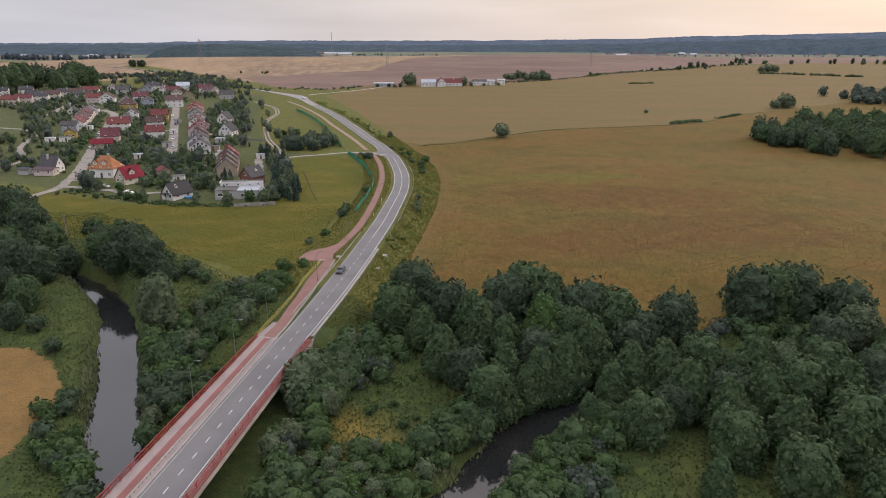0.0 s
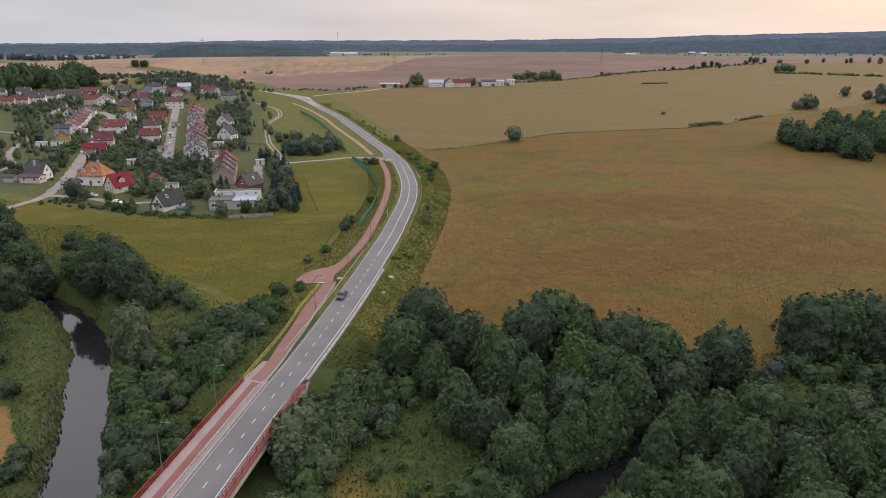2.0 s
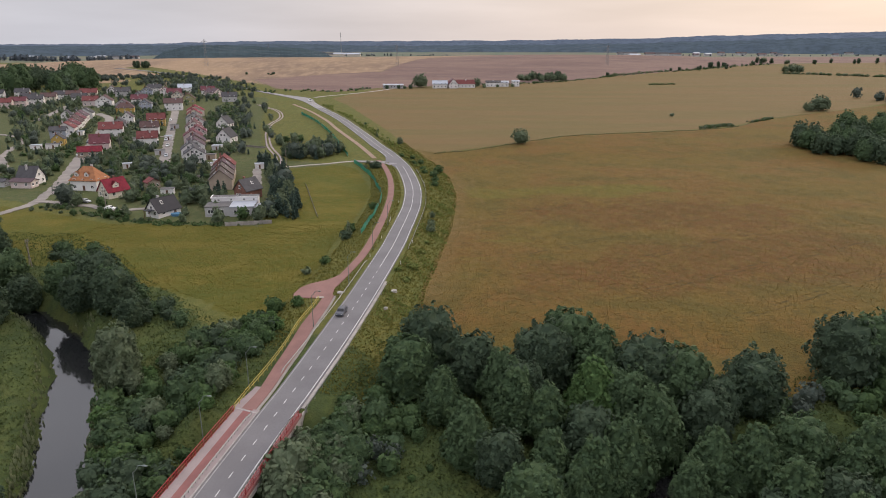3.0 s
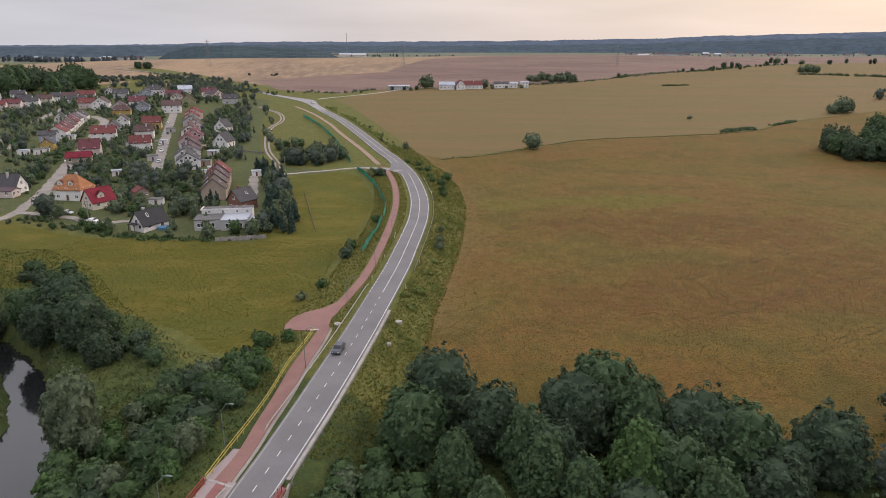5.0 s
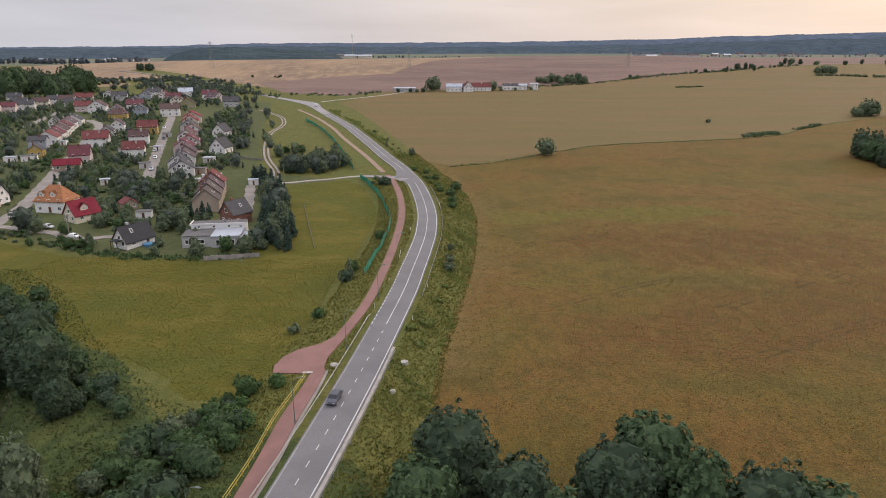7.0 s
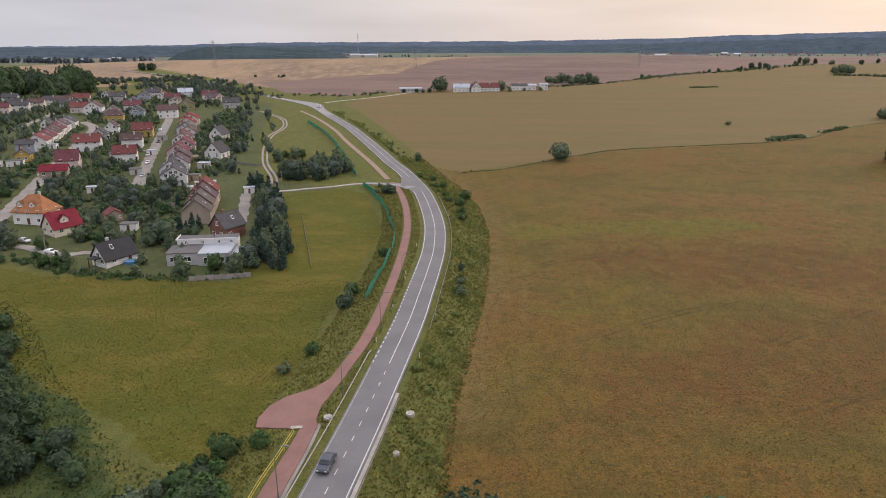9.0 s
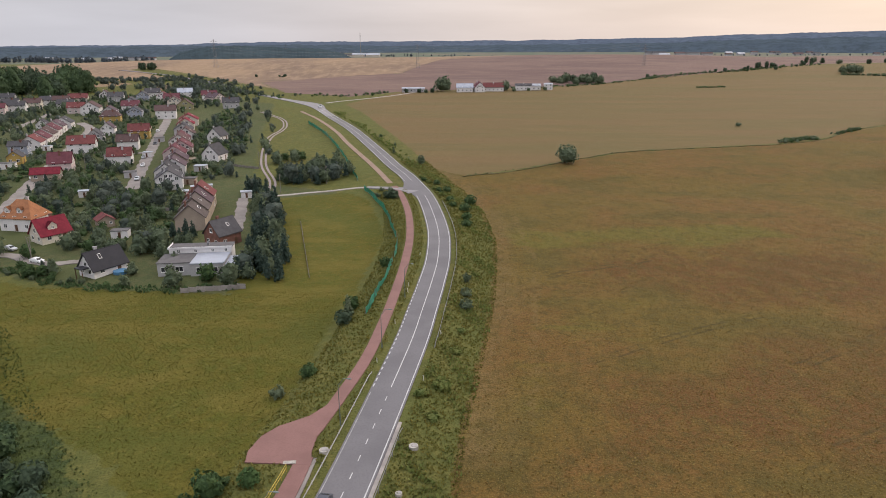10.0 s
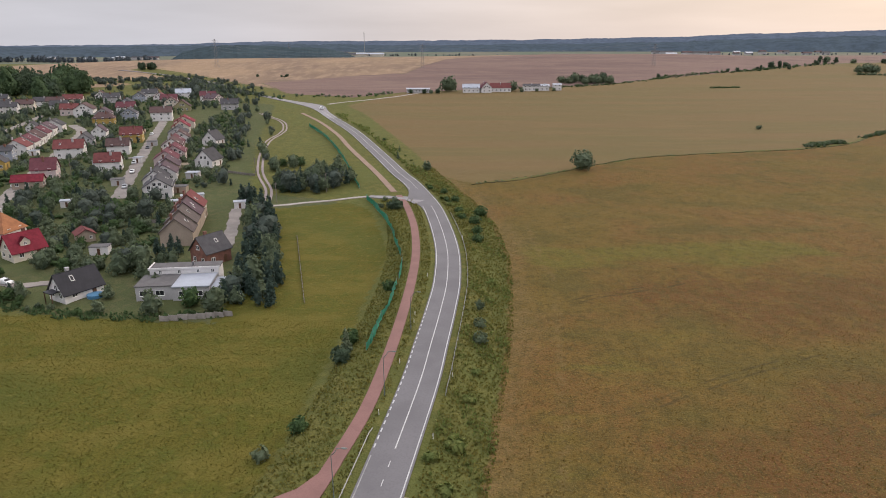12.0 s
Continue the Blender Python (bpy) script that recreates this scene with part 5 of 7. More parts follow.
# thickets: scattered bushes in stretches of the banks
def thicket(poly, count, kinds, lo, hi, seed, group, clear=None, apart=1.4, joined=""):
    rng = random.Random(seed)
    xs, ys = [p[0] for p in poly], [p[1] for p in poly]
    placed, tries, spots = [], 0, []
    while len(placed) < count and tries < count * 60:
        tries += 1
        x, y = rng.uniform(min(xs), max(xs)), rng.uniform(min(ys), max(ys))
        if not inside(np.array([x]), np.array([y]), poly)[0]:
            continue
        if any((x - a) ** 2 + (y - b) ** 2 < apart**2 for a, b in placed):
            continue
        if clear and not clear(x, y):
            continue
        placed.append((x, y))
        spots.append((rng.choice(kinds), x, y, rng.uniform(lo, hi), rng.uniform(0, 6.3), rng.uniform(0.85, 1.15)))
    if joined:
        grove("trees" if "tree" in joined or "wood" in joined or "copse" in joined else "bushes", spots, joined, "trees")
    else:
        for kind, x, y, sc, turn, tall in spots:
            plant(kind, x, y, sc, turn, tall, group=group)


def off_road(x, y):
    d, side = road_side(np.array([x]), np.array([y]))
    r, _ = line_dist(np.array([x]), np.array([y]), RIVER_FEW)
    return d[0] > ((8.2 if y > 124 else 6.4) if side[0] > 0 else 12.0) and r[0] > 4.6


def off_river(x, y):
    d, side = road_side(np.array([x]), np.array([y]))
    r, _ = line_dist(np.array([x]), np.array([y]), RIVER_FEW)
    return d[0] > 6.4 and r[0] > 4.6


BUSHES = ("bush_a", "bush_b", "bush_c", "bush_e", "bush_a", "bush_c")
thicket([(-62, 92), (-44, 76), (-40, 90), (-38, 120), (-36, 142), (-33, 158), (-40, 166), (-56, 152), (-62, 130), (-55, 112)], 95, BUSHES + ("bush_d", "willow_b"), 0.55, 1.05, 1, "thicket by the bridge", off_road, 1.9)
thicket([(-27, 62), (-20, 128), (-12, 137), (-3, 128), (-7, 116), (-15, 112), (-18, 100), (-19, 86), (-8, 82), (2, 84), (3, 76), (-8, 64)], 62, BUSHES + ("willow_b",), 0.5, 0.95, 2, "", off_road, 1.9, "dense bushes of the riverside thicket beside the bridge")
thicket([(-20, 78), (-19, 92), (-12, 95), (-4, 93), (2, 97), (7, 103), (9, 98), (3, 88), (-4, 80), (-10, 76)], 64, ("bush_a", "bush_b", "bush_d", "willow_b", "bush_b"), 0.4, 0.75, 44, "bushes on the river bank", off_river, 1.5)
thicket([(5.5, 79), (9, 84), (14.5, 90), (24, 97.5), (32, 103), (36, 107), (40, 106), (28, 95), (18, 86), (12, 78)], 44, ("bush_a", "bush_b", "bush_d", "bush_c"), 0.35, 0.75, 45, "", off_river, 1.4, "dense green bushes on the river bank")
thicket([(4, 94), (8, 96), (13, 101), (23, 108.5), (34, 117), (33, 122), (20, 114), (8, 104), (3, 99)], 34, BUSHES, 0.7, 1.1, 46, "bushes on the river bank", off_river, 1.6)
thicket([(-15, 108), (-3, 120), (3, 108), (6, 98), (3, 90), (-15, 88)], 12, ("bush_a", "bush_b", "bush_d"), 0.2, 0.4, 3, "thicket by the bridge", off_road, 1.6)
thicket([(3, 92), (12, 102), (26, 112), (40, 122), (44, 128), (36, 128), (20, 116), (8, 104), (-2, 94)], 26, BUSHES, 0.55, 0.95, 4, "bushes on the river bank", off_road, 1.6)
thicket([(10, 78), (20, 92), (34, 106), (44, 112), (40, 98), (30, 84), (20, 70)], 46, BUSHES + ("bush_d",), 0.5, 0.9, 5, "", off_road, 1.6, "dense green bushes on the river bank")
thicket([(-66.5, 113), (-61, 99), (-54, 89), (-57, 83), (-63, 93), (-69, 107)], 14, ("bush_a", "bush_b", "bush_d", "bush_e"), 0.45, 0.8, 6, "bushes on the river bank", off_road, 2)
thicket([(-34, 158), (-30, 172), (-36, 174), (-43.9, 167.7), (-42, 160)], 14, ("bush_b", "bush_a", "bush_d", "shrub_b"), 0.35, 0.8, 7, "bushes beside the path", off_road, 1.5)
thicket([(-26, 86), (-23, 106), (-19, 126), (-13, 132), (-11, 128), (-16, 108), (-20, 86)], 34, ("bush_c", "willow_b", "bush_a", "bush_b"), 0.7, 1.05, 47, "thicket by the bridge", off_river, 1.5)
thicket([(-24.5, 104), (-21.5, 122), (-17, 122), (-19, 104)], 8, ("willow_b", "bush_c"), 1.0, 1.3, 8, "thicket by the bridge", None, 1.5)
thicket([(40, 128), (60, 136), (98, 140), (110, 132), (100, 125), (70, 122), (52, 122)], 34, BUSHES, 0.6, 1.0, 9, "", off_road, 2, "dense green bushes on the river bank")
thicket([(98, 70), (130, 70), (140, 130), (110, 138), (98, 110)], 30, ("alder_a", "alder_b", "alder_e"), 0.7, 0.9, 19, "river wood", None, 4.5, "dense river wood of dark alder trees")

thicket([(-113, 226), (-101, 217), (-81, 191), (-62, 171), (-67, 166), (-85, 184), (-105, 206), (-117, 217)], 34, ("bush_e", "bush_c", "bush_e"), 0.45, 0.85, 96, "bushes on the river bank", None, 2.0)

# verge shrubs and loners
for kind, x, y, sc in (("shrub_a", -2.3, 233.5, 1.15), ("shrub_c", -2, 249.2, 0.85), ("weedy", -7, 198, 1.2), ("weedy", -4.9, 211.2, 0.8), ("weedy", -10.7, 194.7, 0.8), ("weedy", 1.3, 267, 0.9), ("weedy", -3.4, 221, 0.7), ("weedy", 0.8, 256, 0.7), ("weedy", -8.6, 188, 0.8), ("bush_b", -23.2, 259.6, 0.65), ("bush_b", -28.1, 232.6, 0.8), ("bush_e", -28.6, 224.8, 0.72), ("young", -28.2, 229, 1.0), ("shrub_b", -31.6, 202.4, 1.0), ("shrub_a", -35.5, 196, 1.0), ("shrub_a", -2.2, 240.5, 1.0), ("shrub_b", -0.7, 300, 1.1), ("shrub_b", -1.1, 319.8, 1.3), ("shrub_b", -0.9, 309, 1.1), ("shrub_c", -20, 395, 1.5), ("shrub_b", 0.8, 330, 1.5)):
    plant(kind, x, y, sc)
thicket([(-5, 322), (-2, 330), (-8, 350), (-16, 372), (-20, 372), (-12, 350)], 16, ("weedy", "weedy", "shrub_b"), 0.6, 1.0, 10, "shrubs along the bend", None, 1.2)
thicket([(-22, 392), (-30, 425), (-45.8, 478), (-59.7, 517.8), (-65.6, 514.8), (-49.6, 466.1), (-36, 420), (-27, 392)], 18, ("weedy", "weedy", "shrub_b", "young"), 0.35, 0.75, 11, "shrubs along the climbing road", None, 2)
thicket([(-82, 360.4), (-58.7, 355.2), (-47.6, 361.6), (-51.4, 387.7), (-64, 398.7), (-77, 384.6)], 44, ("mid_a", "mid_b", "mid_d", "fir_a", "bush_e"), 0.6, 0.95, 12, "clump of trees in the meadow", None, 1.7)
thicket([(-74.8, 402.9), (-80.5, 408.3), (-91.2, 397.4), (-86.5, 388.3)], 6, ("mid_c", "mid_a"), 0.6, 0.8, 13, "clump of trees in the meadow", None, 3)
thicket([(-34, 338), (-26, 334), (-30, 350), (-40, 356)], 7, ("bush_e", "shrub_a"), 0.6, 0.9, 14, "shrubs by the junction", None, 1.5)

# field trees
plant("far_b", 47, 396, 0.80, tall=1.05, label="lone dark round tree on the field ditch")
plant("far_b", 172, 511, 0.3, tall=0.8)
for x, y, sc in ((297, 543, 1.15), (304, 548, 0.9), (288, 540, 0.7)):
    plant("far_b", x, y, sc)
thicket([(206, 402), (200, 360), (212, 344), (240, 322), (310, 302), (350, 340), (350, 410), (310, 440), (250, 430)], 128, ("alder_a", "alder_b", "alder_e"), 0.8, 1.05, 15, "copse in the field", None, 3.6, "dense dark copse of broadleaved trees in the field")
thicket([(199, 358), (197, 398), (214, 402), (220, 352), (211, 344)], 14, ("alder_b", "alder_e"), 0.75, 0.95, 17, "copse in the field", None, 4.2, "outer trees of the dark copse in the field")
thicket([(378, 560), (420, 560), (450, 640), (380, 640)], 26, ("far_a", "far_b"), 0.8, 1.1, 16, "copse in the field", None, 5, "small dark copse at the field edge")

# ---- houses ----
def window_mesh(name, w, h, material, depth, inset=0.0):
    bm = bmesh.new()
    if inset:
        box(bm, -w / 2 + inset, w / 2 - inset, -depth, 0.0, inset, h - inset)
    else:
        # frame with one mullion and a projecting sill, in one piece
        f = 0.09
        xs, zs = (-w / 2, -w / 2 + f, -f / 2, f / 2, w / 2 - f, w / 2), (0, f, h - f, h)
        grid = [[bm.verts.new((px, -depth, pz)) for px in xs] for pz in zs]
        faces = [bm.faces.new((grid[j][i], grid[j][i + 1], grid[j + 1][i + 1], grid[j + 1][i])) for j in range(3) for i in range(5) if j != 1 or i in (0, 2, 4)]
        more = bmesh.ops.extrude_face_region(bm, geom=faces)
        for v in more["geom"]:
            if isinstance(v, bmesh.types.BMVert):
                v.co.y = 0.02
                if v.co.z < 0.01:
                    v.co.z = -0.06
        for v in grid[0]:
            v.co.y, v.co.z = -depth - 0.08, -0.04
        bmesh.ops.recalc_face_normals(bm, faces=bm.faces)
    me = bpy.data.meshes.new(name)
    bm.to_mesh(me)
    bm.free()
    me.materials.append(material)
    return me


WIN = {}
for key, w, h in (("std", 1.25, 1.3), ("small", 0.8, 0.9), ("wide", 2.0, 1.35), ("tall", 0.95, 2.0)):
    WIN[key] = (window_mesh("window", w, h, M_FRAME, 0.06), window_mesh("pane", w, h, M_GLASS, 0.03, 0.09))


def add_window(parent, key, m):
    frame_me, pane_me = WIN[key]
    ob = new("window", frame_me)
    ob.parent, ob.matrix_basis = parent, m
    pane = new("pane", pane_me)
    pane.parent = ob
    return ob


def house(x, y, turn, length, width, eave, rise, wall, roof, label, front="std", sides=True, chimney=0.3, dormer=None, skylights=0, sink=0.0, over=0.45, porch=False, group="village houses", hip=0.0):
    """A gabled house: ridge along its own y, gables at both ends, every window, door and chimney a part."""
    k = 0.76 if y < 345 else 0.83 if y < 520 or x < -290 else 0.94
    length, width, eave, rise = length * k, width * k, eave * 1.0, rise * 0.95
    z = float(lay(x, y)) - sink
    h = root("house", Matrix.Translation((x, y, z)) @ Matrix.Rotation(radians(turn), 4, "Z"), label, "house", group)
    w2, l2 = width / 2, length / 2
    bm = bmesh.new()
    low = [bm.verts.new(p) for p in ((-w2, -l2, -0.8), (w2, -l2, -0.8), (w2, l2, -0.8), (-w2, l2, -0.8))]
    up = [bm.verts.new(p) for p in ((-w2, -l2, eave), (w2, -l2, eave), (w2, l2, eave), (-w2, l2, eave))]
    for k in range(4):
        bm.faces.new((low[k], low[(k + 1) % 4], up[(k + 1) % 4], up[k]))
    g0, g1 = bm.verts.new((0, -l2 + hip, eave + rise)), bm.verts.new((0, l2 - hip, eave + rise))
    bm.faces.new((up[0], up[1], g0))
    bm.faces.new((up[2], up[3], g1))
    bm.faces.new((up[1], up[2], g1, g0))
    bm.faces.new((up[3], up[0], g0, g1))
    part("wall", bm, wall, h)
    # roof: slabs with thickness, overhanging on all sides
    bm = bmesh.new()
    k = rise / w2
    th = 0.22
    ex, ez = w2 + over, eave - over * k
    if hip:
        a = [(-ex, -l2 - over, ez), (ex, -l2 - over, ez), (ex, l2 + over, ez), (-ex, l2 + over, ez)]
        r0, r1 = (0, -l2 + hip, eave + rise), (0, l2 - hip, eave + rise)
        top = [bm.verts.new((p[0], p[1], p[2] + th)) for p in (*a, r0, r1)]
        bot = [bm.verts.new(p) for p in (*a, r0, r1)]
        for f in ((0, 1, 4), (1, 2, 5, 4), (2, 3, 5), (3, 0, 4, 5)):
            bm.faces.new([top[i] for i in f])
            bm.faces.new([bot[i] for i in f[::-1]])
        for i in range(4):
            bm.faces.new((bot[i], bot[(i + 1) % 4], top[(i + 1) % 4], top[i]))
    else:
        for sgn in (-1, 1):
            prof = [(0, eave + rise), (sgn * ex, ez), (sgn * ex, ez + th), (0, eave + rise + th)]
            fr = [bm.verts.new((p, -l2 - over, q)) for p, q in prof]
            bk = [bm.verts.new((p, l2 + over, q)) for p, q in prof]
            bm.faces.new(fr)
            bm.faces.new(bk[::-1])
            for i in range(4):
                bm.faces.new((fr[i], bk[i], bk[(i + 1) % 4], fr[(i + 1) % 4]))
    bmesh.ops.recalc_face_normals(bm, faces=bm.faces)
    rf = part("roof", bm, roof, h)
    bm = bmesh.new()
    box(bm, -0.06, 0.06, -l2 - over, l2 + over, eave + rise + th - 0.05, eave + rise + th + 0.07)
    if not hip:
        part("ridge_cap", bm, roof, rf)
    else:
        bm.free()
    if chimney is not None:
        bm = bmesh.new()
        cx, cy = -w2 * 0.3, l2 * (chimney * 2 - 1) * 0.7
        box(bm, cx - 0.3, cx + 0.3, cy - 0.4, cy + 0.4, eave + rise * 0.5, eave + rise + 0.75)
        box(bm, cx - 0.37, cx + 0.37, cy - 0.47, cy + 0.47, eave + rise + 0.75, eave + rise + 0.87)
        part("chimney", bm, W_BRICK if wall is not W_WHITE else W_GREY, rf)
    # gable windows, both ends
    floors = [0.9] if eave < 4 else [0.9, 3.6]
    back = y < 318 or y > 700
    for end, spin in ((-l2, 0.0), (l2, 180.0))[: 2 if back or turn > 45 else 1]:
        for zf in floors if front else ():
            for px in ((-w2 * 0.5, w2 * 0.5) if width < 9.5 else (-w2 * 0.58, 0, w2 * 0.58)):
                add_window(h, front, Matrix.Translation((px, end, zf)) @ Matrix.Rotation(radians(spin), 4, "Z"))
        if rise > 2.4 and not hip and front:
            for px in ((-0.9, 0.9) if width > 8 else (0,)):
                add_window(h, "small" if rise < 3.3 else "std", Matrix.Translation((px, end, eave + 0.45)) @ Matrix.Rotation(radians(spin), 4, "Z"))
    if sides:
        n = max(1, int(length / 3.4))
        for sx, spin in ((-w2, -90.0), (w2, 90.0)) if back else (((-w2, -90.0),) if turn > 45 else ((w2, 90.0),)):
            for zf in floors:
                for i in range(n):
                    py = -l2 + (i + 0.5) * length / n
                    if zf == 0.9 and i == n // 2 and sx > 0:
                        bm = bmesh.new()
                        box(bm, w2 - 0.03, w2 + 0.05, py - 0.5, py + 0.5, 0, 2.1)
                        part("door", bm, M_DOOR, h)
                        continue
                    add_window(h, "std", Matrix.Translation((sx, py, zf)) @ Matrix.Rotation(radians(spin), 4, "Z"))
    slope = math.atan2(rise, w2)
    rng = random.Random(int(x * 7 + y))
    for i in range(skylights):
        sgn = 1 if i % 2 == 0 else -1
        py = -l2 * 0.6 + rng.uniform(0, 1.2 * l2)
        t = rng.uniform(0.35, 0.6)
        m = Matrix.Translation((sgn * w2 * t, py, eave + rise * (1 - t) + th + 0.03)) @ Matrix.Rotation(-sgn * -slope if sgn < 0 else slope, 4, "Y")
        bm = bmesh.new()
        box(bm, -0.6, 0.6, -0.42, 0.42, -0.05, 0.06)
        sk = part("skylight", bm, M_FRAME, rf)
        sk.matrix_basis = m
        bm = bmesh.new()
        box(bm, -0.5, 0.5, -0.32, 0.32, 0.05, 0.075)
        part("pane", bm, M_GLASS, sk)
    if dormer is not None:
        for py, dw in dormer:
            dh = 1.9
            bx = w2 * 0.78
            bm = bmesh.new()
            x1 = bx
            zb = eave + rise * (1 - x1 / w2)
            x0 = max(0.1, w2 * (1 - (zb + dh - eave) / rise))
            box(bm, x0, x1, py - dw / 2, py + dw / 2, zb - 0.3, zb + dh * 0.75)
            fr = [bm.verts.new((xx, py + yy, zb + zz)) for xx, yy, zz in ((x1, -dw / 2, dh * 0.75), (x1, dw / 2, dh * 0.75), (x1, 0, dh * 0.75 + dw * 0.45))]
            bk = [bm.verts.new((x0 - 0.8, v.co.y, v.co.z)) for v in fr]
            bm.faces.new(fr)
            bm.faces.new((fr[0], fr[2], bk[2], bk[0]))
            bm.faces.new((fr[2], fr[1], bk[1], bk[2]))
            dm = part("dormer", bm, wall, h)
            bm = bmesh.new()
            for sgn in (-1, 1):
                a = [bm.verts.new((xx, py + yy, zb + zz)) for xx, yy, zz in ((x1 + 0.3, 0, dh * 0.75 + dw * 0.45 + 0.06), (x1 + 0.3, sgn * (dw / 2 + 0.3), dh * 0.75 - 0.22), (x0 - 1.2, sgn * (dw / 2 + 0.3), dh * 0.75 - 0.22), (x0 - 1.2, 0, dh * 0.75 + dw * 0.45 + 0.06))]
                bm.faces.new(a)
            bmesh.ops.solidify(bm, geom=bm.faces[:], thickness=0.14)
            part("dormer_roof", bm, roof, dm)
            add_window(dm, "small", Matrix.Translation((x1, py, zb + 0.35)) @ Matrix.Rotation(radians(90), 4, "Z"))
    if porch:
        bm = bmesh.new()
        box(bm, -w2 * 0.5, w2 * 0.5, -l2 - 2.2, -l2, 2.5, 2.72)
        part("porch_roof", bm, roof, h)
        for px in (-w2 * 0.46, w2 * 0.46):
            bm = bmesh.new()
            box(bm, px - 0.09, px + 0.09, -l2 - 2.1, -l2 - 1.92, -0.3, 2.5)
            part("porch_post", bm, M_DOOR, h)
    return h


ST = 18.4
# the near edge of the village
house(-98.5, 260.8, -30, 12.6, 8.6, 2.2, 4.2, W_WHITE, R_BLACK, "white bungalow with a steep anthracite roof and dark porch", front="std", skylights=3, porch=True, chimney=0.35)
house(-128.6, 288.2, -32, 11.8, 9.2, 2.7, 4.5, W_CREAM, R_CRIMSON, "cream house with a steep crimson tiled roof and gabled dormer", dormer=((-0.5, 2.6),), chimney=0.7)
house(-144, 300.8, -98, 15, 11.5, 4.4, 5.0, W_WHITE, R_ORANGE, "white villa with a big hipped orange tiled roof and small dormers", dormer=((-3.2, 1.8), (1.2, 1.8)), hip=3.6, chimney=0.6)
house(-119.4, 302.9, 40, 7, 6.4, 2.3, 1.6, W_BEIGE, R_RED, "low shed with a faded red roof among garden trees", chimney=None, sides=False, front="small")
house(-74.5, 285, -32, 10.5, 9.0, 3.8, 4.0, W_BRICK, R_GREY, "brown brick house with a grey gabled roof", front="std", skylights=1, chimney=0.4)
house(-173.6, 310, 84, 10.5, 9, 3.0, 4.6, W_WHITE, R_GREY, "white house with a steep weathered grey roof", chimney=0.6)
house(-172.6, 303.3, 84, 12, 6, 2.7, 0.9, W_PINK, R_PURPLE, "low pinkish flat-roofed annex with windows", chimney=None)
house(-183.2, 305.3, 84, 6, 5, 2.4, 0.8, W_GREY, R_GREY, "small pale outbuilding beside a field path", chimney=None, front="small", sides=False)
for x, y, roof, lift in ((-89.9, 301.2, R_STONE, 0.0), (-91.8, 309.2, R_STONE, 0.3), (-93.6, 317.2, R_PURPLE, 0.6), (-95.5, 325.2, R_RED, 0.9)):
    house(x, y, 13, 10.8, 12.0, 4.3 + lift, 4.2, W_BEIGE, roof, "beige terraced house with a stepped red roof" if roof is R_RED else "beige terraced house with a weathered grey-brown roof", skylights=4, group="stepped terrace", chimney=0.3, front="", sides=roof is R_RED)


# the flat-roofed building with a pale sheet roof
def flat_building():
    b = root("flat_roofed_building", Matrix.Translation((-73.6, 262.4, float(lay(-73.6, 262.4)))) @ Matrix.Rotation(radians(8), 4, "Z"), "grey flat-roofed workshop with a pale sheet roof and lean-to", "building")
    for nm, a, wall in (("wing", (-9.5, -1.0, -4.0, 4.5, -0.8, 3.3), W_GREY), ("hall", (-1.0, 7.5, -5.0, 4.5, -0.8, 3.1), W_GREY), ("back_block", (-8.5, 8.0, 4.5, 9.5, -0.8, 4.6), W_WHITE), ("lean_to", (7.5, 11.5, -4.0, 3.5, -0.8, 2.4), W_BEIGE)):
        bm = bmesh.new()
        box(bm, *a)
        part(nm, bm, wall, b)
    for a, mt in (((-9.7, -1.0, -4.2, 4.4, 3.3, 3.5), R_FLAT), ((-1.0, 7.7, -5.2, 4.4, 3.1, 3.42), R_SHEET), ((-8.7, 8.2, 4.4, 9.7, 4.6, 4.8), R_FLAT), ((7.7, 11.8, -4.3, 3.6, 2.4, 2.58), R_SHEET)):
        bm = bmesh.new()
        box(bm, *a)
        part("roof", bm, mt, b)
    bm = bmesh.new()
    box(bm, -8.8, 8.3, 4.3, 4.5, 4.6, 5.1)
    box(bm, -8.8, -8.6, 4.5, 9.8, 4.8, 5.1)
    part("parapet", bm, W_WHITE, b)
    for px in (-7.6, -4.0):
        add_window(b, "wide", Matrix.Translation((px, -4.0, 1.0)))
    for px in (1.5, 5.0):
        add_window(b, "wide", Matrix.Translation((px, -5.0, 0.9)))
    for px in (-6, -1.5, 3, 6.5):
        add_window(b, "small", Matrix.Translation((px, 4.5, 3.55)))
    bm = bmesh.new()
    box(bm, 1.2, 1.7, 6.5, 7.1, 4.8, 5.7)
    part("vent", bm, M_STEELDARK, b)
    for a in ((11.6, 14.2, -4.5, -2.4, -0.5, 2.2), (12.0, 13.6, 0.5, 3.0, -0.5, 2.3)):
        s = root("shed", b.matrix_basis.copy(), "small white garden shed beside the workshop", "shed", "workshop sheds")
        bm = bmesh.new()
        box(bm, *a)
        part("body", bm, W_WHITE, s)
        bm = bmesh.new()
        box(bm, a[0] - 0.15, a[1] + 0.15, a[2] - 0.15, a[3] + 0.15, a[5], a[5] + 0.12)
        part("roof", bm, R_SHEET, s)


flat_building()
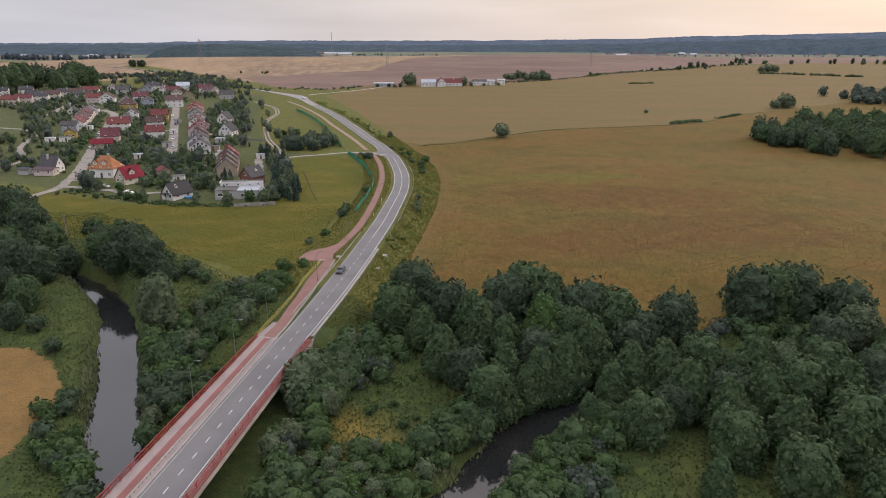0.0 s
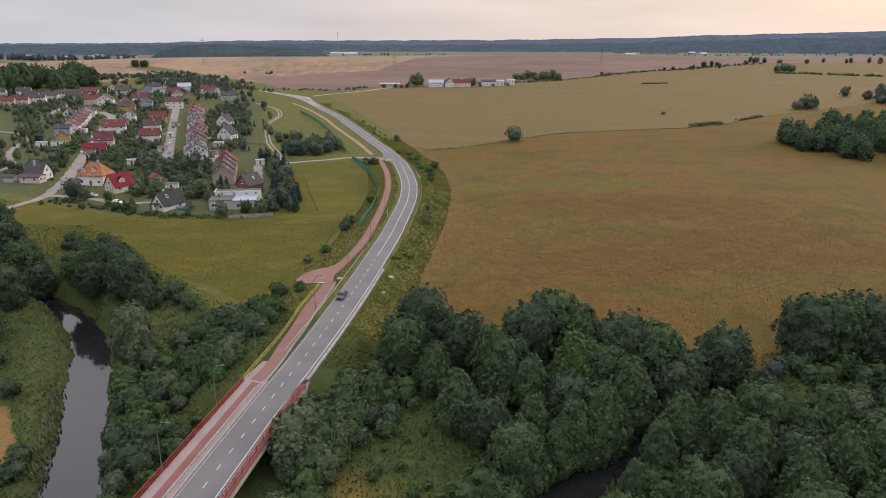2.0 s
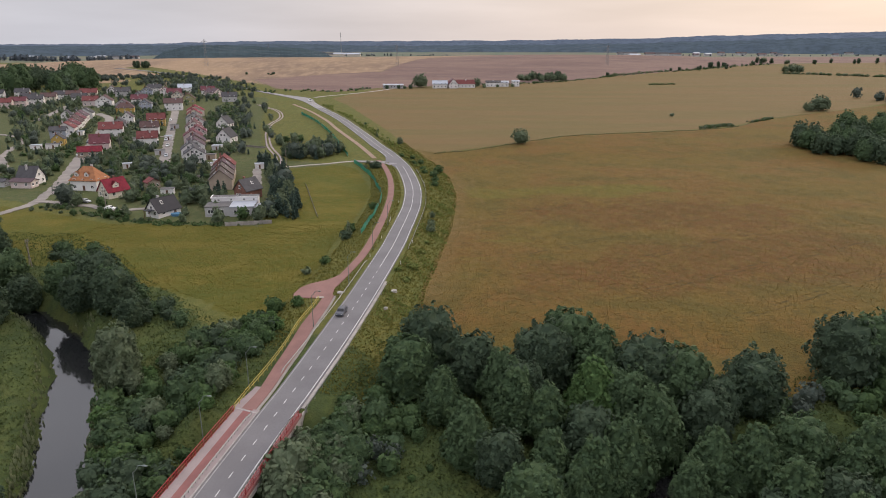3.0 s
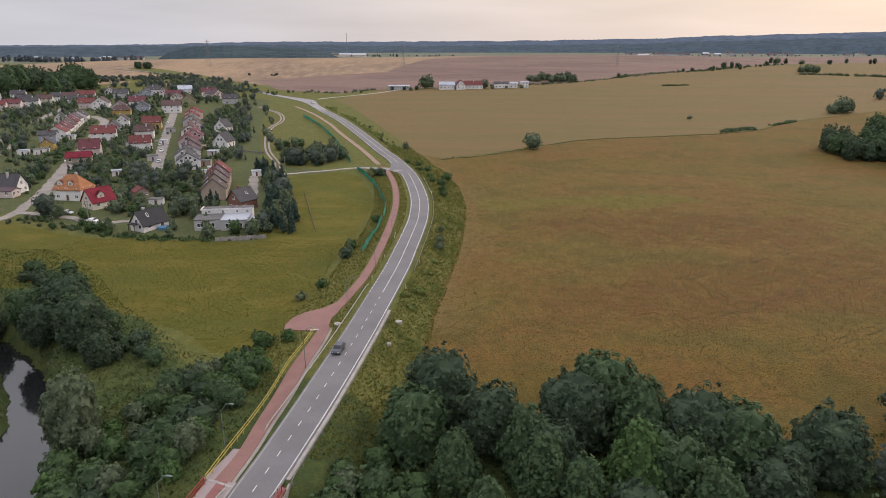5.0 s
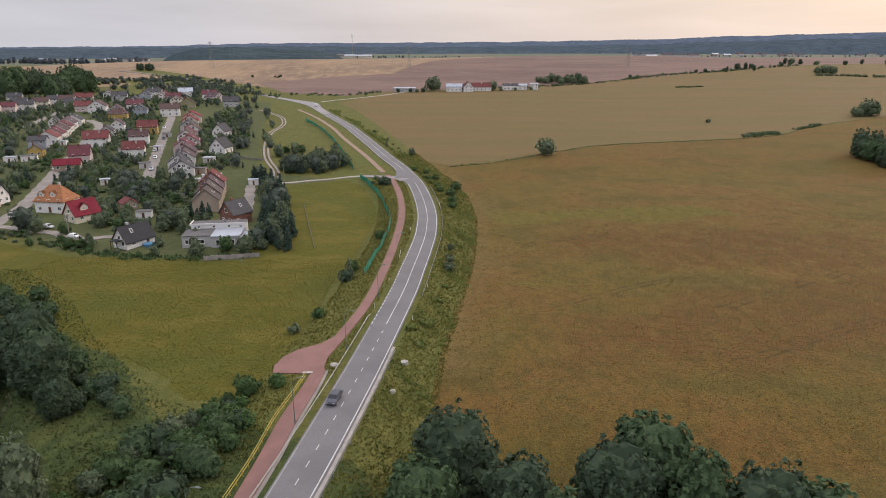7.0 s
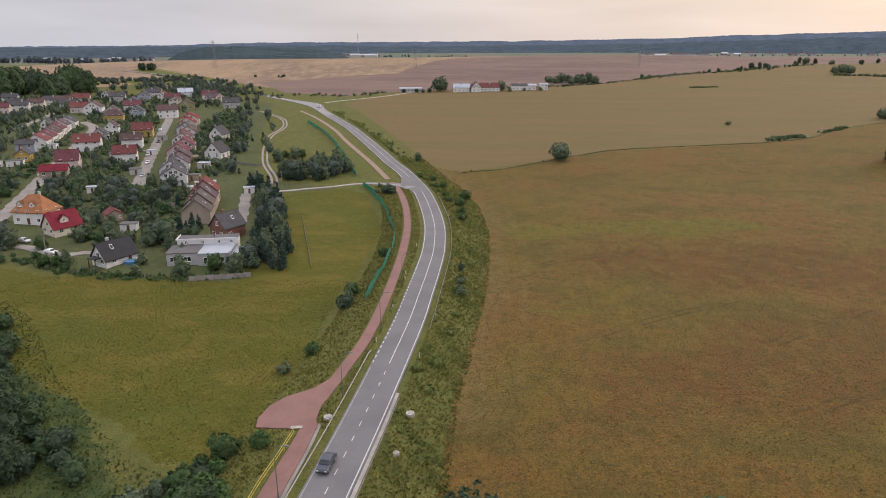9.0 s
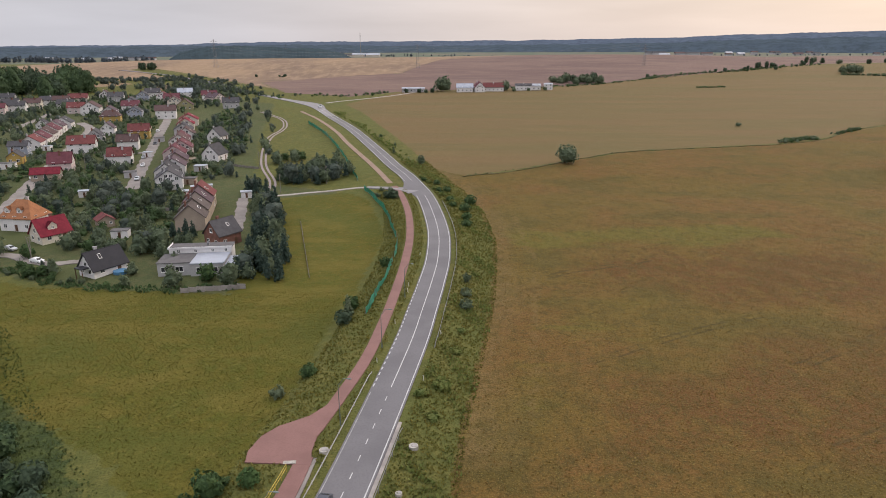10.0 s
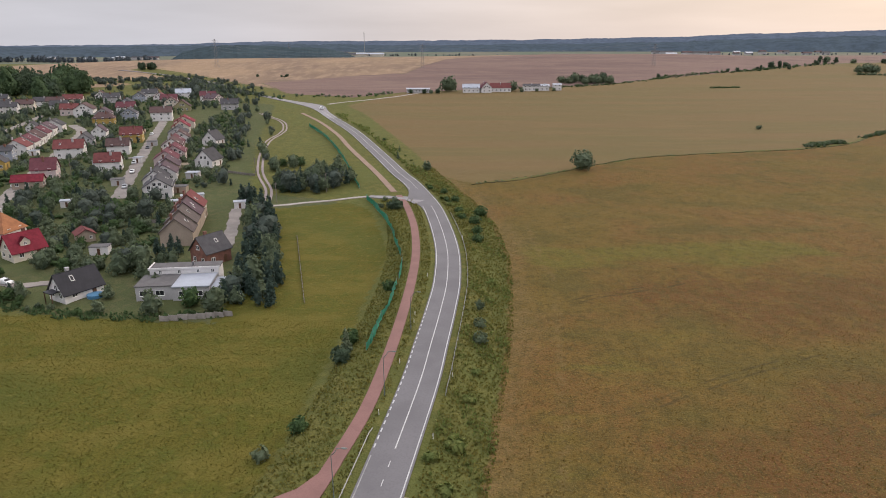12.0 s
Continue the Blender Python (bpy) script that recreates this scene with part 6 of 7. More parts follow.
# concrete panel fence below it
pf = root("panel_fence", Matrix(), "pale concrete panel fence facing the meadow", "fence")
for k in range(8):
    x, y = -71.3 + k * 1.9, 246.4 + k * 0.38
    bm = bmesh.new()
    z = float(lay(x, y))
    box(bm, x - 0.95, x + 0.95, y - 0.05, y + 0.05, z - 0.2, z + 1.25 + 0.04 * (k % 3))
    part("panel", bm, M_CONCRETE, pf)
    bm = bmesh.new()
    box(bm, x - 1.05, x - 0.92, y - 0.09, y + 0.09, z - 0.2, z + 1.42)
    part("post", bm, M_CONCRETE, pf)

# houses along the two streets and behind; x, y, turn, length, width, eave, rise
RED, BRN, GRY = "white house with a red tiled roof", "pale house with a brown tiled roof", "white house with a weathered grey roof"
house(-217.3, 414.8, 108, 10, 9, 5.2, 2.0, W_BLUE, R_GREY, "blue-grey house with a low grey roof")
house(-208.2, 397.4, ST, 8, 7.5, 3.4, 2.6, W_YELLOW, R_GREY, "small yellow house with a grey roof")
for x, y, rf in ((-223.3, 433.6, R_RED), (-227.7, 446.9, R_MAROON), (-232.5, 461.1, R_BROWN), (-237.6, 476, R_MAROON), (-243.1, 491.5, R_PURPLE), (-248.5, 507.1, R_GREY)):
    house(x + math.sin(y * 1.9), y, ST, 13.8, 12.0, 3.9, 3.4, W_WHITE, rf, "white gabled terrace house with a dark red roof", group="terrace on the first street", skylights=1)
house(-262.1, 508.9, ST, 9, 8, 2.6, 3.0, W_WHITE, R_GREY, "little white gabled house at the field edge")
house(-191.5, 424.5, 108, 15, 10, 4.8, 3.6, W_WHITE, R_RED, "white double house with a bright red roof", skylights=2)
house(-177, 380.1, 108, 11, 9, 4.6, 4.2, W_PINK, R_MAROON, "pale house with a steep maroon roof", chimney=0.5)
house(-176.3, 367.1, 108, 13, 6.5, 2.8, 2.2, W_BEIGE, R_CRIMSON, "low annex with a bright crimson roof", chimney=None)
house(-198.4, 450.8, ST, 11, 9.5, 4.3, 3.5, W_GREY, R_GREY, "grey house with a dark steep roof")
house(-205.7, 479.1, ST, 11, 9, 4.3, 3.4, W_WHITE, R_PURPLE, "pale house with a mauve-grey roof")
house(-158.4, 395.6, 108, 12, 9.5, 4.3, 3.4, W_WHITE, R_RED, "white house with a tidy red roof and gabled dormer", dormer=((0, 3.0),))
house(-172.6, 433.6, 108, 12, 9.5, 4.3, 3.2, W_WHITE, R_BROWN, "white house with a reddish brown roof", dormer=((1, 2.6),))
house(-182.4, 468.2, 108, 13, 11, 4.5, 3.6, W_YELLOW, R_RED, "yellow house with a broad orange-red roof")
house(-232, 535, 108, 13, 10, 4.4, 3.4, W_YELLOW, R_BROWN, "ochre house with a brown hipped roof", hip=3.0)
house(-267, 577, ST, 16, 13, 5.0, 4.2, W_WHITE, R_BROWN, "large white gable-fronted house with a brown roof")
house(-281, 583, 108, 12, 10, 4.3, 3.5, W_PINK, R_RED, RED)
house(-312, 643, 108, 17, 11, 4.6, 3.4, W_CREAM, R_RED, "long house with a bright red roof")
for x, y, rf, wl, tr in ((-120.4, 355.5, R_GREY, W_WHITE, 0), (-124.5, 368.5, R_GREY, W_WHITE, 0), (-128.4, 381, R_PURPLE, W_WHITE, 0), (-132.1, 393.3, R_PURPLE, W_BEIGE, 0), (-135.9, 405.5, R_MAROON, W_PINK, 0), (-139.8, 418.2, R_MAROON, W_PINK, 0), (-145.8, 435.6, R_BROWN, W_WHITE, 0), (-150.5, 450.2, R_MAROON, W_BEIGE, 0), (-156.6, 467, R_BROWN, W_WHITE, 0), (-163.2, 484, R_GREY, W_GREY, 0), (-169.6, 502.7, R_CRIMSON, W_CREAM, 0), (-176.5, 522.3, R_CRIMSON, W_CREAM, 0)):
    house(x + 1.3 * math.sin(y * 1.7), y, ST + tr, 14.6, 11.4 + math.sin(y * 2.3), 3.7 + 0.5 * math.sin(y * 1.1), 3.5, wl, rf, "gabled terrace house with stepped dark roof and pale walls" if rf is not R_CRIMSON else "terrace house with a bright crimson roof", group="terrace on the second street", skylights=2)
house(-203, 554, 108, 14, 10, 5.6, 3.4, W_WHITE, R_BROWN, "white house with a brown roof and balconies", dormer=((-2, 2.4), (3, 2.4)))
house(-209, 604, ST, 13, 12, 3.6, 4.6, W_OLIVE, R_BROWN, "gabled house with olive rendered front")
for x, y, rf, wl, tr in ((-236, 645, R_MAROON, W_PINK, 108), (-250, 661, R_RED, W_WHITE, 20), (-242, 689, R_SHEET, W_WHITE, 108), (-271, 689, R_GREY, W_WHITE, 108), (-269, 665, R_GREY, W_BLUE, 18), (-227, 559, R_GREY, W_BLUE, 18), (-246, 594, R_MAROON, W_WHITE, 108), (-202, 649, R_PURPLE, W_PINK, 60), (-177, 613, R_GREY, W_GREY, 108), (-226, 625, R_BROWN, W_CREAM, 20), (-288, 657, R_GREY, W_GREY, 108), (-305, 673, R_BROWN, W_WHITE, 20), (-258, 620, R_GREY, W_BLUE, 18), (-213, 668, R_MAROON, W_WHITE, 108), (-245, 560, R_PURPLE, W_GREY, 18)):
    house(x, y, tr, 13, 10.5, 4.3, 3.5, wl, rf, {R_RED: RED, R_GREY: GRY, R_BROWN: BRN}.get(rf, "pale rendered house with a dark red roof"), chimney=0.6)
house(-135.4, 459.9, -8, 11, 9.5, 3.0, 4.4, W_WHITE, R_GREY, "white gabled house with a grey roof in a green plot", front="tall")
house(-117.9, 404.6, -8, 11.5, 10, 3.2, 4.6, W_WHITE, R_GREY, "new white gabled house with tall dark windows", front="tall")
for x, y, rf, wl in ((-341, 566, R_RED, W_PINK), (-336, 577, R_MAROON, W_PINK), (-330, 591, R_GREY, W_WHITE), (-329, 609, R_BROWN, W_CREAM), (-327, 627, R_GREY, W_WHITE), (-373, 646, R_GREY, W_WHITE), (-390, 636, R_GREY, W_WHITE), (-352, 556, R_RED, W_PINK), (-365, 572, R_MAROON, W_PINK), (-345, 607, R_GREY, W_CREAM), (-317, 627, R_BROWN, W_GREY), (-300, 603, R_GREY, W_WHITE), (-380, 600, R_RED, W_WHITE), (-400, 620, R_GREY, W_WHITE)):
    house(x, y, 108, 14, 10, 4.8, 3.0, wl, rf, "pale house by the dark wood with a red roof" if rf in (R_RED, R_MAROON) else "pale house standing below the dark wood", group="houses by the wood")

# small clutter in the gardens: sheds, cars, pool, white gazebo
def car(x, y, turn, material, label, lift=0.0):
    c = root("car", Matrix.Translation((x, y, float(lay(x, y)) + lift)) @ Matrix.Rotation(radians(turn), 4, "Z"), label, "car", "parked cars")
    bm = bmesh.new()
    prof = [(-2.1, 0.30), (-2.15, 0.62), (-1.95, 0.86), (-1.0, 0.95), (-0.45, 1.42), (1.05, 1.45), (1.75, 0.98), (2.1, 0.90), (2.15, 0.40), (2.1, 0.30)]
    ring = []
    for sx in (-0.86, 0.86):
        ring.append([bm.verts.new((sx * (0.82 if q > 1.2 else 1.0), p, q)) for p, q in prof])
    bm.faces.new(ring[0])
    bm.faces.new(ring[1][::-1])
    n = len(prof)
    for i in range(n):
        bm.faces.new((ring[0][i], ring[1][i], ring[1][(i + 1) % n], ring[0][(i + 1) % n]))
    bmesh.ops.recalc_face_normals(bm, faces=bm.faces)
    bmesh.ops.bevel(bm, geom=bm.edges[:], offset=0.05, segments=1, affect="EDGES")
    body = part("body", bm, material, c)
    for nm, pts in (("windscreen", [(-0.70, -1.02, 0.965), (0.70, -1.02, 0.965), (0.62, -0.50, 1.39), (-0.62, -0.50, 1.39)]), ("rear_window", [(0.66, 1.72, 1.02), (-0.66, 1.72, 1.02), (-0.62, 1.12, 1.42), (0.62, 1.12, 1.42)])):
        bm = bmesh.new()
        f = bm.faces.new([bm.verts.new(Vector(p) + Vector((0, -0.03 if nm == "windscreen" else 0.03, 0.02))) for p in pts])
        bmesh.ops.solidify(bm, geom=[f], thickness=0.02)
        part(nm, bm, M_GLASS, body)
    for sx in (-0.80, 0.80):
        for py in (-1.35, 1.3):
            bm = bmesh.new()
            bmesh.ops.create_cone(bm, cap_ends=True, segments=12, radius1=0.31, radius2=0.31, depth=0.2, matrix=Matrix.Translation((sx, py, 0.31)) @ Matrix.Rotation(radians(90), 4, "Y"))
            wheel = part("wheel", bm, M_STEELDARK, c)
            bm = bmesh.new()
            bmesh.ops.create_cone(bm, cap_ends=True, segments=10, radius1=0.19, radius2=0.17, depth=0.03, matrix=Matrix.Translation((sx * 1.13, py, 0.31)) @ Matrix.Rotation(radians(90), 4, "Y"))
            part("rim", bm, M_ZINC, wheel)
    for sx in (-0.6, 0.6):
        bm = bmesh.new()
        box(bm, sx - 0.16, sx + 0.16, -2.19, -2.10, 0.62, 0.78)
        part("headlight", bm, M_LENS, body)
    return c


P_WHITE, P_SILVER, P_DARK, P_GREY = (worn(n, c, 0.9, 3, 0.5, 0.3, 0.2, bump=0.0) for n, c in (("white_car_paint", (0.70, 0.70, 0.70)), ("silver_car_paint", (0.50, 0.51, 0.53)), ("dark_car_paint", (0.06, 0.065, 0.08)), ("grey_car_paint", (0.24, 0.25, 0.27))))
car(-120.8, 267.8, 70, P_WHITE, "white car parked on the lane by the houses")
car(-135.2, 278.4, 70, P_SILVER, "silver car parked on the lane by the houses")
car(-143.9, 281.3, 60, P_DARK, "dark car parked by the hedge")
car(-194.6, 401.9, 18, P_DARK, "dark car parked on the village street")
car(-197.3, 409.2, 18, P_SILVER, "silver car parked on the village street")
for x, y, mt, nm in ((-153.7, 408.3, P_SILVER, "silver"), (-164.5, 446.4, P_DARK, "dark"), (-182.5, 491.5, P_WHITE, "white"), (-183.1, 368.1, P_WHITE, "white"), (-213.4, 457.6, P_WHITE, "white"), (-137.8, 366.2, P_SILVER, "silver"), (-74.9, 294.8, P_WHITE, "white")):
    car(x, y, 18, mt, nm + " car parked on the village street")
car(-146, 390.2, 18, P_WHITE, "white car parked on the village street")
m = along_road(run_at(166), -1.7, 0.03)
c = car(0, 0, 0, P_DARK, "dark car in the lane of the main road")
c.matrix_basis = m
m = along_road(run_at(607), 1.7, 0.03)
c = car(0, 0, 0, P_WHITE, "white van-like car at the far road junction")
c.matrix_basis = m @ Matrix.Rotation(math.pi, 4, "Z") @ Matrix.Diagonal((1.15, 1.2, 1.5, 1))

rng = random.Random(77)
for x, y, sx, sy, hh, mt, rf in ((-142.6, 370.9, 5, 4, 2.4, W_GREY, R_FLAT), (-108.4, 290.9, 5, 3.2, 2.3, W_WHITE, R_FLAT), (-113.7, 360.4, 6, 4, 2.4, W_BEIGE, R_FLAT), (-104, 348.5, 8, 3, 2.3, W_WHITE, R_SHEET), (-116.4, 381.9, 5, 4, 2.4, W_GREY, R_SHEET), (-182.6, 388.3, 4, 4, 2.4, W_BEIGE, R_FLAT), (-163.7, 412, 5, 4, 2.4, W_WHITE, R_SHEET), (-83.7, 339.5, 4, 3, 2.3, W_WHITE, R_SHEET), (-192.8, 497.7, 7, 4, 2.4, W_BEIGE, R_GREY), (-166, 455.3, 5, 4, 2.4, W_GREY, R_FLAT), (-100, 333.6, 4, 3, 2.3, W_WHITE, R_SHEET), (-107.7, 340.5, 3, 3, 2.2, W_WHITE, R_SHEET), (-153.2, 412, 4, 3, 2.3, W_WHITE, R_SHEET), (-168.6, 404.6, 4, 3, 2.3, W_GREY, R_FLAT), (-212.7, 429.5, 4, 3, 2.3, W_WHITE, R_SHEET), (-205.6, 386.5, 7, 4, 2.5, W_WHITE, R_FLAT), (-212.5, 382.8, 5, 4, 2.5, W_WHITE, R_SHEET), (-146.2, 340.5, 4, 3, 2.3, W_WHITE, R_SHEET)):
    s = root("shed", Matrix.Translation((x, y, float(lay(x, y)))) @ Matrix.Rotation(radians(rng.uniform(0, 30)), 4, "Z"), "small garden shed with a flat roof", "shed", "garden sheds")
    bm = bmesh.new()
    box(bm, -sx / 2, sx / 2, -sy / 2, sy / 2, -0.4, hh)
    part("body", bm, mt, s)
    bm = bmesh.new()
    box(bm, -sx / 2 - 0.2, sx / 2 + 0.2, -sy / 2 - 0.2, sy / 2 + 0.2, hh, hh + 0.14)
    part("roof", bm, rf, s)
    bm = bmesh.new()
    box(bm, -0.4, 0.4, -sy / 2 - 0.04, -sy / 2 + 0.02, 0, 1.9)
    part("door", bm, M_DOOR, s)
bm = bmesh.new()
bmesh.ops.create_cone(bm, cap_ends=True, segments=20, radius1=1.8, radius2=1.85, depth=0.8, matrix=Matrix.Translation((0, 0, 0.4)))
pool = part("paddling_pool", bm, worn("blue_plastic", (0.07, 0.18, 0.30), 0.8, 4, 1, 0.4), None)
pool.location = (-93.5, 259.5, float(lay(-93.5, 259.5)))
tagged(pool, "round bright blue garden pool on the lawn", "pool")

# garden fences of boards
def board_fence(a, b, high, material, label):
    f = root("garden_fence", Matrix(), label, "fence", "garden fences")
    n = max(2, int(math.hypot(b[0] - a[0], b[1] - a[1]) / 2.4))
    for k in range(n):
        s0, s1 = k / n, (k + 1) / n
        p, q = [Vector((a[0] + (b[0] - a[0]) * s, a[1] + (b[1] - a[1]) * s, 0)) for s in (s0, s1)]
        mid = (p + q) / 2
        z = float(lay(mid.x, mid.y))
        bm = bmesh.new()
        m = Matrix.Translation((mid.x, mid.y, z + high / 2)) @ Matrix.Rotation(math.atan2(q.y - p.y, q.x - p.x), 4, "Z") @ Matrix.Diagonal(((q - p).length * 0.96, 0.08, high, 1))
        bmesh.ops.create_cube(bm, size=1, matrix=m)
        part("panel", bm, material, f)
        bm = bmesh.new()
        box(bm, p.x - 0.07, p.x + 0.07, p.y - 0.07, p.y + 0.07, z - 0.2, z + high + 0.1)
        part("post", bm, M_STEELDARK, f)


board_fence((-135.4, 324.6), (-122, 326.7), 1.1, M_CONCRETE, "low pale wall panels in a garden")
board_fence((-56, 307), (-42.5, 256), 0.40, M_POLEWOOD, "low weathered post fence in the paddock")
board_fence((-111.3, 318.7), (-99.8, 322.7), 1.2, M_CONCRETE, "pale fence panels behind the terrace")
board_fence((-105.7, 391), (-91.4, 384.6), 1.0, M_POLEWOOD, "dark picket fence along a green plot")

# village trees: between houses and streets, thick along the back gardens
HOUSE_SPOTS = [(o.matrix_basis.translation.x, o.matrix_basis.translation.y) for o in scene.collection.objects if o.get("category") in ("house", "building", "shed")]


def in_garden(x, y):
    if any((x - a) ** 2 + (y - b) ** 2 < 6.3**2 for a, b in HOUSE_SPOTS):
        return False
    for line, half in ((STREET_A, 4.9), (STREET_B, 4.8), ([(-73, 290.1), (-76.8, 307.2), (-84.6, 335.6)], 4.0)):
        if line_dist(np.array([x]), np.array([y]), line)[0][0] < half:
            return False
    return True


GARDEN = ("mid_a", "mid_b", "mid_c", "mid_d", "mid_a", "mid_b", "fir_a", "fir_b")
thicket([(-188, 318.7), (-161.1, 311), (-134.3, 314.8), (-107.5, 323.7), (-102, 338.6), (-113.6, 348.5), (-134.8, 352.5), (-165.7, 360.4), (-188.7, 350.5)], 84, GARDEN, 0.42, 0.78, 31, "garden trees", in_garden, 2.6)
thicket([(-122.8, 278.4), (-103.6, 274.6), (-88.3, 280.3), (-99.8, 289.9), (-103.6, 318.7), (-122.8, 320.7), (-134.3, 307.2), (-124.7, 294.7)], 40, GARDEN, 0.38, 0.72, 32, "garden trees", in_garden, 3.0)
thicket([(-61, 255), (-48, 254), (-56, 285), (-62, 308), (-72, 335), (-83, 352), (-88, 351), (-77, 328), (-67, 297), (-63, 275)], 64, ("mid_b", "fir_a", "fir_a", "mid_d", "fir_a"), 0.6, 1.05, 33, "row of trees beside the alley", in_garden, 2.6)
thicket([(-88.6, 244.6), (-80.9, 244.6), (-80.6, 280.3), (-90.2, 289.9), (-94, 275.5)], 8, ("mid_b", "mid_a", "fir_a"), 0.4, 0.7, 34, "garden trees", in_garden, 3)
thicket([(-206.2, 368.1), (-183.1, 360.4), (-144.6, 360.4), (-143.7, 404.6), (-188.5, 516.3), (-240, 600), (-262, 560), (-217.1, 455.3)], 210, GARDEN, 0.3, 0.6, 35, "garden trees", in_garden, 2.5, joined="dark leafy garden trees between the houses")
thicket([(-119.5, 368.1), (-104.1, 360.4), (-107.3, 423.5), (-150, 560), (-176, 600), (-167.4, 528.2), (-140, 433.6)], 96, GARDEN, 0.32, 0.66, 36, "garden trees", in_garden, 2.5, joined="dark leafy garden trees between the houses")
thicket([(-106, 360.4), (-86.7, 354.5), (-95.8, 423.5), (-117.1, 516.3), (-150, 600), (-170, 660), (-190, 640), (-150, 540), (-114.9, 423.5)], 34, GARDEN + ("mid_d", "mid_d"), 0.4, 0.75, 37, "garden trees", in_garden, 3.2, joined="dark leafy garden trees between the houses")
thicket([(-205, 566), (-180, 640), (-200, 700), (-320, 720), (-330, 640), (-270, 600)], 130, GARDEN, 0.4, 0.8, 38, "garden trees", in_garden, 4, joined="dark leafy garden trees between the houses")
thicket([(-229.7, 423.5), (-247.2, 491.5), (-300, 600), (-330, 560), (-250.8, 423.5), (-230.6, 386.5)], 96, GARDEN, 0.4, 0.75, 39, "garden trees", in_garden, 3.2, joined="dark leafy garden trees between the houses")
thicket([(-220.6, 318.7), (-187.9, 295.7), (-188.2, 328.6), (-206.6, 386.5), (-229.9, 404.6), (-251.7, 386.5), (-240.6, 348.5)], 34, GARDEN, 0.45, 0.85, 40, "garden trees", in_garden, 3.6)
thicket([(-153.4, 266.8), (-141.9, 274.6), (-122.7, 262.9), (-92.2, 249.9), (-88.5, 246.3), (-122.7, 257.2)], 34, ("mid_c", "shrub_a", "shrub_b", "shrub_c"), 0.4, 0.7, 41, "garden hedge bushes", in_garden, 1.8)
for kind, x, y, sc in (("mid_d", -141, 276, 1.0), ("mid_a", -135.5, 273, 0.7), ("mid_b", -75.9, 250.3, 0.78), ("mid_c", -68.4, 254.3, 0.8), ("mid_b", -95, 274.6, 0.95), ("mid_a", -90.2, 277.5, 0.95), ("fir_a", -85.4, 289.9, 0.7), ("fir_b", -92.1, 290.9, 0.8), ("fir_b", -88.3, 291.8, 0.9), ("mid_c", -125.7, 271.7, 0.7), ("mid_b", -111.2, 259.1, 0.6), ("fir_b", -115, 261, 0.5), ("mid_a", -62.2, 252, 0.8), ("mid_b", -58.6, 255.9, 0.6)):
    plant(kind, x, y, sc, group="garden trees")
thicket([(-420, 640), (-345, 640), (-330, 700), (-345, 770), (-420, 800), (-560, 760), (-560, 640)], 80, ("alder_a", "alder_b", "alder_e"), 1.35, 1.75, 42, "dark wood behind the village", None, 6, joined="dark wood of tall trees behind the village")
thicket([(-180, 640), (-160, 690), (-240, 780), (-330, 780), (-300, 720), (-210, 690)], 44, GARDEN, 0.5, 0.95, 48, "garden trees", in_garden, 4, joined="leafy trees behind the last houses")
thicket([(-300, 560), (-420, 580), (-420, 660), (-330, 690), (-300, 640)], 60, GARDEN, 0.5, 0.95, 49, "garden trees", in_garden, 4, joined="leafy trees behind the last houses")
thicket([(-345, 545), (-293.7, 516.3), (-280, 560), (-300, 600), (-330, 605)], 30, GARDEN, 0.5, 0.9, 43, "garden trees", in_garden, 3.2, joined="dark leafy garden trees between the houses")

# low hedges and shrubs that fill the gardens
for poly, count, seed in (([(-196, 318), (-150, 300), (-112, 322), (-108, 350), (-150, 360), (-196, 352)], 190, 81), ([(-212, 366), (-150, 360), (-146, 405), (-190, 515), (-245, 600), (-258, 550), (-222, 455)], 380, 82), ([(-120, 366), (-104, 362), (-110, 430), (-150, 555), (-178, 600), (-168, 525), (-142, 440)], 190, 83), ([(-126, 280), (-105, 272), (-96, 300), (-104, 330), (-126, 322), (-138, 308)], 90, 84), ([(-240, 430), (-252, 490), (-300, 600), (-330, 690), (-200, 700), (-205, 600), (-250, 560)], 260, 85)):
    thicket(poly, count, ("shrub_a", "shrub_b", "shrub_a"), 0.6, 1.25, seed, "", in_garden, 1.5, joined="dark clipped bushes and hedges in the village gardens")

# ---- the farm among the fields ----
for x, y, tr, ln, wd, ev, rs, rf, lab in ((6, 727, 90, 16, 9, 4.0, 3.4, R_SHEET, "long white farm building with a pale roof"), (19, 728, 10, 12, 10, 4.2, 5.0, R_MAROON, "white farmhouse with a steep red gabled roof"), (33, 733, 90, 20, 9, 3.8, 3.8, R_RED, "white barn with a red tiled roof"), (62, 740, 90, 16, 9, 4.4, 1.6, R_GREY, "grey farm shed with a low roof"), (74, 742, 90, 9, 8, 4.0, 1.6, R_SHEET, "small white farm building"), (86, 743, 90, 8, 7, 5.0, 1.0, R_SHEET, "small white flat-roofed farm building")):
    house(x, y, tr, ln, wd, ev, rs, W_WHITE, rf, lab, group="farm buildings", chimney=0.5)
house(-42, 726, 90, 22, 6, 3.2, 0.8, W_GREY, R_SHEET, "low grey greenhouse-like shed beside a hedge", chimney=None, group="farm buildings")
for kind, x, y, sc in (("far_b", -14, 732, 1.35), ("far_b", 44, 735, 0.9), ("far_a", -36, 718, 0.4), ("far_a", -24, 718, 0.45), ("far_a", -48, 718, 0.4), ("far_b", -30, 716, 0.35), ("far_b", 52, 728, 0.35), ("far_b", 66, 732, 0.3), ("far_b", 82, 735, 0.35)):
    plant(kind, x, y, sc, group="farm trees")
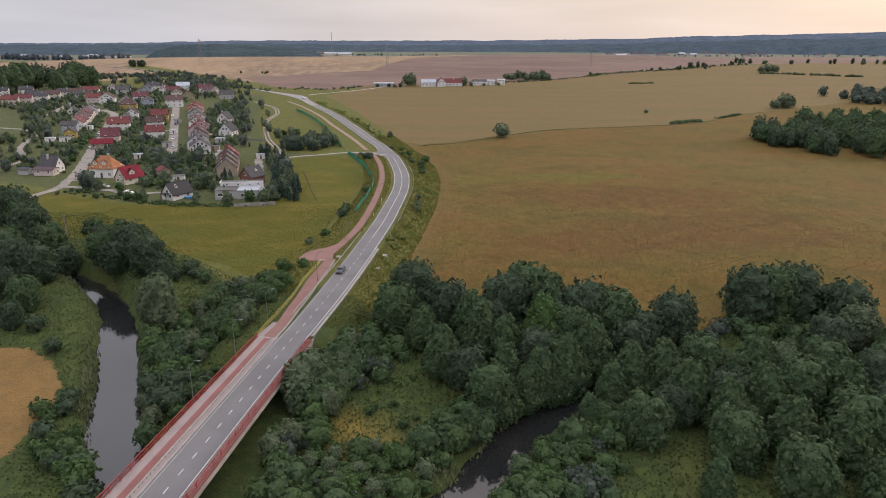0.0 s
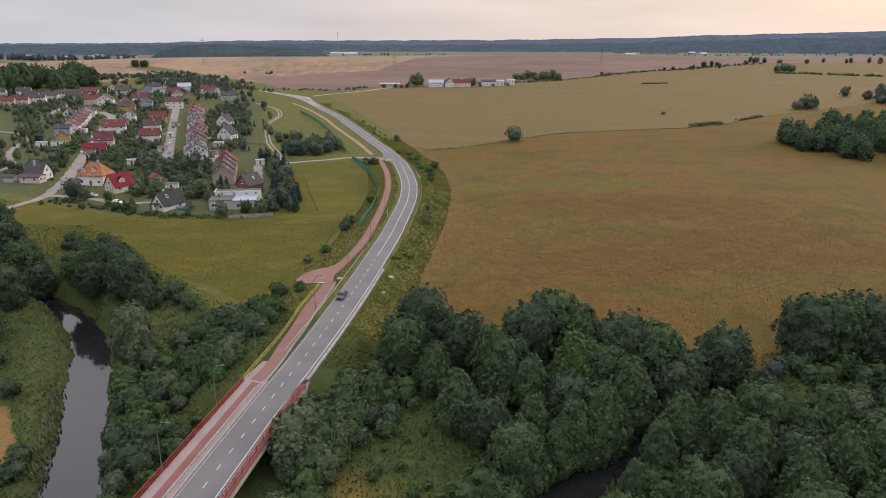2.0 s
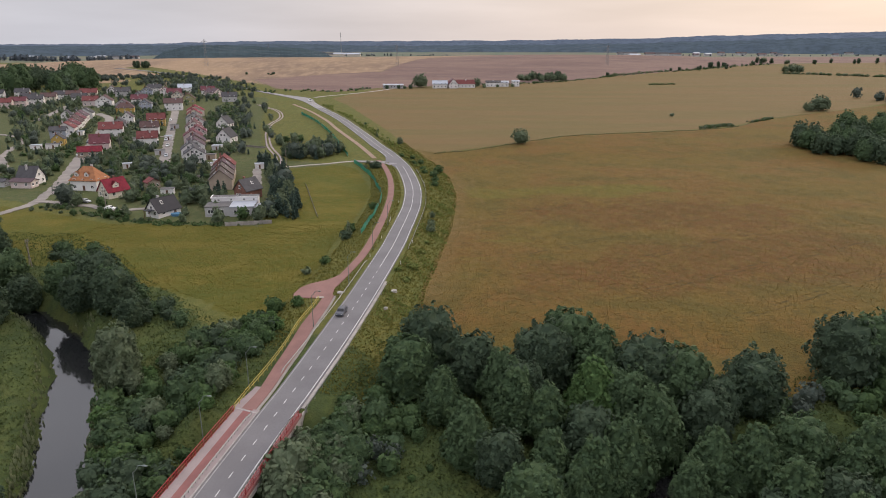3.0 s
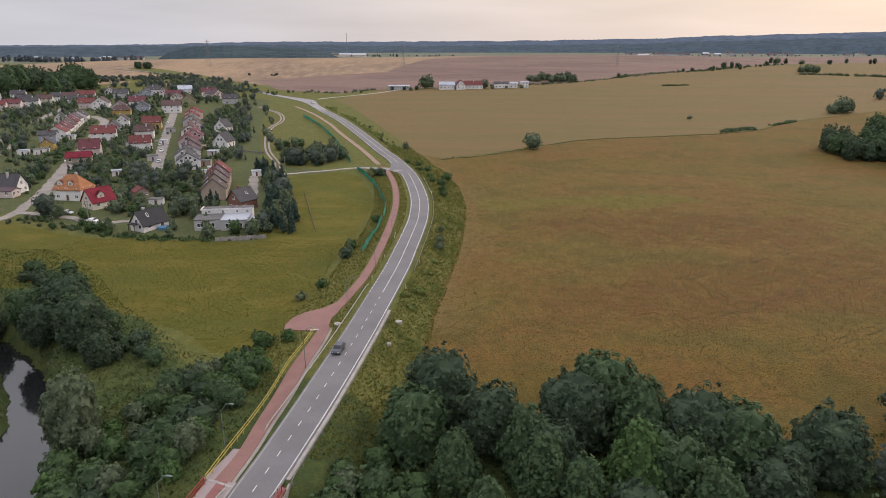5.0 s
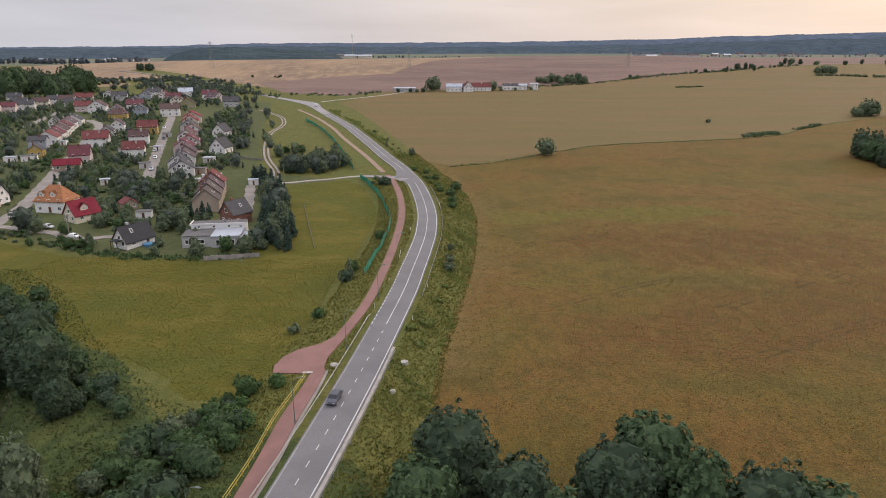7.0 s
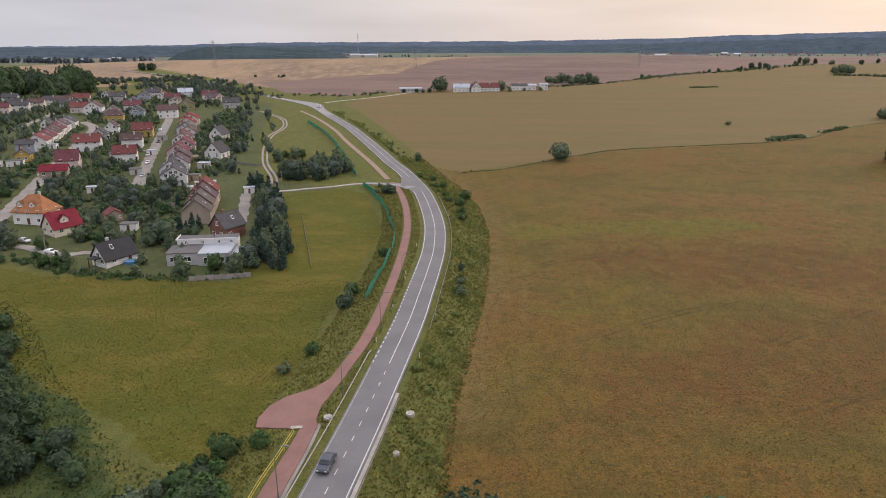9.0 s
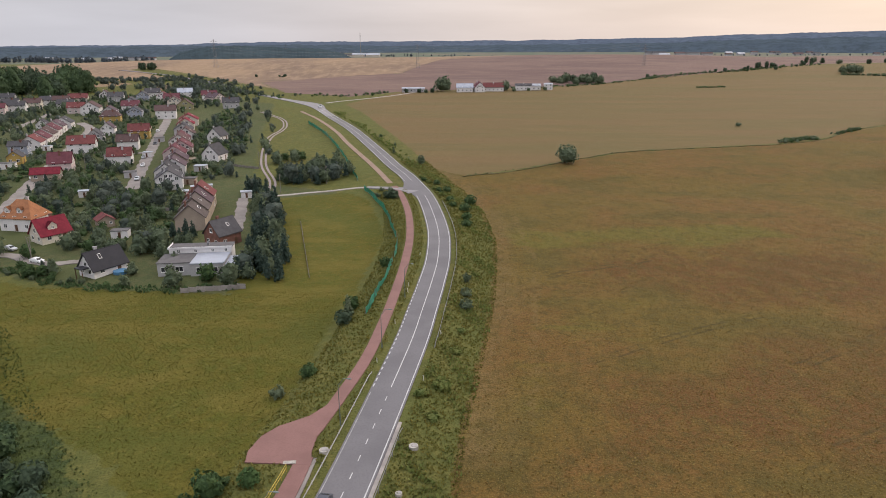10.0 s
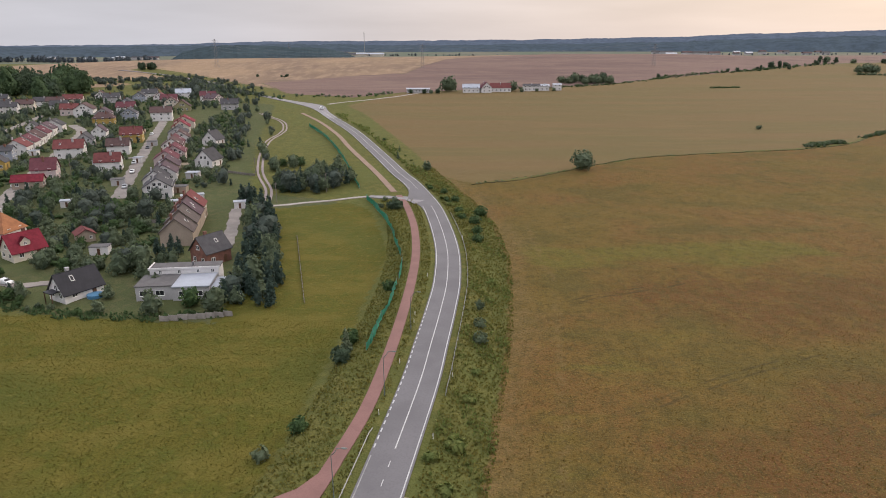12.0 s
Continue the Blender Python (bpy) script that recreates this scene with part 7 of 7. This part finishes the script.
thicket([(100, 790), (160, 800), (150, 830), (95, 815)], 14, ("far_a", "far_b"), 0.6, 0.9, 51, "farm trees", None, 7)

# hedgerows and ditch growth
def along(pts, count, kinds, lo, hi, seed, group, spread, joined=""):
    rng = random.Random(seed)
    line = smooth_line(pts, 2.0)
    spots = []
    for _ in range(count):
        x, y = line[rng.randrange(len(line))]
        spots.append((rng.choice(kinds), x + rng.gauss(0, spread), y + rng.gauss(0, spread), rng.uniform(lo, hi), rng.uniform(0, 6.3), rng.uniform(0.85, 1.15)))
    if joined:
        grove("trees", spots, joined, "trees")
    else:
        for kind, x, y, sc, turn, tall in spots:
            plant(kind, x, y, sc, turn, tall, group=group)


along(HEDGE[2:8], 300, ("shrub_a", "shrub_b"), 0.4, 1.0, 52, "field hedgerow", 3, "low dark hedge scrub along a field edge")
along(HEDGE[4:9], 110, ("shrub_a", "shrub_b"), 0.6, 1.4, 53, "field hedgerow", 4, "low dark hedge scrub along a field edge")
along(HEDGE[4:9], 8, ("far_a", "far_b"), 0.3, 0.55, 73, "field hedgerow", 5)
along([(330, 925), (430, 1010), (520, 1080)], 9, ("far_c", "far_a"), 0.4, 0.75, 54, "field hedgerow", 6)
along([(480, 1080), (560, 1100), (640, 1120)], 8, ("far_c", "far_b"), 0.5, 0.85, 55, "field hedgerow", 8)
along([(680, 1180), (760, 1200), (840, 1230)], 8, ("far_c", "far_b"), 0.6, 0.95, 56, "field hedgerow", 10)
along([(455, 905), (490, 900), (540, 880), (575, 870)], 100, ("shrub_b", "shrub_a"), 0.9, 1.6, 57, "scrub bank in the field", 2, "low dark hedge scrub along a field edge")
for x, y, sc in ((478, 928, 1.15), (470, 930, 0.9), (486, 926, 1.0)):
    plant("far_b", x, y, sc, group="field hedgerow")
along([(172, 452), (195, 463)], 80, ("shrub_b", "shrub_a"), 0.5, 0.95, 58, "scrub on the ditch", 1.3, "low dark hedge scrub along a field edge")
along([(214, 478), (240, 500)], 60, ("shrub_b", "shrub_a"), 0.4, 0.8, 59, "scrub on the ditch", 1.2, "low dark hedge scrub along a field edge")
along([(235, 757), (262, 762)], 60, ("shrub_b",), 0.4, 0.8, 60, "scrub in the field", 1.2, "low dark hedge scrub along a field edge")
along([(-1, 371), (49, 400), (81, 423), (132, 436), (168, 445), (200, 462)], 110, ("shrub_b", "shrub_a"), 0.14, 0.36, 61, "scrub on the ditch", 0.5, "low dark hedge scrub along a field edge")
along([(-150, 705), (-100, 690), (-70, 720)], 40, ("shrub_b", "shrub_a"), 0.6, 1.2, 62, "scrub along the road", 4, "low dark hedge scrub along a field edge")
along([(-200, 760), (-260, 840), (-330, 915)], 60, ("shrub_b", "bush_e"), 0.5, 1.0, 63, "scrub along the road", 6, "low dark hedge scrub along a field edge")
along([(-210, 690), (-330, 790), (-420, 830), (-520, 880)], 40, ("far_a", "far_b"), 0.4, 0.8, 64, "scrub behind the village", 14, "far rows of dark trees on the plain")
along([(-402, 1000), (-424, 1004)], 8, ("far_c",), 0.6, 0.8, 65, "trees by the far road", 4)
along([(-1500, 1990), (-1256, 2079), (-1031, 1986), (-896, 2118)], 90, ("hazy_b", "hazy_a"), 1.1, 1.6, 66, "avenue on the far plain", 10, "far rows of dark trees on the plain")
along([(-345, 895), (-305, 856), (-262, 800), (-226, 748), (-188, 704)], 190, ("shrub_a", "shrub_b", "bush_e"), 0.5, 1.15, 91, "", 5, "low scrub and saplings along the far road")
along([(-372, 930), (-318, 872), (-236, 772), (-192, 716), (-150, 674)], 120, ("shrub_a", "shrub_b"), 0.5, 1.1, 92, "", 4, "low scrub and saplings along the far road")
along([(-420, 868), (-360, 858), (-320, 850)], 110, ("bush_e", "shrub_b"), 0.5, 1.1, 93, "", 7, "ragged scrub between the far strips of field")
along([(-330, 752), (-296, 790), (-262, 770)], 26, ("mid_a", "mid_d", "bush_e"), 0.5, 0.9, 94, "", 8, "leafy trees behind the last houses")
along([(-236, 903), (-205, 900)], 6, ("bush_e",), 0.4, 0.7, 68, "scrub on the stubble", 4)

# overgrown bank of the field ditch
line = smooth_line(DITCH[:9], 1.6)
line = line + np.random.default_rng(4).normal(0, 0.25, line.shape)
rng = np.random.default_rng(12)
grow = 0.08 + 0.55 * rng.uniform(0, 1, len(line)) ** 1.6
tagged(ribbon("ditch_bank", line, -grow, grow[::-1], lay(line[:, 0], line[:, 1]) + 0.04 + 0.16 * rng.uniform(0, 1, len(line)), 0.9, F_DITCH), "low overgrown bank of a field ditch", "ditch", kind="structure")

# ---- lattice pylons and masts on the skyline ----
def pylon(x, y, h, label, arms=3):
    p = root("pylon", Matrix.Translation((x, y, float(lay(x, y)))), label, "pylon", "power pylons")
    w = h * 0.075
    bm = bmesh.new()
    for sx in (-1, 1):
        for sy in (-1, 1):
            rod(bm, (sx * w, sy * w, -1), (sx * w * 0.18, sy * w * 0.18, h), 0.10, 4)
    part("leg", bm, M_STEELDARK, p)
    bm = bmesh.new()
    for k in range(9):
        z0, z1 = h * k / 9, h * (k + 1) / 9
        r0, r1 = w * (1 - 0.82 * k / 9), w * (1 - 0.82 * (k + 1) / 9)
        for sy in (-1, 1):
            rod(bm, (-r0, sy * r0, z0), (r1, sy * r1, z1), 0.055, 4)
            rod(bm, (r0, sy * r0, z0), (-r1, sy * r1, z1), 0.055, 4)
    part("bracing", bm, M_STEELDARK, p)
    for k in range(arms):
        z, a = h * (0.68 + 0.12 * k), h * (0.17 - 0.03 * k)
        bm = bmesh.new()
        rod(bm, (-a, 0, z), (a, 0, z), 0.13, 4)
        rod(bm, (-a, 0, z), (0, 0, z + h * 0.045), 0.09, 4)
        rod(bm, (a, 0, z), (0, 0, z + h * 0.045), 0.09, 4)
        part("cross_arm", bm, M_STEELDARK, p)
    return p


PYLONS = [pylon(-332, 1032, 37, "grey lattice power pylon on the stubble hill"), pylon(-52, 1010, 30, "grey lattice power pylon in the brown field"), pylon(250, 1010, 28, "grey lattice power pylon in the brown field"), pylon(-470, 2000, 42, "grey lattice power pylon before the woods"), pylon(1150, 1400, 32, "grey lattice power pylon before the woods")]
wires = root("power_line", Matrix(), "thin dark overhead power lines between pylons", "power line")
for a, b in ((0, 1), (1, 2)):
    pa, pb = PYLONS[a].matrix_basis.translation, PYLONS[b].matrix_basis.translation
    for lvl in (0.68, 0.80, 0.92):
        for sx in (-6, 6):
            tube("wire", [pa.lerp(pb, k / 12) + Vector((sx * 0.75, 0, 33 * lvl - 11 * math.sin(math.pi * k / 12))) for k in range(13)], 0.045, M_STEELDARK, wires, 3)
mast = root("mast", Matrix.Translation((-395, 3000, float(lay(-395, 3000)))), "tall slender mast on the horizon", "mast")
bm = bmesh.new()
rod(bm, (0, 0, 0), (0, 0, 82), 1.3, 6, 0.6)
part("shaft", bm, M_ZINC, mast)
for k in range(3):
    bm = bmesh.new()
    rod(bm, (0, 0, 64 + k * 6), (0, 0, 66 + k * 6), 2.0, 8)
    part("aerial", bm, M_ZINC, mast)

# leaning timber poles with wires in the meadow
for x, y, lx, hh in ((-115.2, 206.5, 0.9, 8.0), (-114.2, 206.2, -0.6, 8.0), (-122.8, 268.3, 0.7, 7.5), (-122.2, 268.1, -0.7, 7.5), (-72.3, 345.9, 0, 7.5), (-56.9, 360, 0, 7.5), (-92.3, 388.3, 0, 7.0), (-169.2, 384.6, 0, 7.5)):
    bm = bmesh.new()
    rod(bm, (0, 0, -0.4), (lx, 0, hh), 0.14, 8, 0.10)
    for z in (hh - 0.4, hh - 0.8):
        rod(bm, (lx * 0.95 - 0.5, 0, z), (lx * 0.95 + 0.5, 0, z), 0.05, 5)
    ob = part("utility_pole", bm, M_POLEWOOD, None)
    ob.location = (x, y, float(lay(x, y)))
    tagged(ob, "weathered timber utility pole standing in the grass", "utility pole", "utility poles")

# ---- white sheds and houses of the far plain ----
rng = random.Random(9)
def far_block(x, y, w, d, h, wall, roof, label):
    b = root("building", Matrix.Translation((x, y, float(lay(x, y)))), label, "building", "far buildings")
    bm = bmesh.new()
    box(bm, -w / 2, w / 2, -d / 2, d / 2, -2, h)
    part("wall", bm, wall, b)
    bm = bmesh.new()
    lo = [bm.verts.new(p) for p in ((-w / 2 - 1, -d / 2 - 1, h), (w / 2 + 1, -d / 2 - 1, h), (w / 2 + 1, d / 2 + 1, h), (-w / 2 - 1, d / 2 + 1, h))]
    r = [bm.verts.new((-w / 2 - 1, 0, h + d * 0.25)), bm.verts.new((w / 2 + 1, 0, h + d * 0.25))]
    for f in ((lo[0], lo[1], r[1], r[0]), (lo[2], lo[3], r[0], r[1]), (lo[1], lo[2], r[1]), (lo[3], lo[0], r[0]), (lo[3], lo[2], lo[1], lo[0])):
        bm.faces.new(f)
    part("roof", bm, roof, b)


for k in range(12):
    x = rng.uniform(650, 1150)
    far_block(x, 2300 + rng.uniform(-78.3, 157.8), rng.uniform(14, 50), 16, rng.uniform(5, 9), W_GREY, rng.choice((R_SHEET, R_GREY, R_BROWN)), "pale building in a distant village")
for k in range(8):
    far_block(rng.uniform(-520, -230), 2350 + rng.uniform(-60, 120), rng.uniform(20, 60), 18, rng.uniform(5, 8), W_CREAM, rng.choice((R_SHEET, R_SHEET, R_GREY)), "pale hall on the distant plain")
for k in range(7):
    far_block(rng.uniform(1100, 2000), 2300 + rng.uniform(-76.8, 289.9), rng.uniform(14, 40), 14, rng.uniform(5, 8), W_GREY, rng.choice((R_BROWN, R_GREY)), "pale building in a distant village")
for k in range(14):
    far_block(rng.uniform(-1500, -800), 2250 + rng.uniform(-60, 120), rng.uniform(14, 40), 14, rng.uniform(5, 8), W_GREY, rng.choice((R_BROWN, R_GREY, R_SHEET)), "pale building in a distant village")
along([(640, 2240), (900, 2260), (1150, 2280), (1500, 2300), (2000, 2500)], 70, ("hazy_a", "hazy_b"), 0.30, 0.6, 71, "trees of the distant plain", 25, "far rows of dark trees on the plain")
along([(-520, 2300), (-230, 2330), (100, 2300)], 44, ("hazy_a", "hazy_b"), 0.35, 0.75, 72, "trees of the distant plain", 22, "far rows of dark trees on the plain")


# ---- far woods: hills of tree tops beyond the fields, haze painted as glow ----
def far_wood(name, radius, depth, span, profile, foot, colour, haze_glow, seed, label, bump):
    """A wooded ridge far off: a bank of uneven tree tops along an arc."""
    rng = np.random.default_rng(seed)
    n, rows = 900 if span[1] - span[0] > 30 else 220, 5
    az = np.linspace(radians(span[0]), radians(span[1]), n)
    top = profile(np.degrees(az)) + bump * (np.convolve(rng.uniform(0, 1, n + 8), np.ones(9) / 9, 'valid') * 1.9 + 0.34 * rng.uniform(0, 1, n))
    verts, faces = [], []
    for j in range(rows):
        s = j / (rows - 1)
        r = radius + depth * s
        z = foot + (top - foot) * math.sin(0.5 * math.pi * min(1.0, 0.15 + s)) if j else np.full(n, foot - 30.0)
        jitter = np.convolve(rng.uniform(-0.5, 0.5, n + 4), np.ones(5) / 5, "valid") * 0.5 * bump * (1 if 0 < j < rows - 1 else 0)
        verts.append(np.column_stack([np.sin(az) * r, 55 + np.cos(az) * r, z + jitter]))
    for j in range(rows - 1):
        o = j * n
        faces += [(o + i, o + i + 1, o + n + i + 1, o + n + i) for i in range(n - 1)]
    me = bpy.data.meshes.new(name)
    me.from_pydata(np.concatenate(verts).tolist(), [], faces)
    me.update()
    me.polygons.foreach_set("use_smooth", np.ones(len(me.polygons), bool))
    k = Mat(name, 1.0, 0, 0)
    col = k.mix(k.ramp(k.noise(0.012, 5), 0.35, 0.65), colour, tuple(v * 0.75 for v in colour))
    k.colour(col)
    # blue emission stands in for the haze of distance, mottled by noise
    k.link(k.mix(k.ramp(k.noise(0.030, 7, (1, 1, 2.2), rough=0.75), 0.42, 0.62), haze_glow, tuple(v * 0.58 for v in haze_glow)), k.b.inputs["Emission Color"])
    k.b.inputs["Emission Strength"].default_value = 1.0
    return tagged(link_mesh(name, me, k.m), label, "wooded hills", kind="structure")


def ridge(points):
    a, e = [p[0] for p in points], [p[1] for p in points]
    return lambda deg: np.interp(deg, a, e)


def tops(r, pairs):
    """From bearing and degrees above the eye to bearing and height."""
    return ridge([(a, 57 + r * math.tan(radians(e))) for a, e in pairs])


far_wood("backdrop", 3900, 560, (-75, 75), tops(4450, [(-75, 0.2), (-34, 0.24), (-25, 0.28), (-15, 0.52), (-5, 0.56), (5, 0.60), (15, 0.70), (25, 0.95), (34, 1.10), (50, 1.0), (75, 0.7)]), 35, (0.045, 0.055, 0.065), (0.072, 0.090, 0.140), 1, "wooded hills along the horizon with painted blue haze", 7)
far_wood("backdrop", 2900, 500, (-75, 75), tops(3400, [(-75, 0.05), (-34, 0.10), (-25, 0.12), (-12, 0.25), (-3, 0.15), (5, 0.20), (15, 0.28), (24, 0.50), (34, 0.65), (50, 0.6), (75, 0.4)]), 30, (0.035, 0.045, 0.045), (0.048, 0.063, 0.098), 2, "woods below the horizon with painted blue haze", 8)
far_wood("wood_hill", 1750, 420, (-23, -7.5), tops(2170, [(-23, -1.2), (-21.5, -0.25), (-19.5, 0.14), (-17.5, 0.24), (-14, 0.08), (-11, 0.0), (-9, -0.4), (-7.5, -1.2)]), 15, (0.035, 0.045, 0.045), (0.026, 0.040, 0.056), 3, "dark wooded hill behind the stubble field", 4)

# ---- low growth: weeds of the verges, crop tufts, reeds ----
def tufts(name, xs, ys, size, material, label, category, seed, tall=1.0):
    """Many small tufts of two leaning blades each, as one mesh."""
    rng = np.random.default_rng(seed)
    n = len(xs)
    base = np.column_stack([xs, ys, lay(xs, ys) - 0.03])
    verts, faces = [], []
    for b in range(2):
        a = rng.uniform(0, 6.28, n)
        s = size * rng.uniform(0.5, 1.4, n)
        d = np.column_stack([np.cos(a), np.sin(a), np.zeros(n)])
        p = np.column_stack([-np.sin(a), np.cos(a), np.zeros(n)])
        tip = base + d * (s * rng.uniform(0.1, 0.8, n))[:, None] + np.column_stack([np.zeros(n), np.zeros(n), s * tall * rng.uniform(0.7, 1.3, n)])
        mid = (base + tip) / 2
        w = (s * 0.50)[:, None]
        verts.append(np.stack([base, mid + p * w, tip, mid - p * w], 1).reshape(-1, 3))
        i = b * 4 * n + np.arange(n)[:, None] * 4
        faces.append(np.hstack([i, i + 1, i + 2, i + 3]))
    v, f = np.concatenate(verts), np.concatenate(faces)
    me = bpy.data.meshes.new(name)
    me.vertices.add(len(v))
    me.vertices.foreach_set("co", v.ravel())
    me.loops.add(f.size)
    me.loops.foreach_set("vertex_index", f.ravel().astype(np.int32))
    me.polygons.add(len(f))
    me.polygons.foreach_set("loop_start", np.arange(0, f.size, 4, dtype=np.int32))
    me.update()
    me.validate()
    return tagged(link_mesh(name, me, material), label, category, kind="stuff")


rng = np.random.default_rng(3)
PAVED = [tuple(v) for v in lower[::4]], [tuple(v) for v in smooth_line([(-26.5, 184), (-24.2, 194), (-21.7, 206.2), (-20.2, 220), (-18.9, 240), (-18.1, 263), (-18.3, 287), (-20.5, 314), (-24.7, 340), (-29, 357)], 8)]
SQUARE = outline


def spread(n, x0, x1, y0, y1, keep):
    x, y = rng.uniform(x0, x1, n), rng.uniform(y0, y1, n)
    d, side = road_side(x, y)
    ok = d > 4.6
    for pv, w in zip(PAVED, (2.9, 1.5)):
        ok &= line_dist(x, y, pv)[0] > w
    ok &= ~inside(x, y, SQUARE)
    ok &= keep(x, y, d, side)
    return x[ok], y[ok]


west = np.array(CROP_EDGE)


def is_verge(x, y, d, side):
    edge = np.interp(y, west[:, 1], west[:, 0])
    return ((side > 0) & (x < edge + 1.2) & (y > 132)) | ((side < 0) & (d < 17) & (y > 150) & (y < 350))


x, y = spread(80000, -45, 12, 128, 400, is_verge)
tufts("verge_weeds", x, y, 0.29, F_WEED, "tangled green and yellow weeds on the road verges", "weeds", 1)
edge_near = lambda x, y, d, s: is_verge(x, y, d, s) & (s > 0) & (np.interp(y, west[:, 1], west[:, 0]) - x < 9) & (rng.uniform(0, 1, len(x)) < np.clip(1.6 * np.sin(y * 0.31 + 0.5 * x) * np.sin(y * 0.12 + x * 0.4), 0, 1))
x, y = spread(36000, -30, 8, 150, 400, edge_near)
tufts("tall_weeds", x, y, 0.42, F_TALLWEED, "tall bright green weeds along the field edge", "weeds", 8)
x, y = spread(9000, -95, -18, 385, 585, lambda x, y, d, s: (s > 0) & (d > 5.5) & (d < 6.5 + 7 * np.abs(np.sin(y * 0.05 + 1.0)) * rng.uniform(0.3, 1, len(x))))
tufts("bank_weeds", x, y, 0.85, F_TALLWEED, "tall rank weeds on the bank of the climbing road", "weeds", 12, 1.1)
x, y = spread(5200, -128, -58, 243, 268, lambda x, y, d, s: np.abs(y - np.interp(x, [-128, -109, -95, -74, -58], [262, 251.5, 248, 246.8, 249.5]) - 1.2) < 1.7 + 0.9 * np.sin(x * 0.9))
tufts("hedge_weeds", x, y, 0.50, F_BUSH, "dark weedy hedge growth along the garden edge", "weeds", 10, 1.2)
x, y = spread(24000, -62, 12, 66, 172, lambda x, y, d, s: (d > 8) & (y < 160 - 0.25 * np.maximum(x + 30, 0)) & ((x > -30) | (y < 158)) & (line_dist(x, y, RIVER_FEW)[0] > 5.5))
tufts("bank_grass", x, y, 0.30, F_GRASS, "long rough grass on the river banks", "grass", 2)
x, y = spread(18000, 8, 100, 66, 152, lambda x, y, d, s: (line_dist(x, y, RIVER_FEW)[0] > 4.5) & (y < 150 - 0.1 * x))
tufts("bank_grass", x, y, 0.34, F_GRASS, "long rough grass on the river banks", "grass", 6)
x, y = spread(34000, -140, -30, 88, 240, lambda x, y, d, s: (d > 14) & (y < np.interp(x, [-150, -112, -100, -79, -53, -40, -30], [262, 233, 224, 197, 171, 163, 157])) & (line_dist(x, y, RIVER_FEW)[0] > 5.2) & ~inside(x, y, [(-99, 133), (-86, 132), (-77, 126), (-71, 117), (-69, 107), (-68, 96), (-70, 85), (-80, 70), (-140, 60), (-200, 90), (-190, 120), (-130, 135)]))
tufts("bank_grass", x, y, 0.30, F_GRASS, "long rough grass on the river banks", "grass", 5)
crop_poly = CROP_EDGE[:10] + [(60, 330), (150, 300), (190, 160), (97, 149), (53, 151)]
x, y = spread(76000, -10, 150, 150, 330, lambda x, y, d, s: inside(x, y, crop_poly) & (rng.uniform(0, 1, len(x)) < np.clip((330 - y) / 190, 0, 1) ** 1.5))
tufts("crop_plants", x, y, 0.16, F_CROP, "ripening rusty ochre crop plants in the wide field", "crop", 3, 1.1)
meadow_poly = [(-37, 168), (-33, 200), (-31, 245), (-45.7, 248.8), (-58.7, 245.5), (-113.3, 249.9), (-125.7, 233.8), (-108.4, 207), (-85.2, 197.3), (-68, 186.2), (-55.2, 177.3), (-47.7, 169.3)]
x, y = spread(30000, -130, -30, 160, 262, lambda x, y, d, s: inside(x, y, meadow_poly))
tufts("meadow_grass", x, y, 0.17, F_MEADOW, "yellow-green uncut meadow grass", "grass", 4)

def by_water(x, y, d, s):
    r = line_dist(x, y, RIVER_FEW)[0]
    return (d > 7) & (r < 6.2) & (r > np.where(x > -15, 2.7, 3.7)) & (rng.uniform(0, 1, len(x)) < 0.55 + 0.45 * np.sin(x * 0.6 + y * 0.35))


x, y = spread(60000, -100, 48, 72, 176, by_water)
tufts("reeds", x, y, 0.42, F_REED, "pale grey-green reeds fringing the river", "reeds", 9, 2.2)
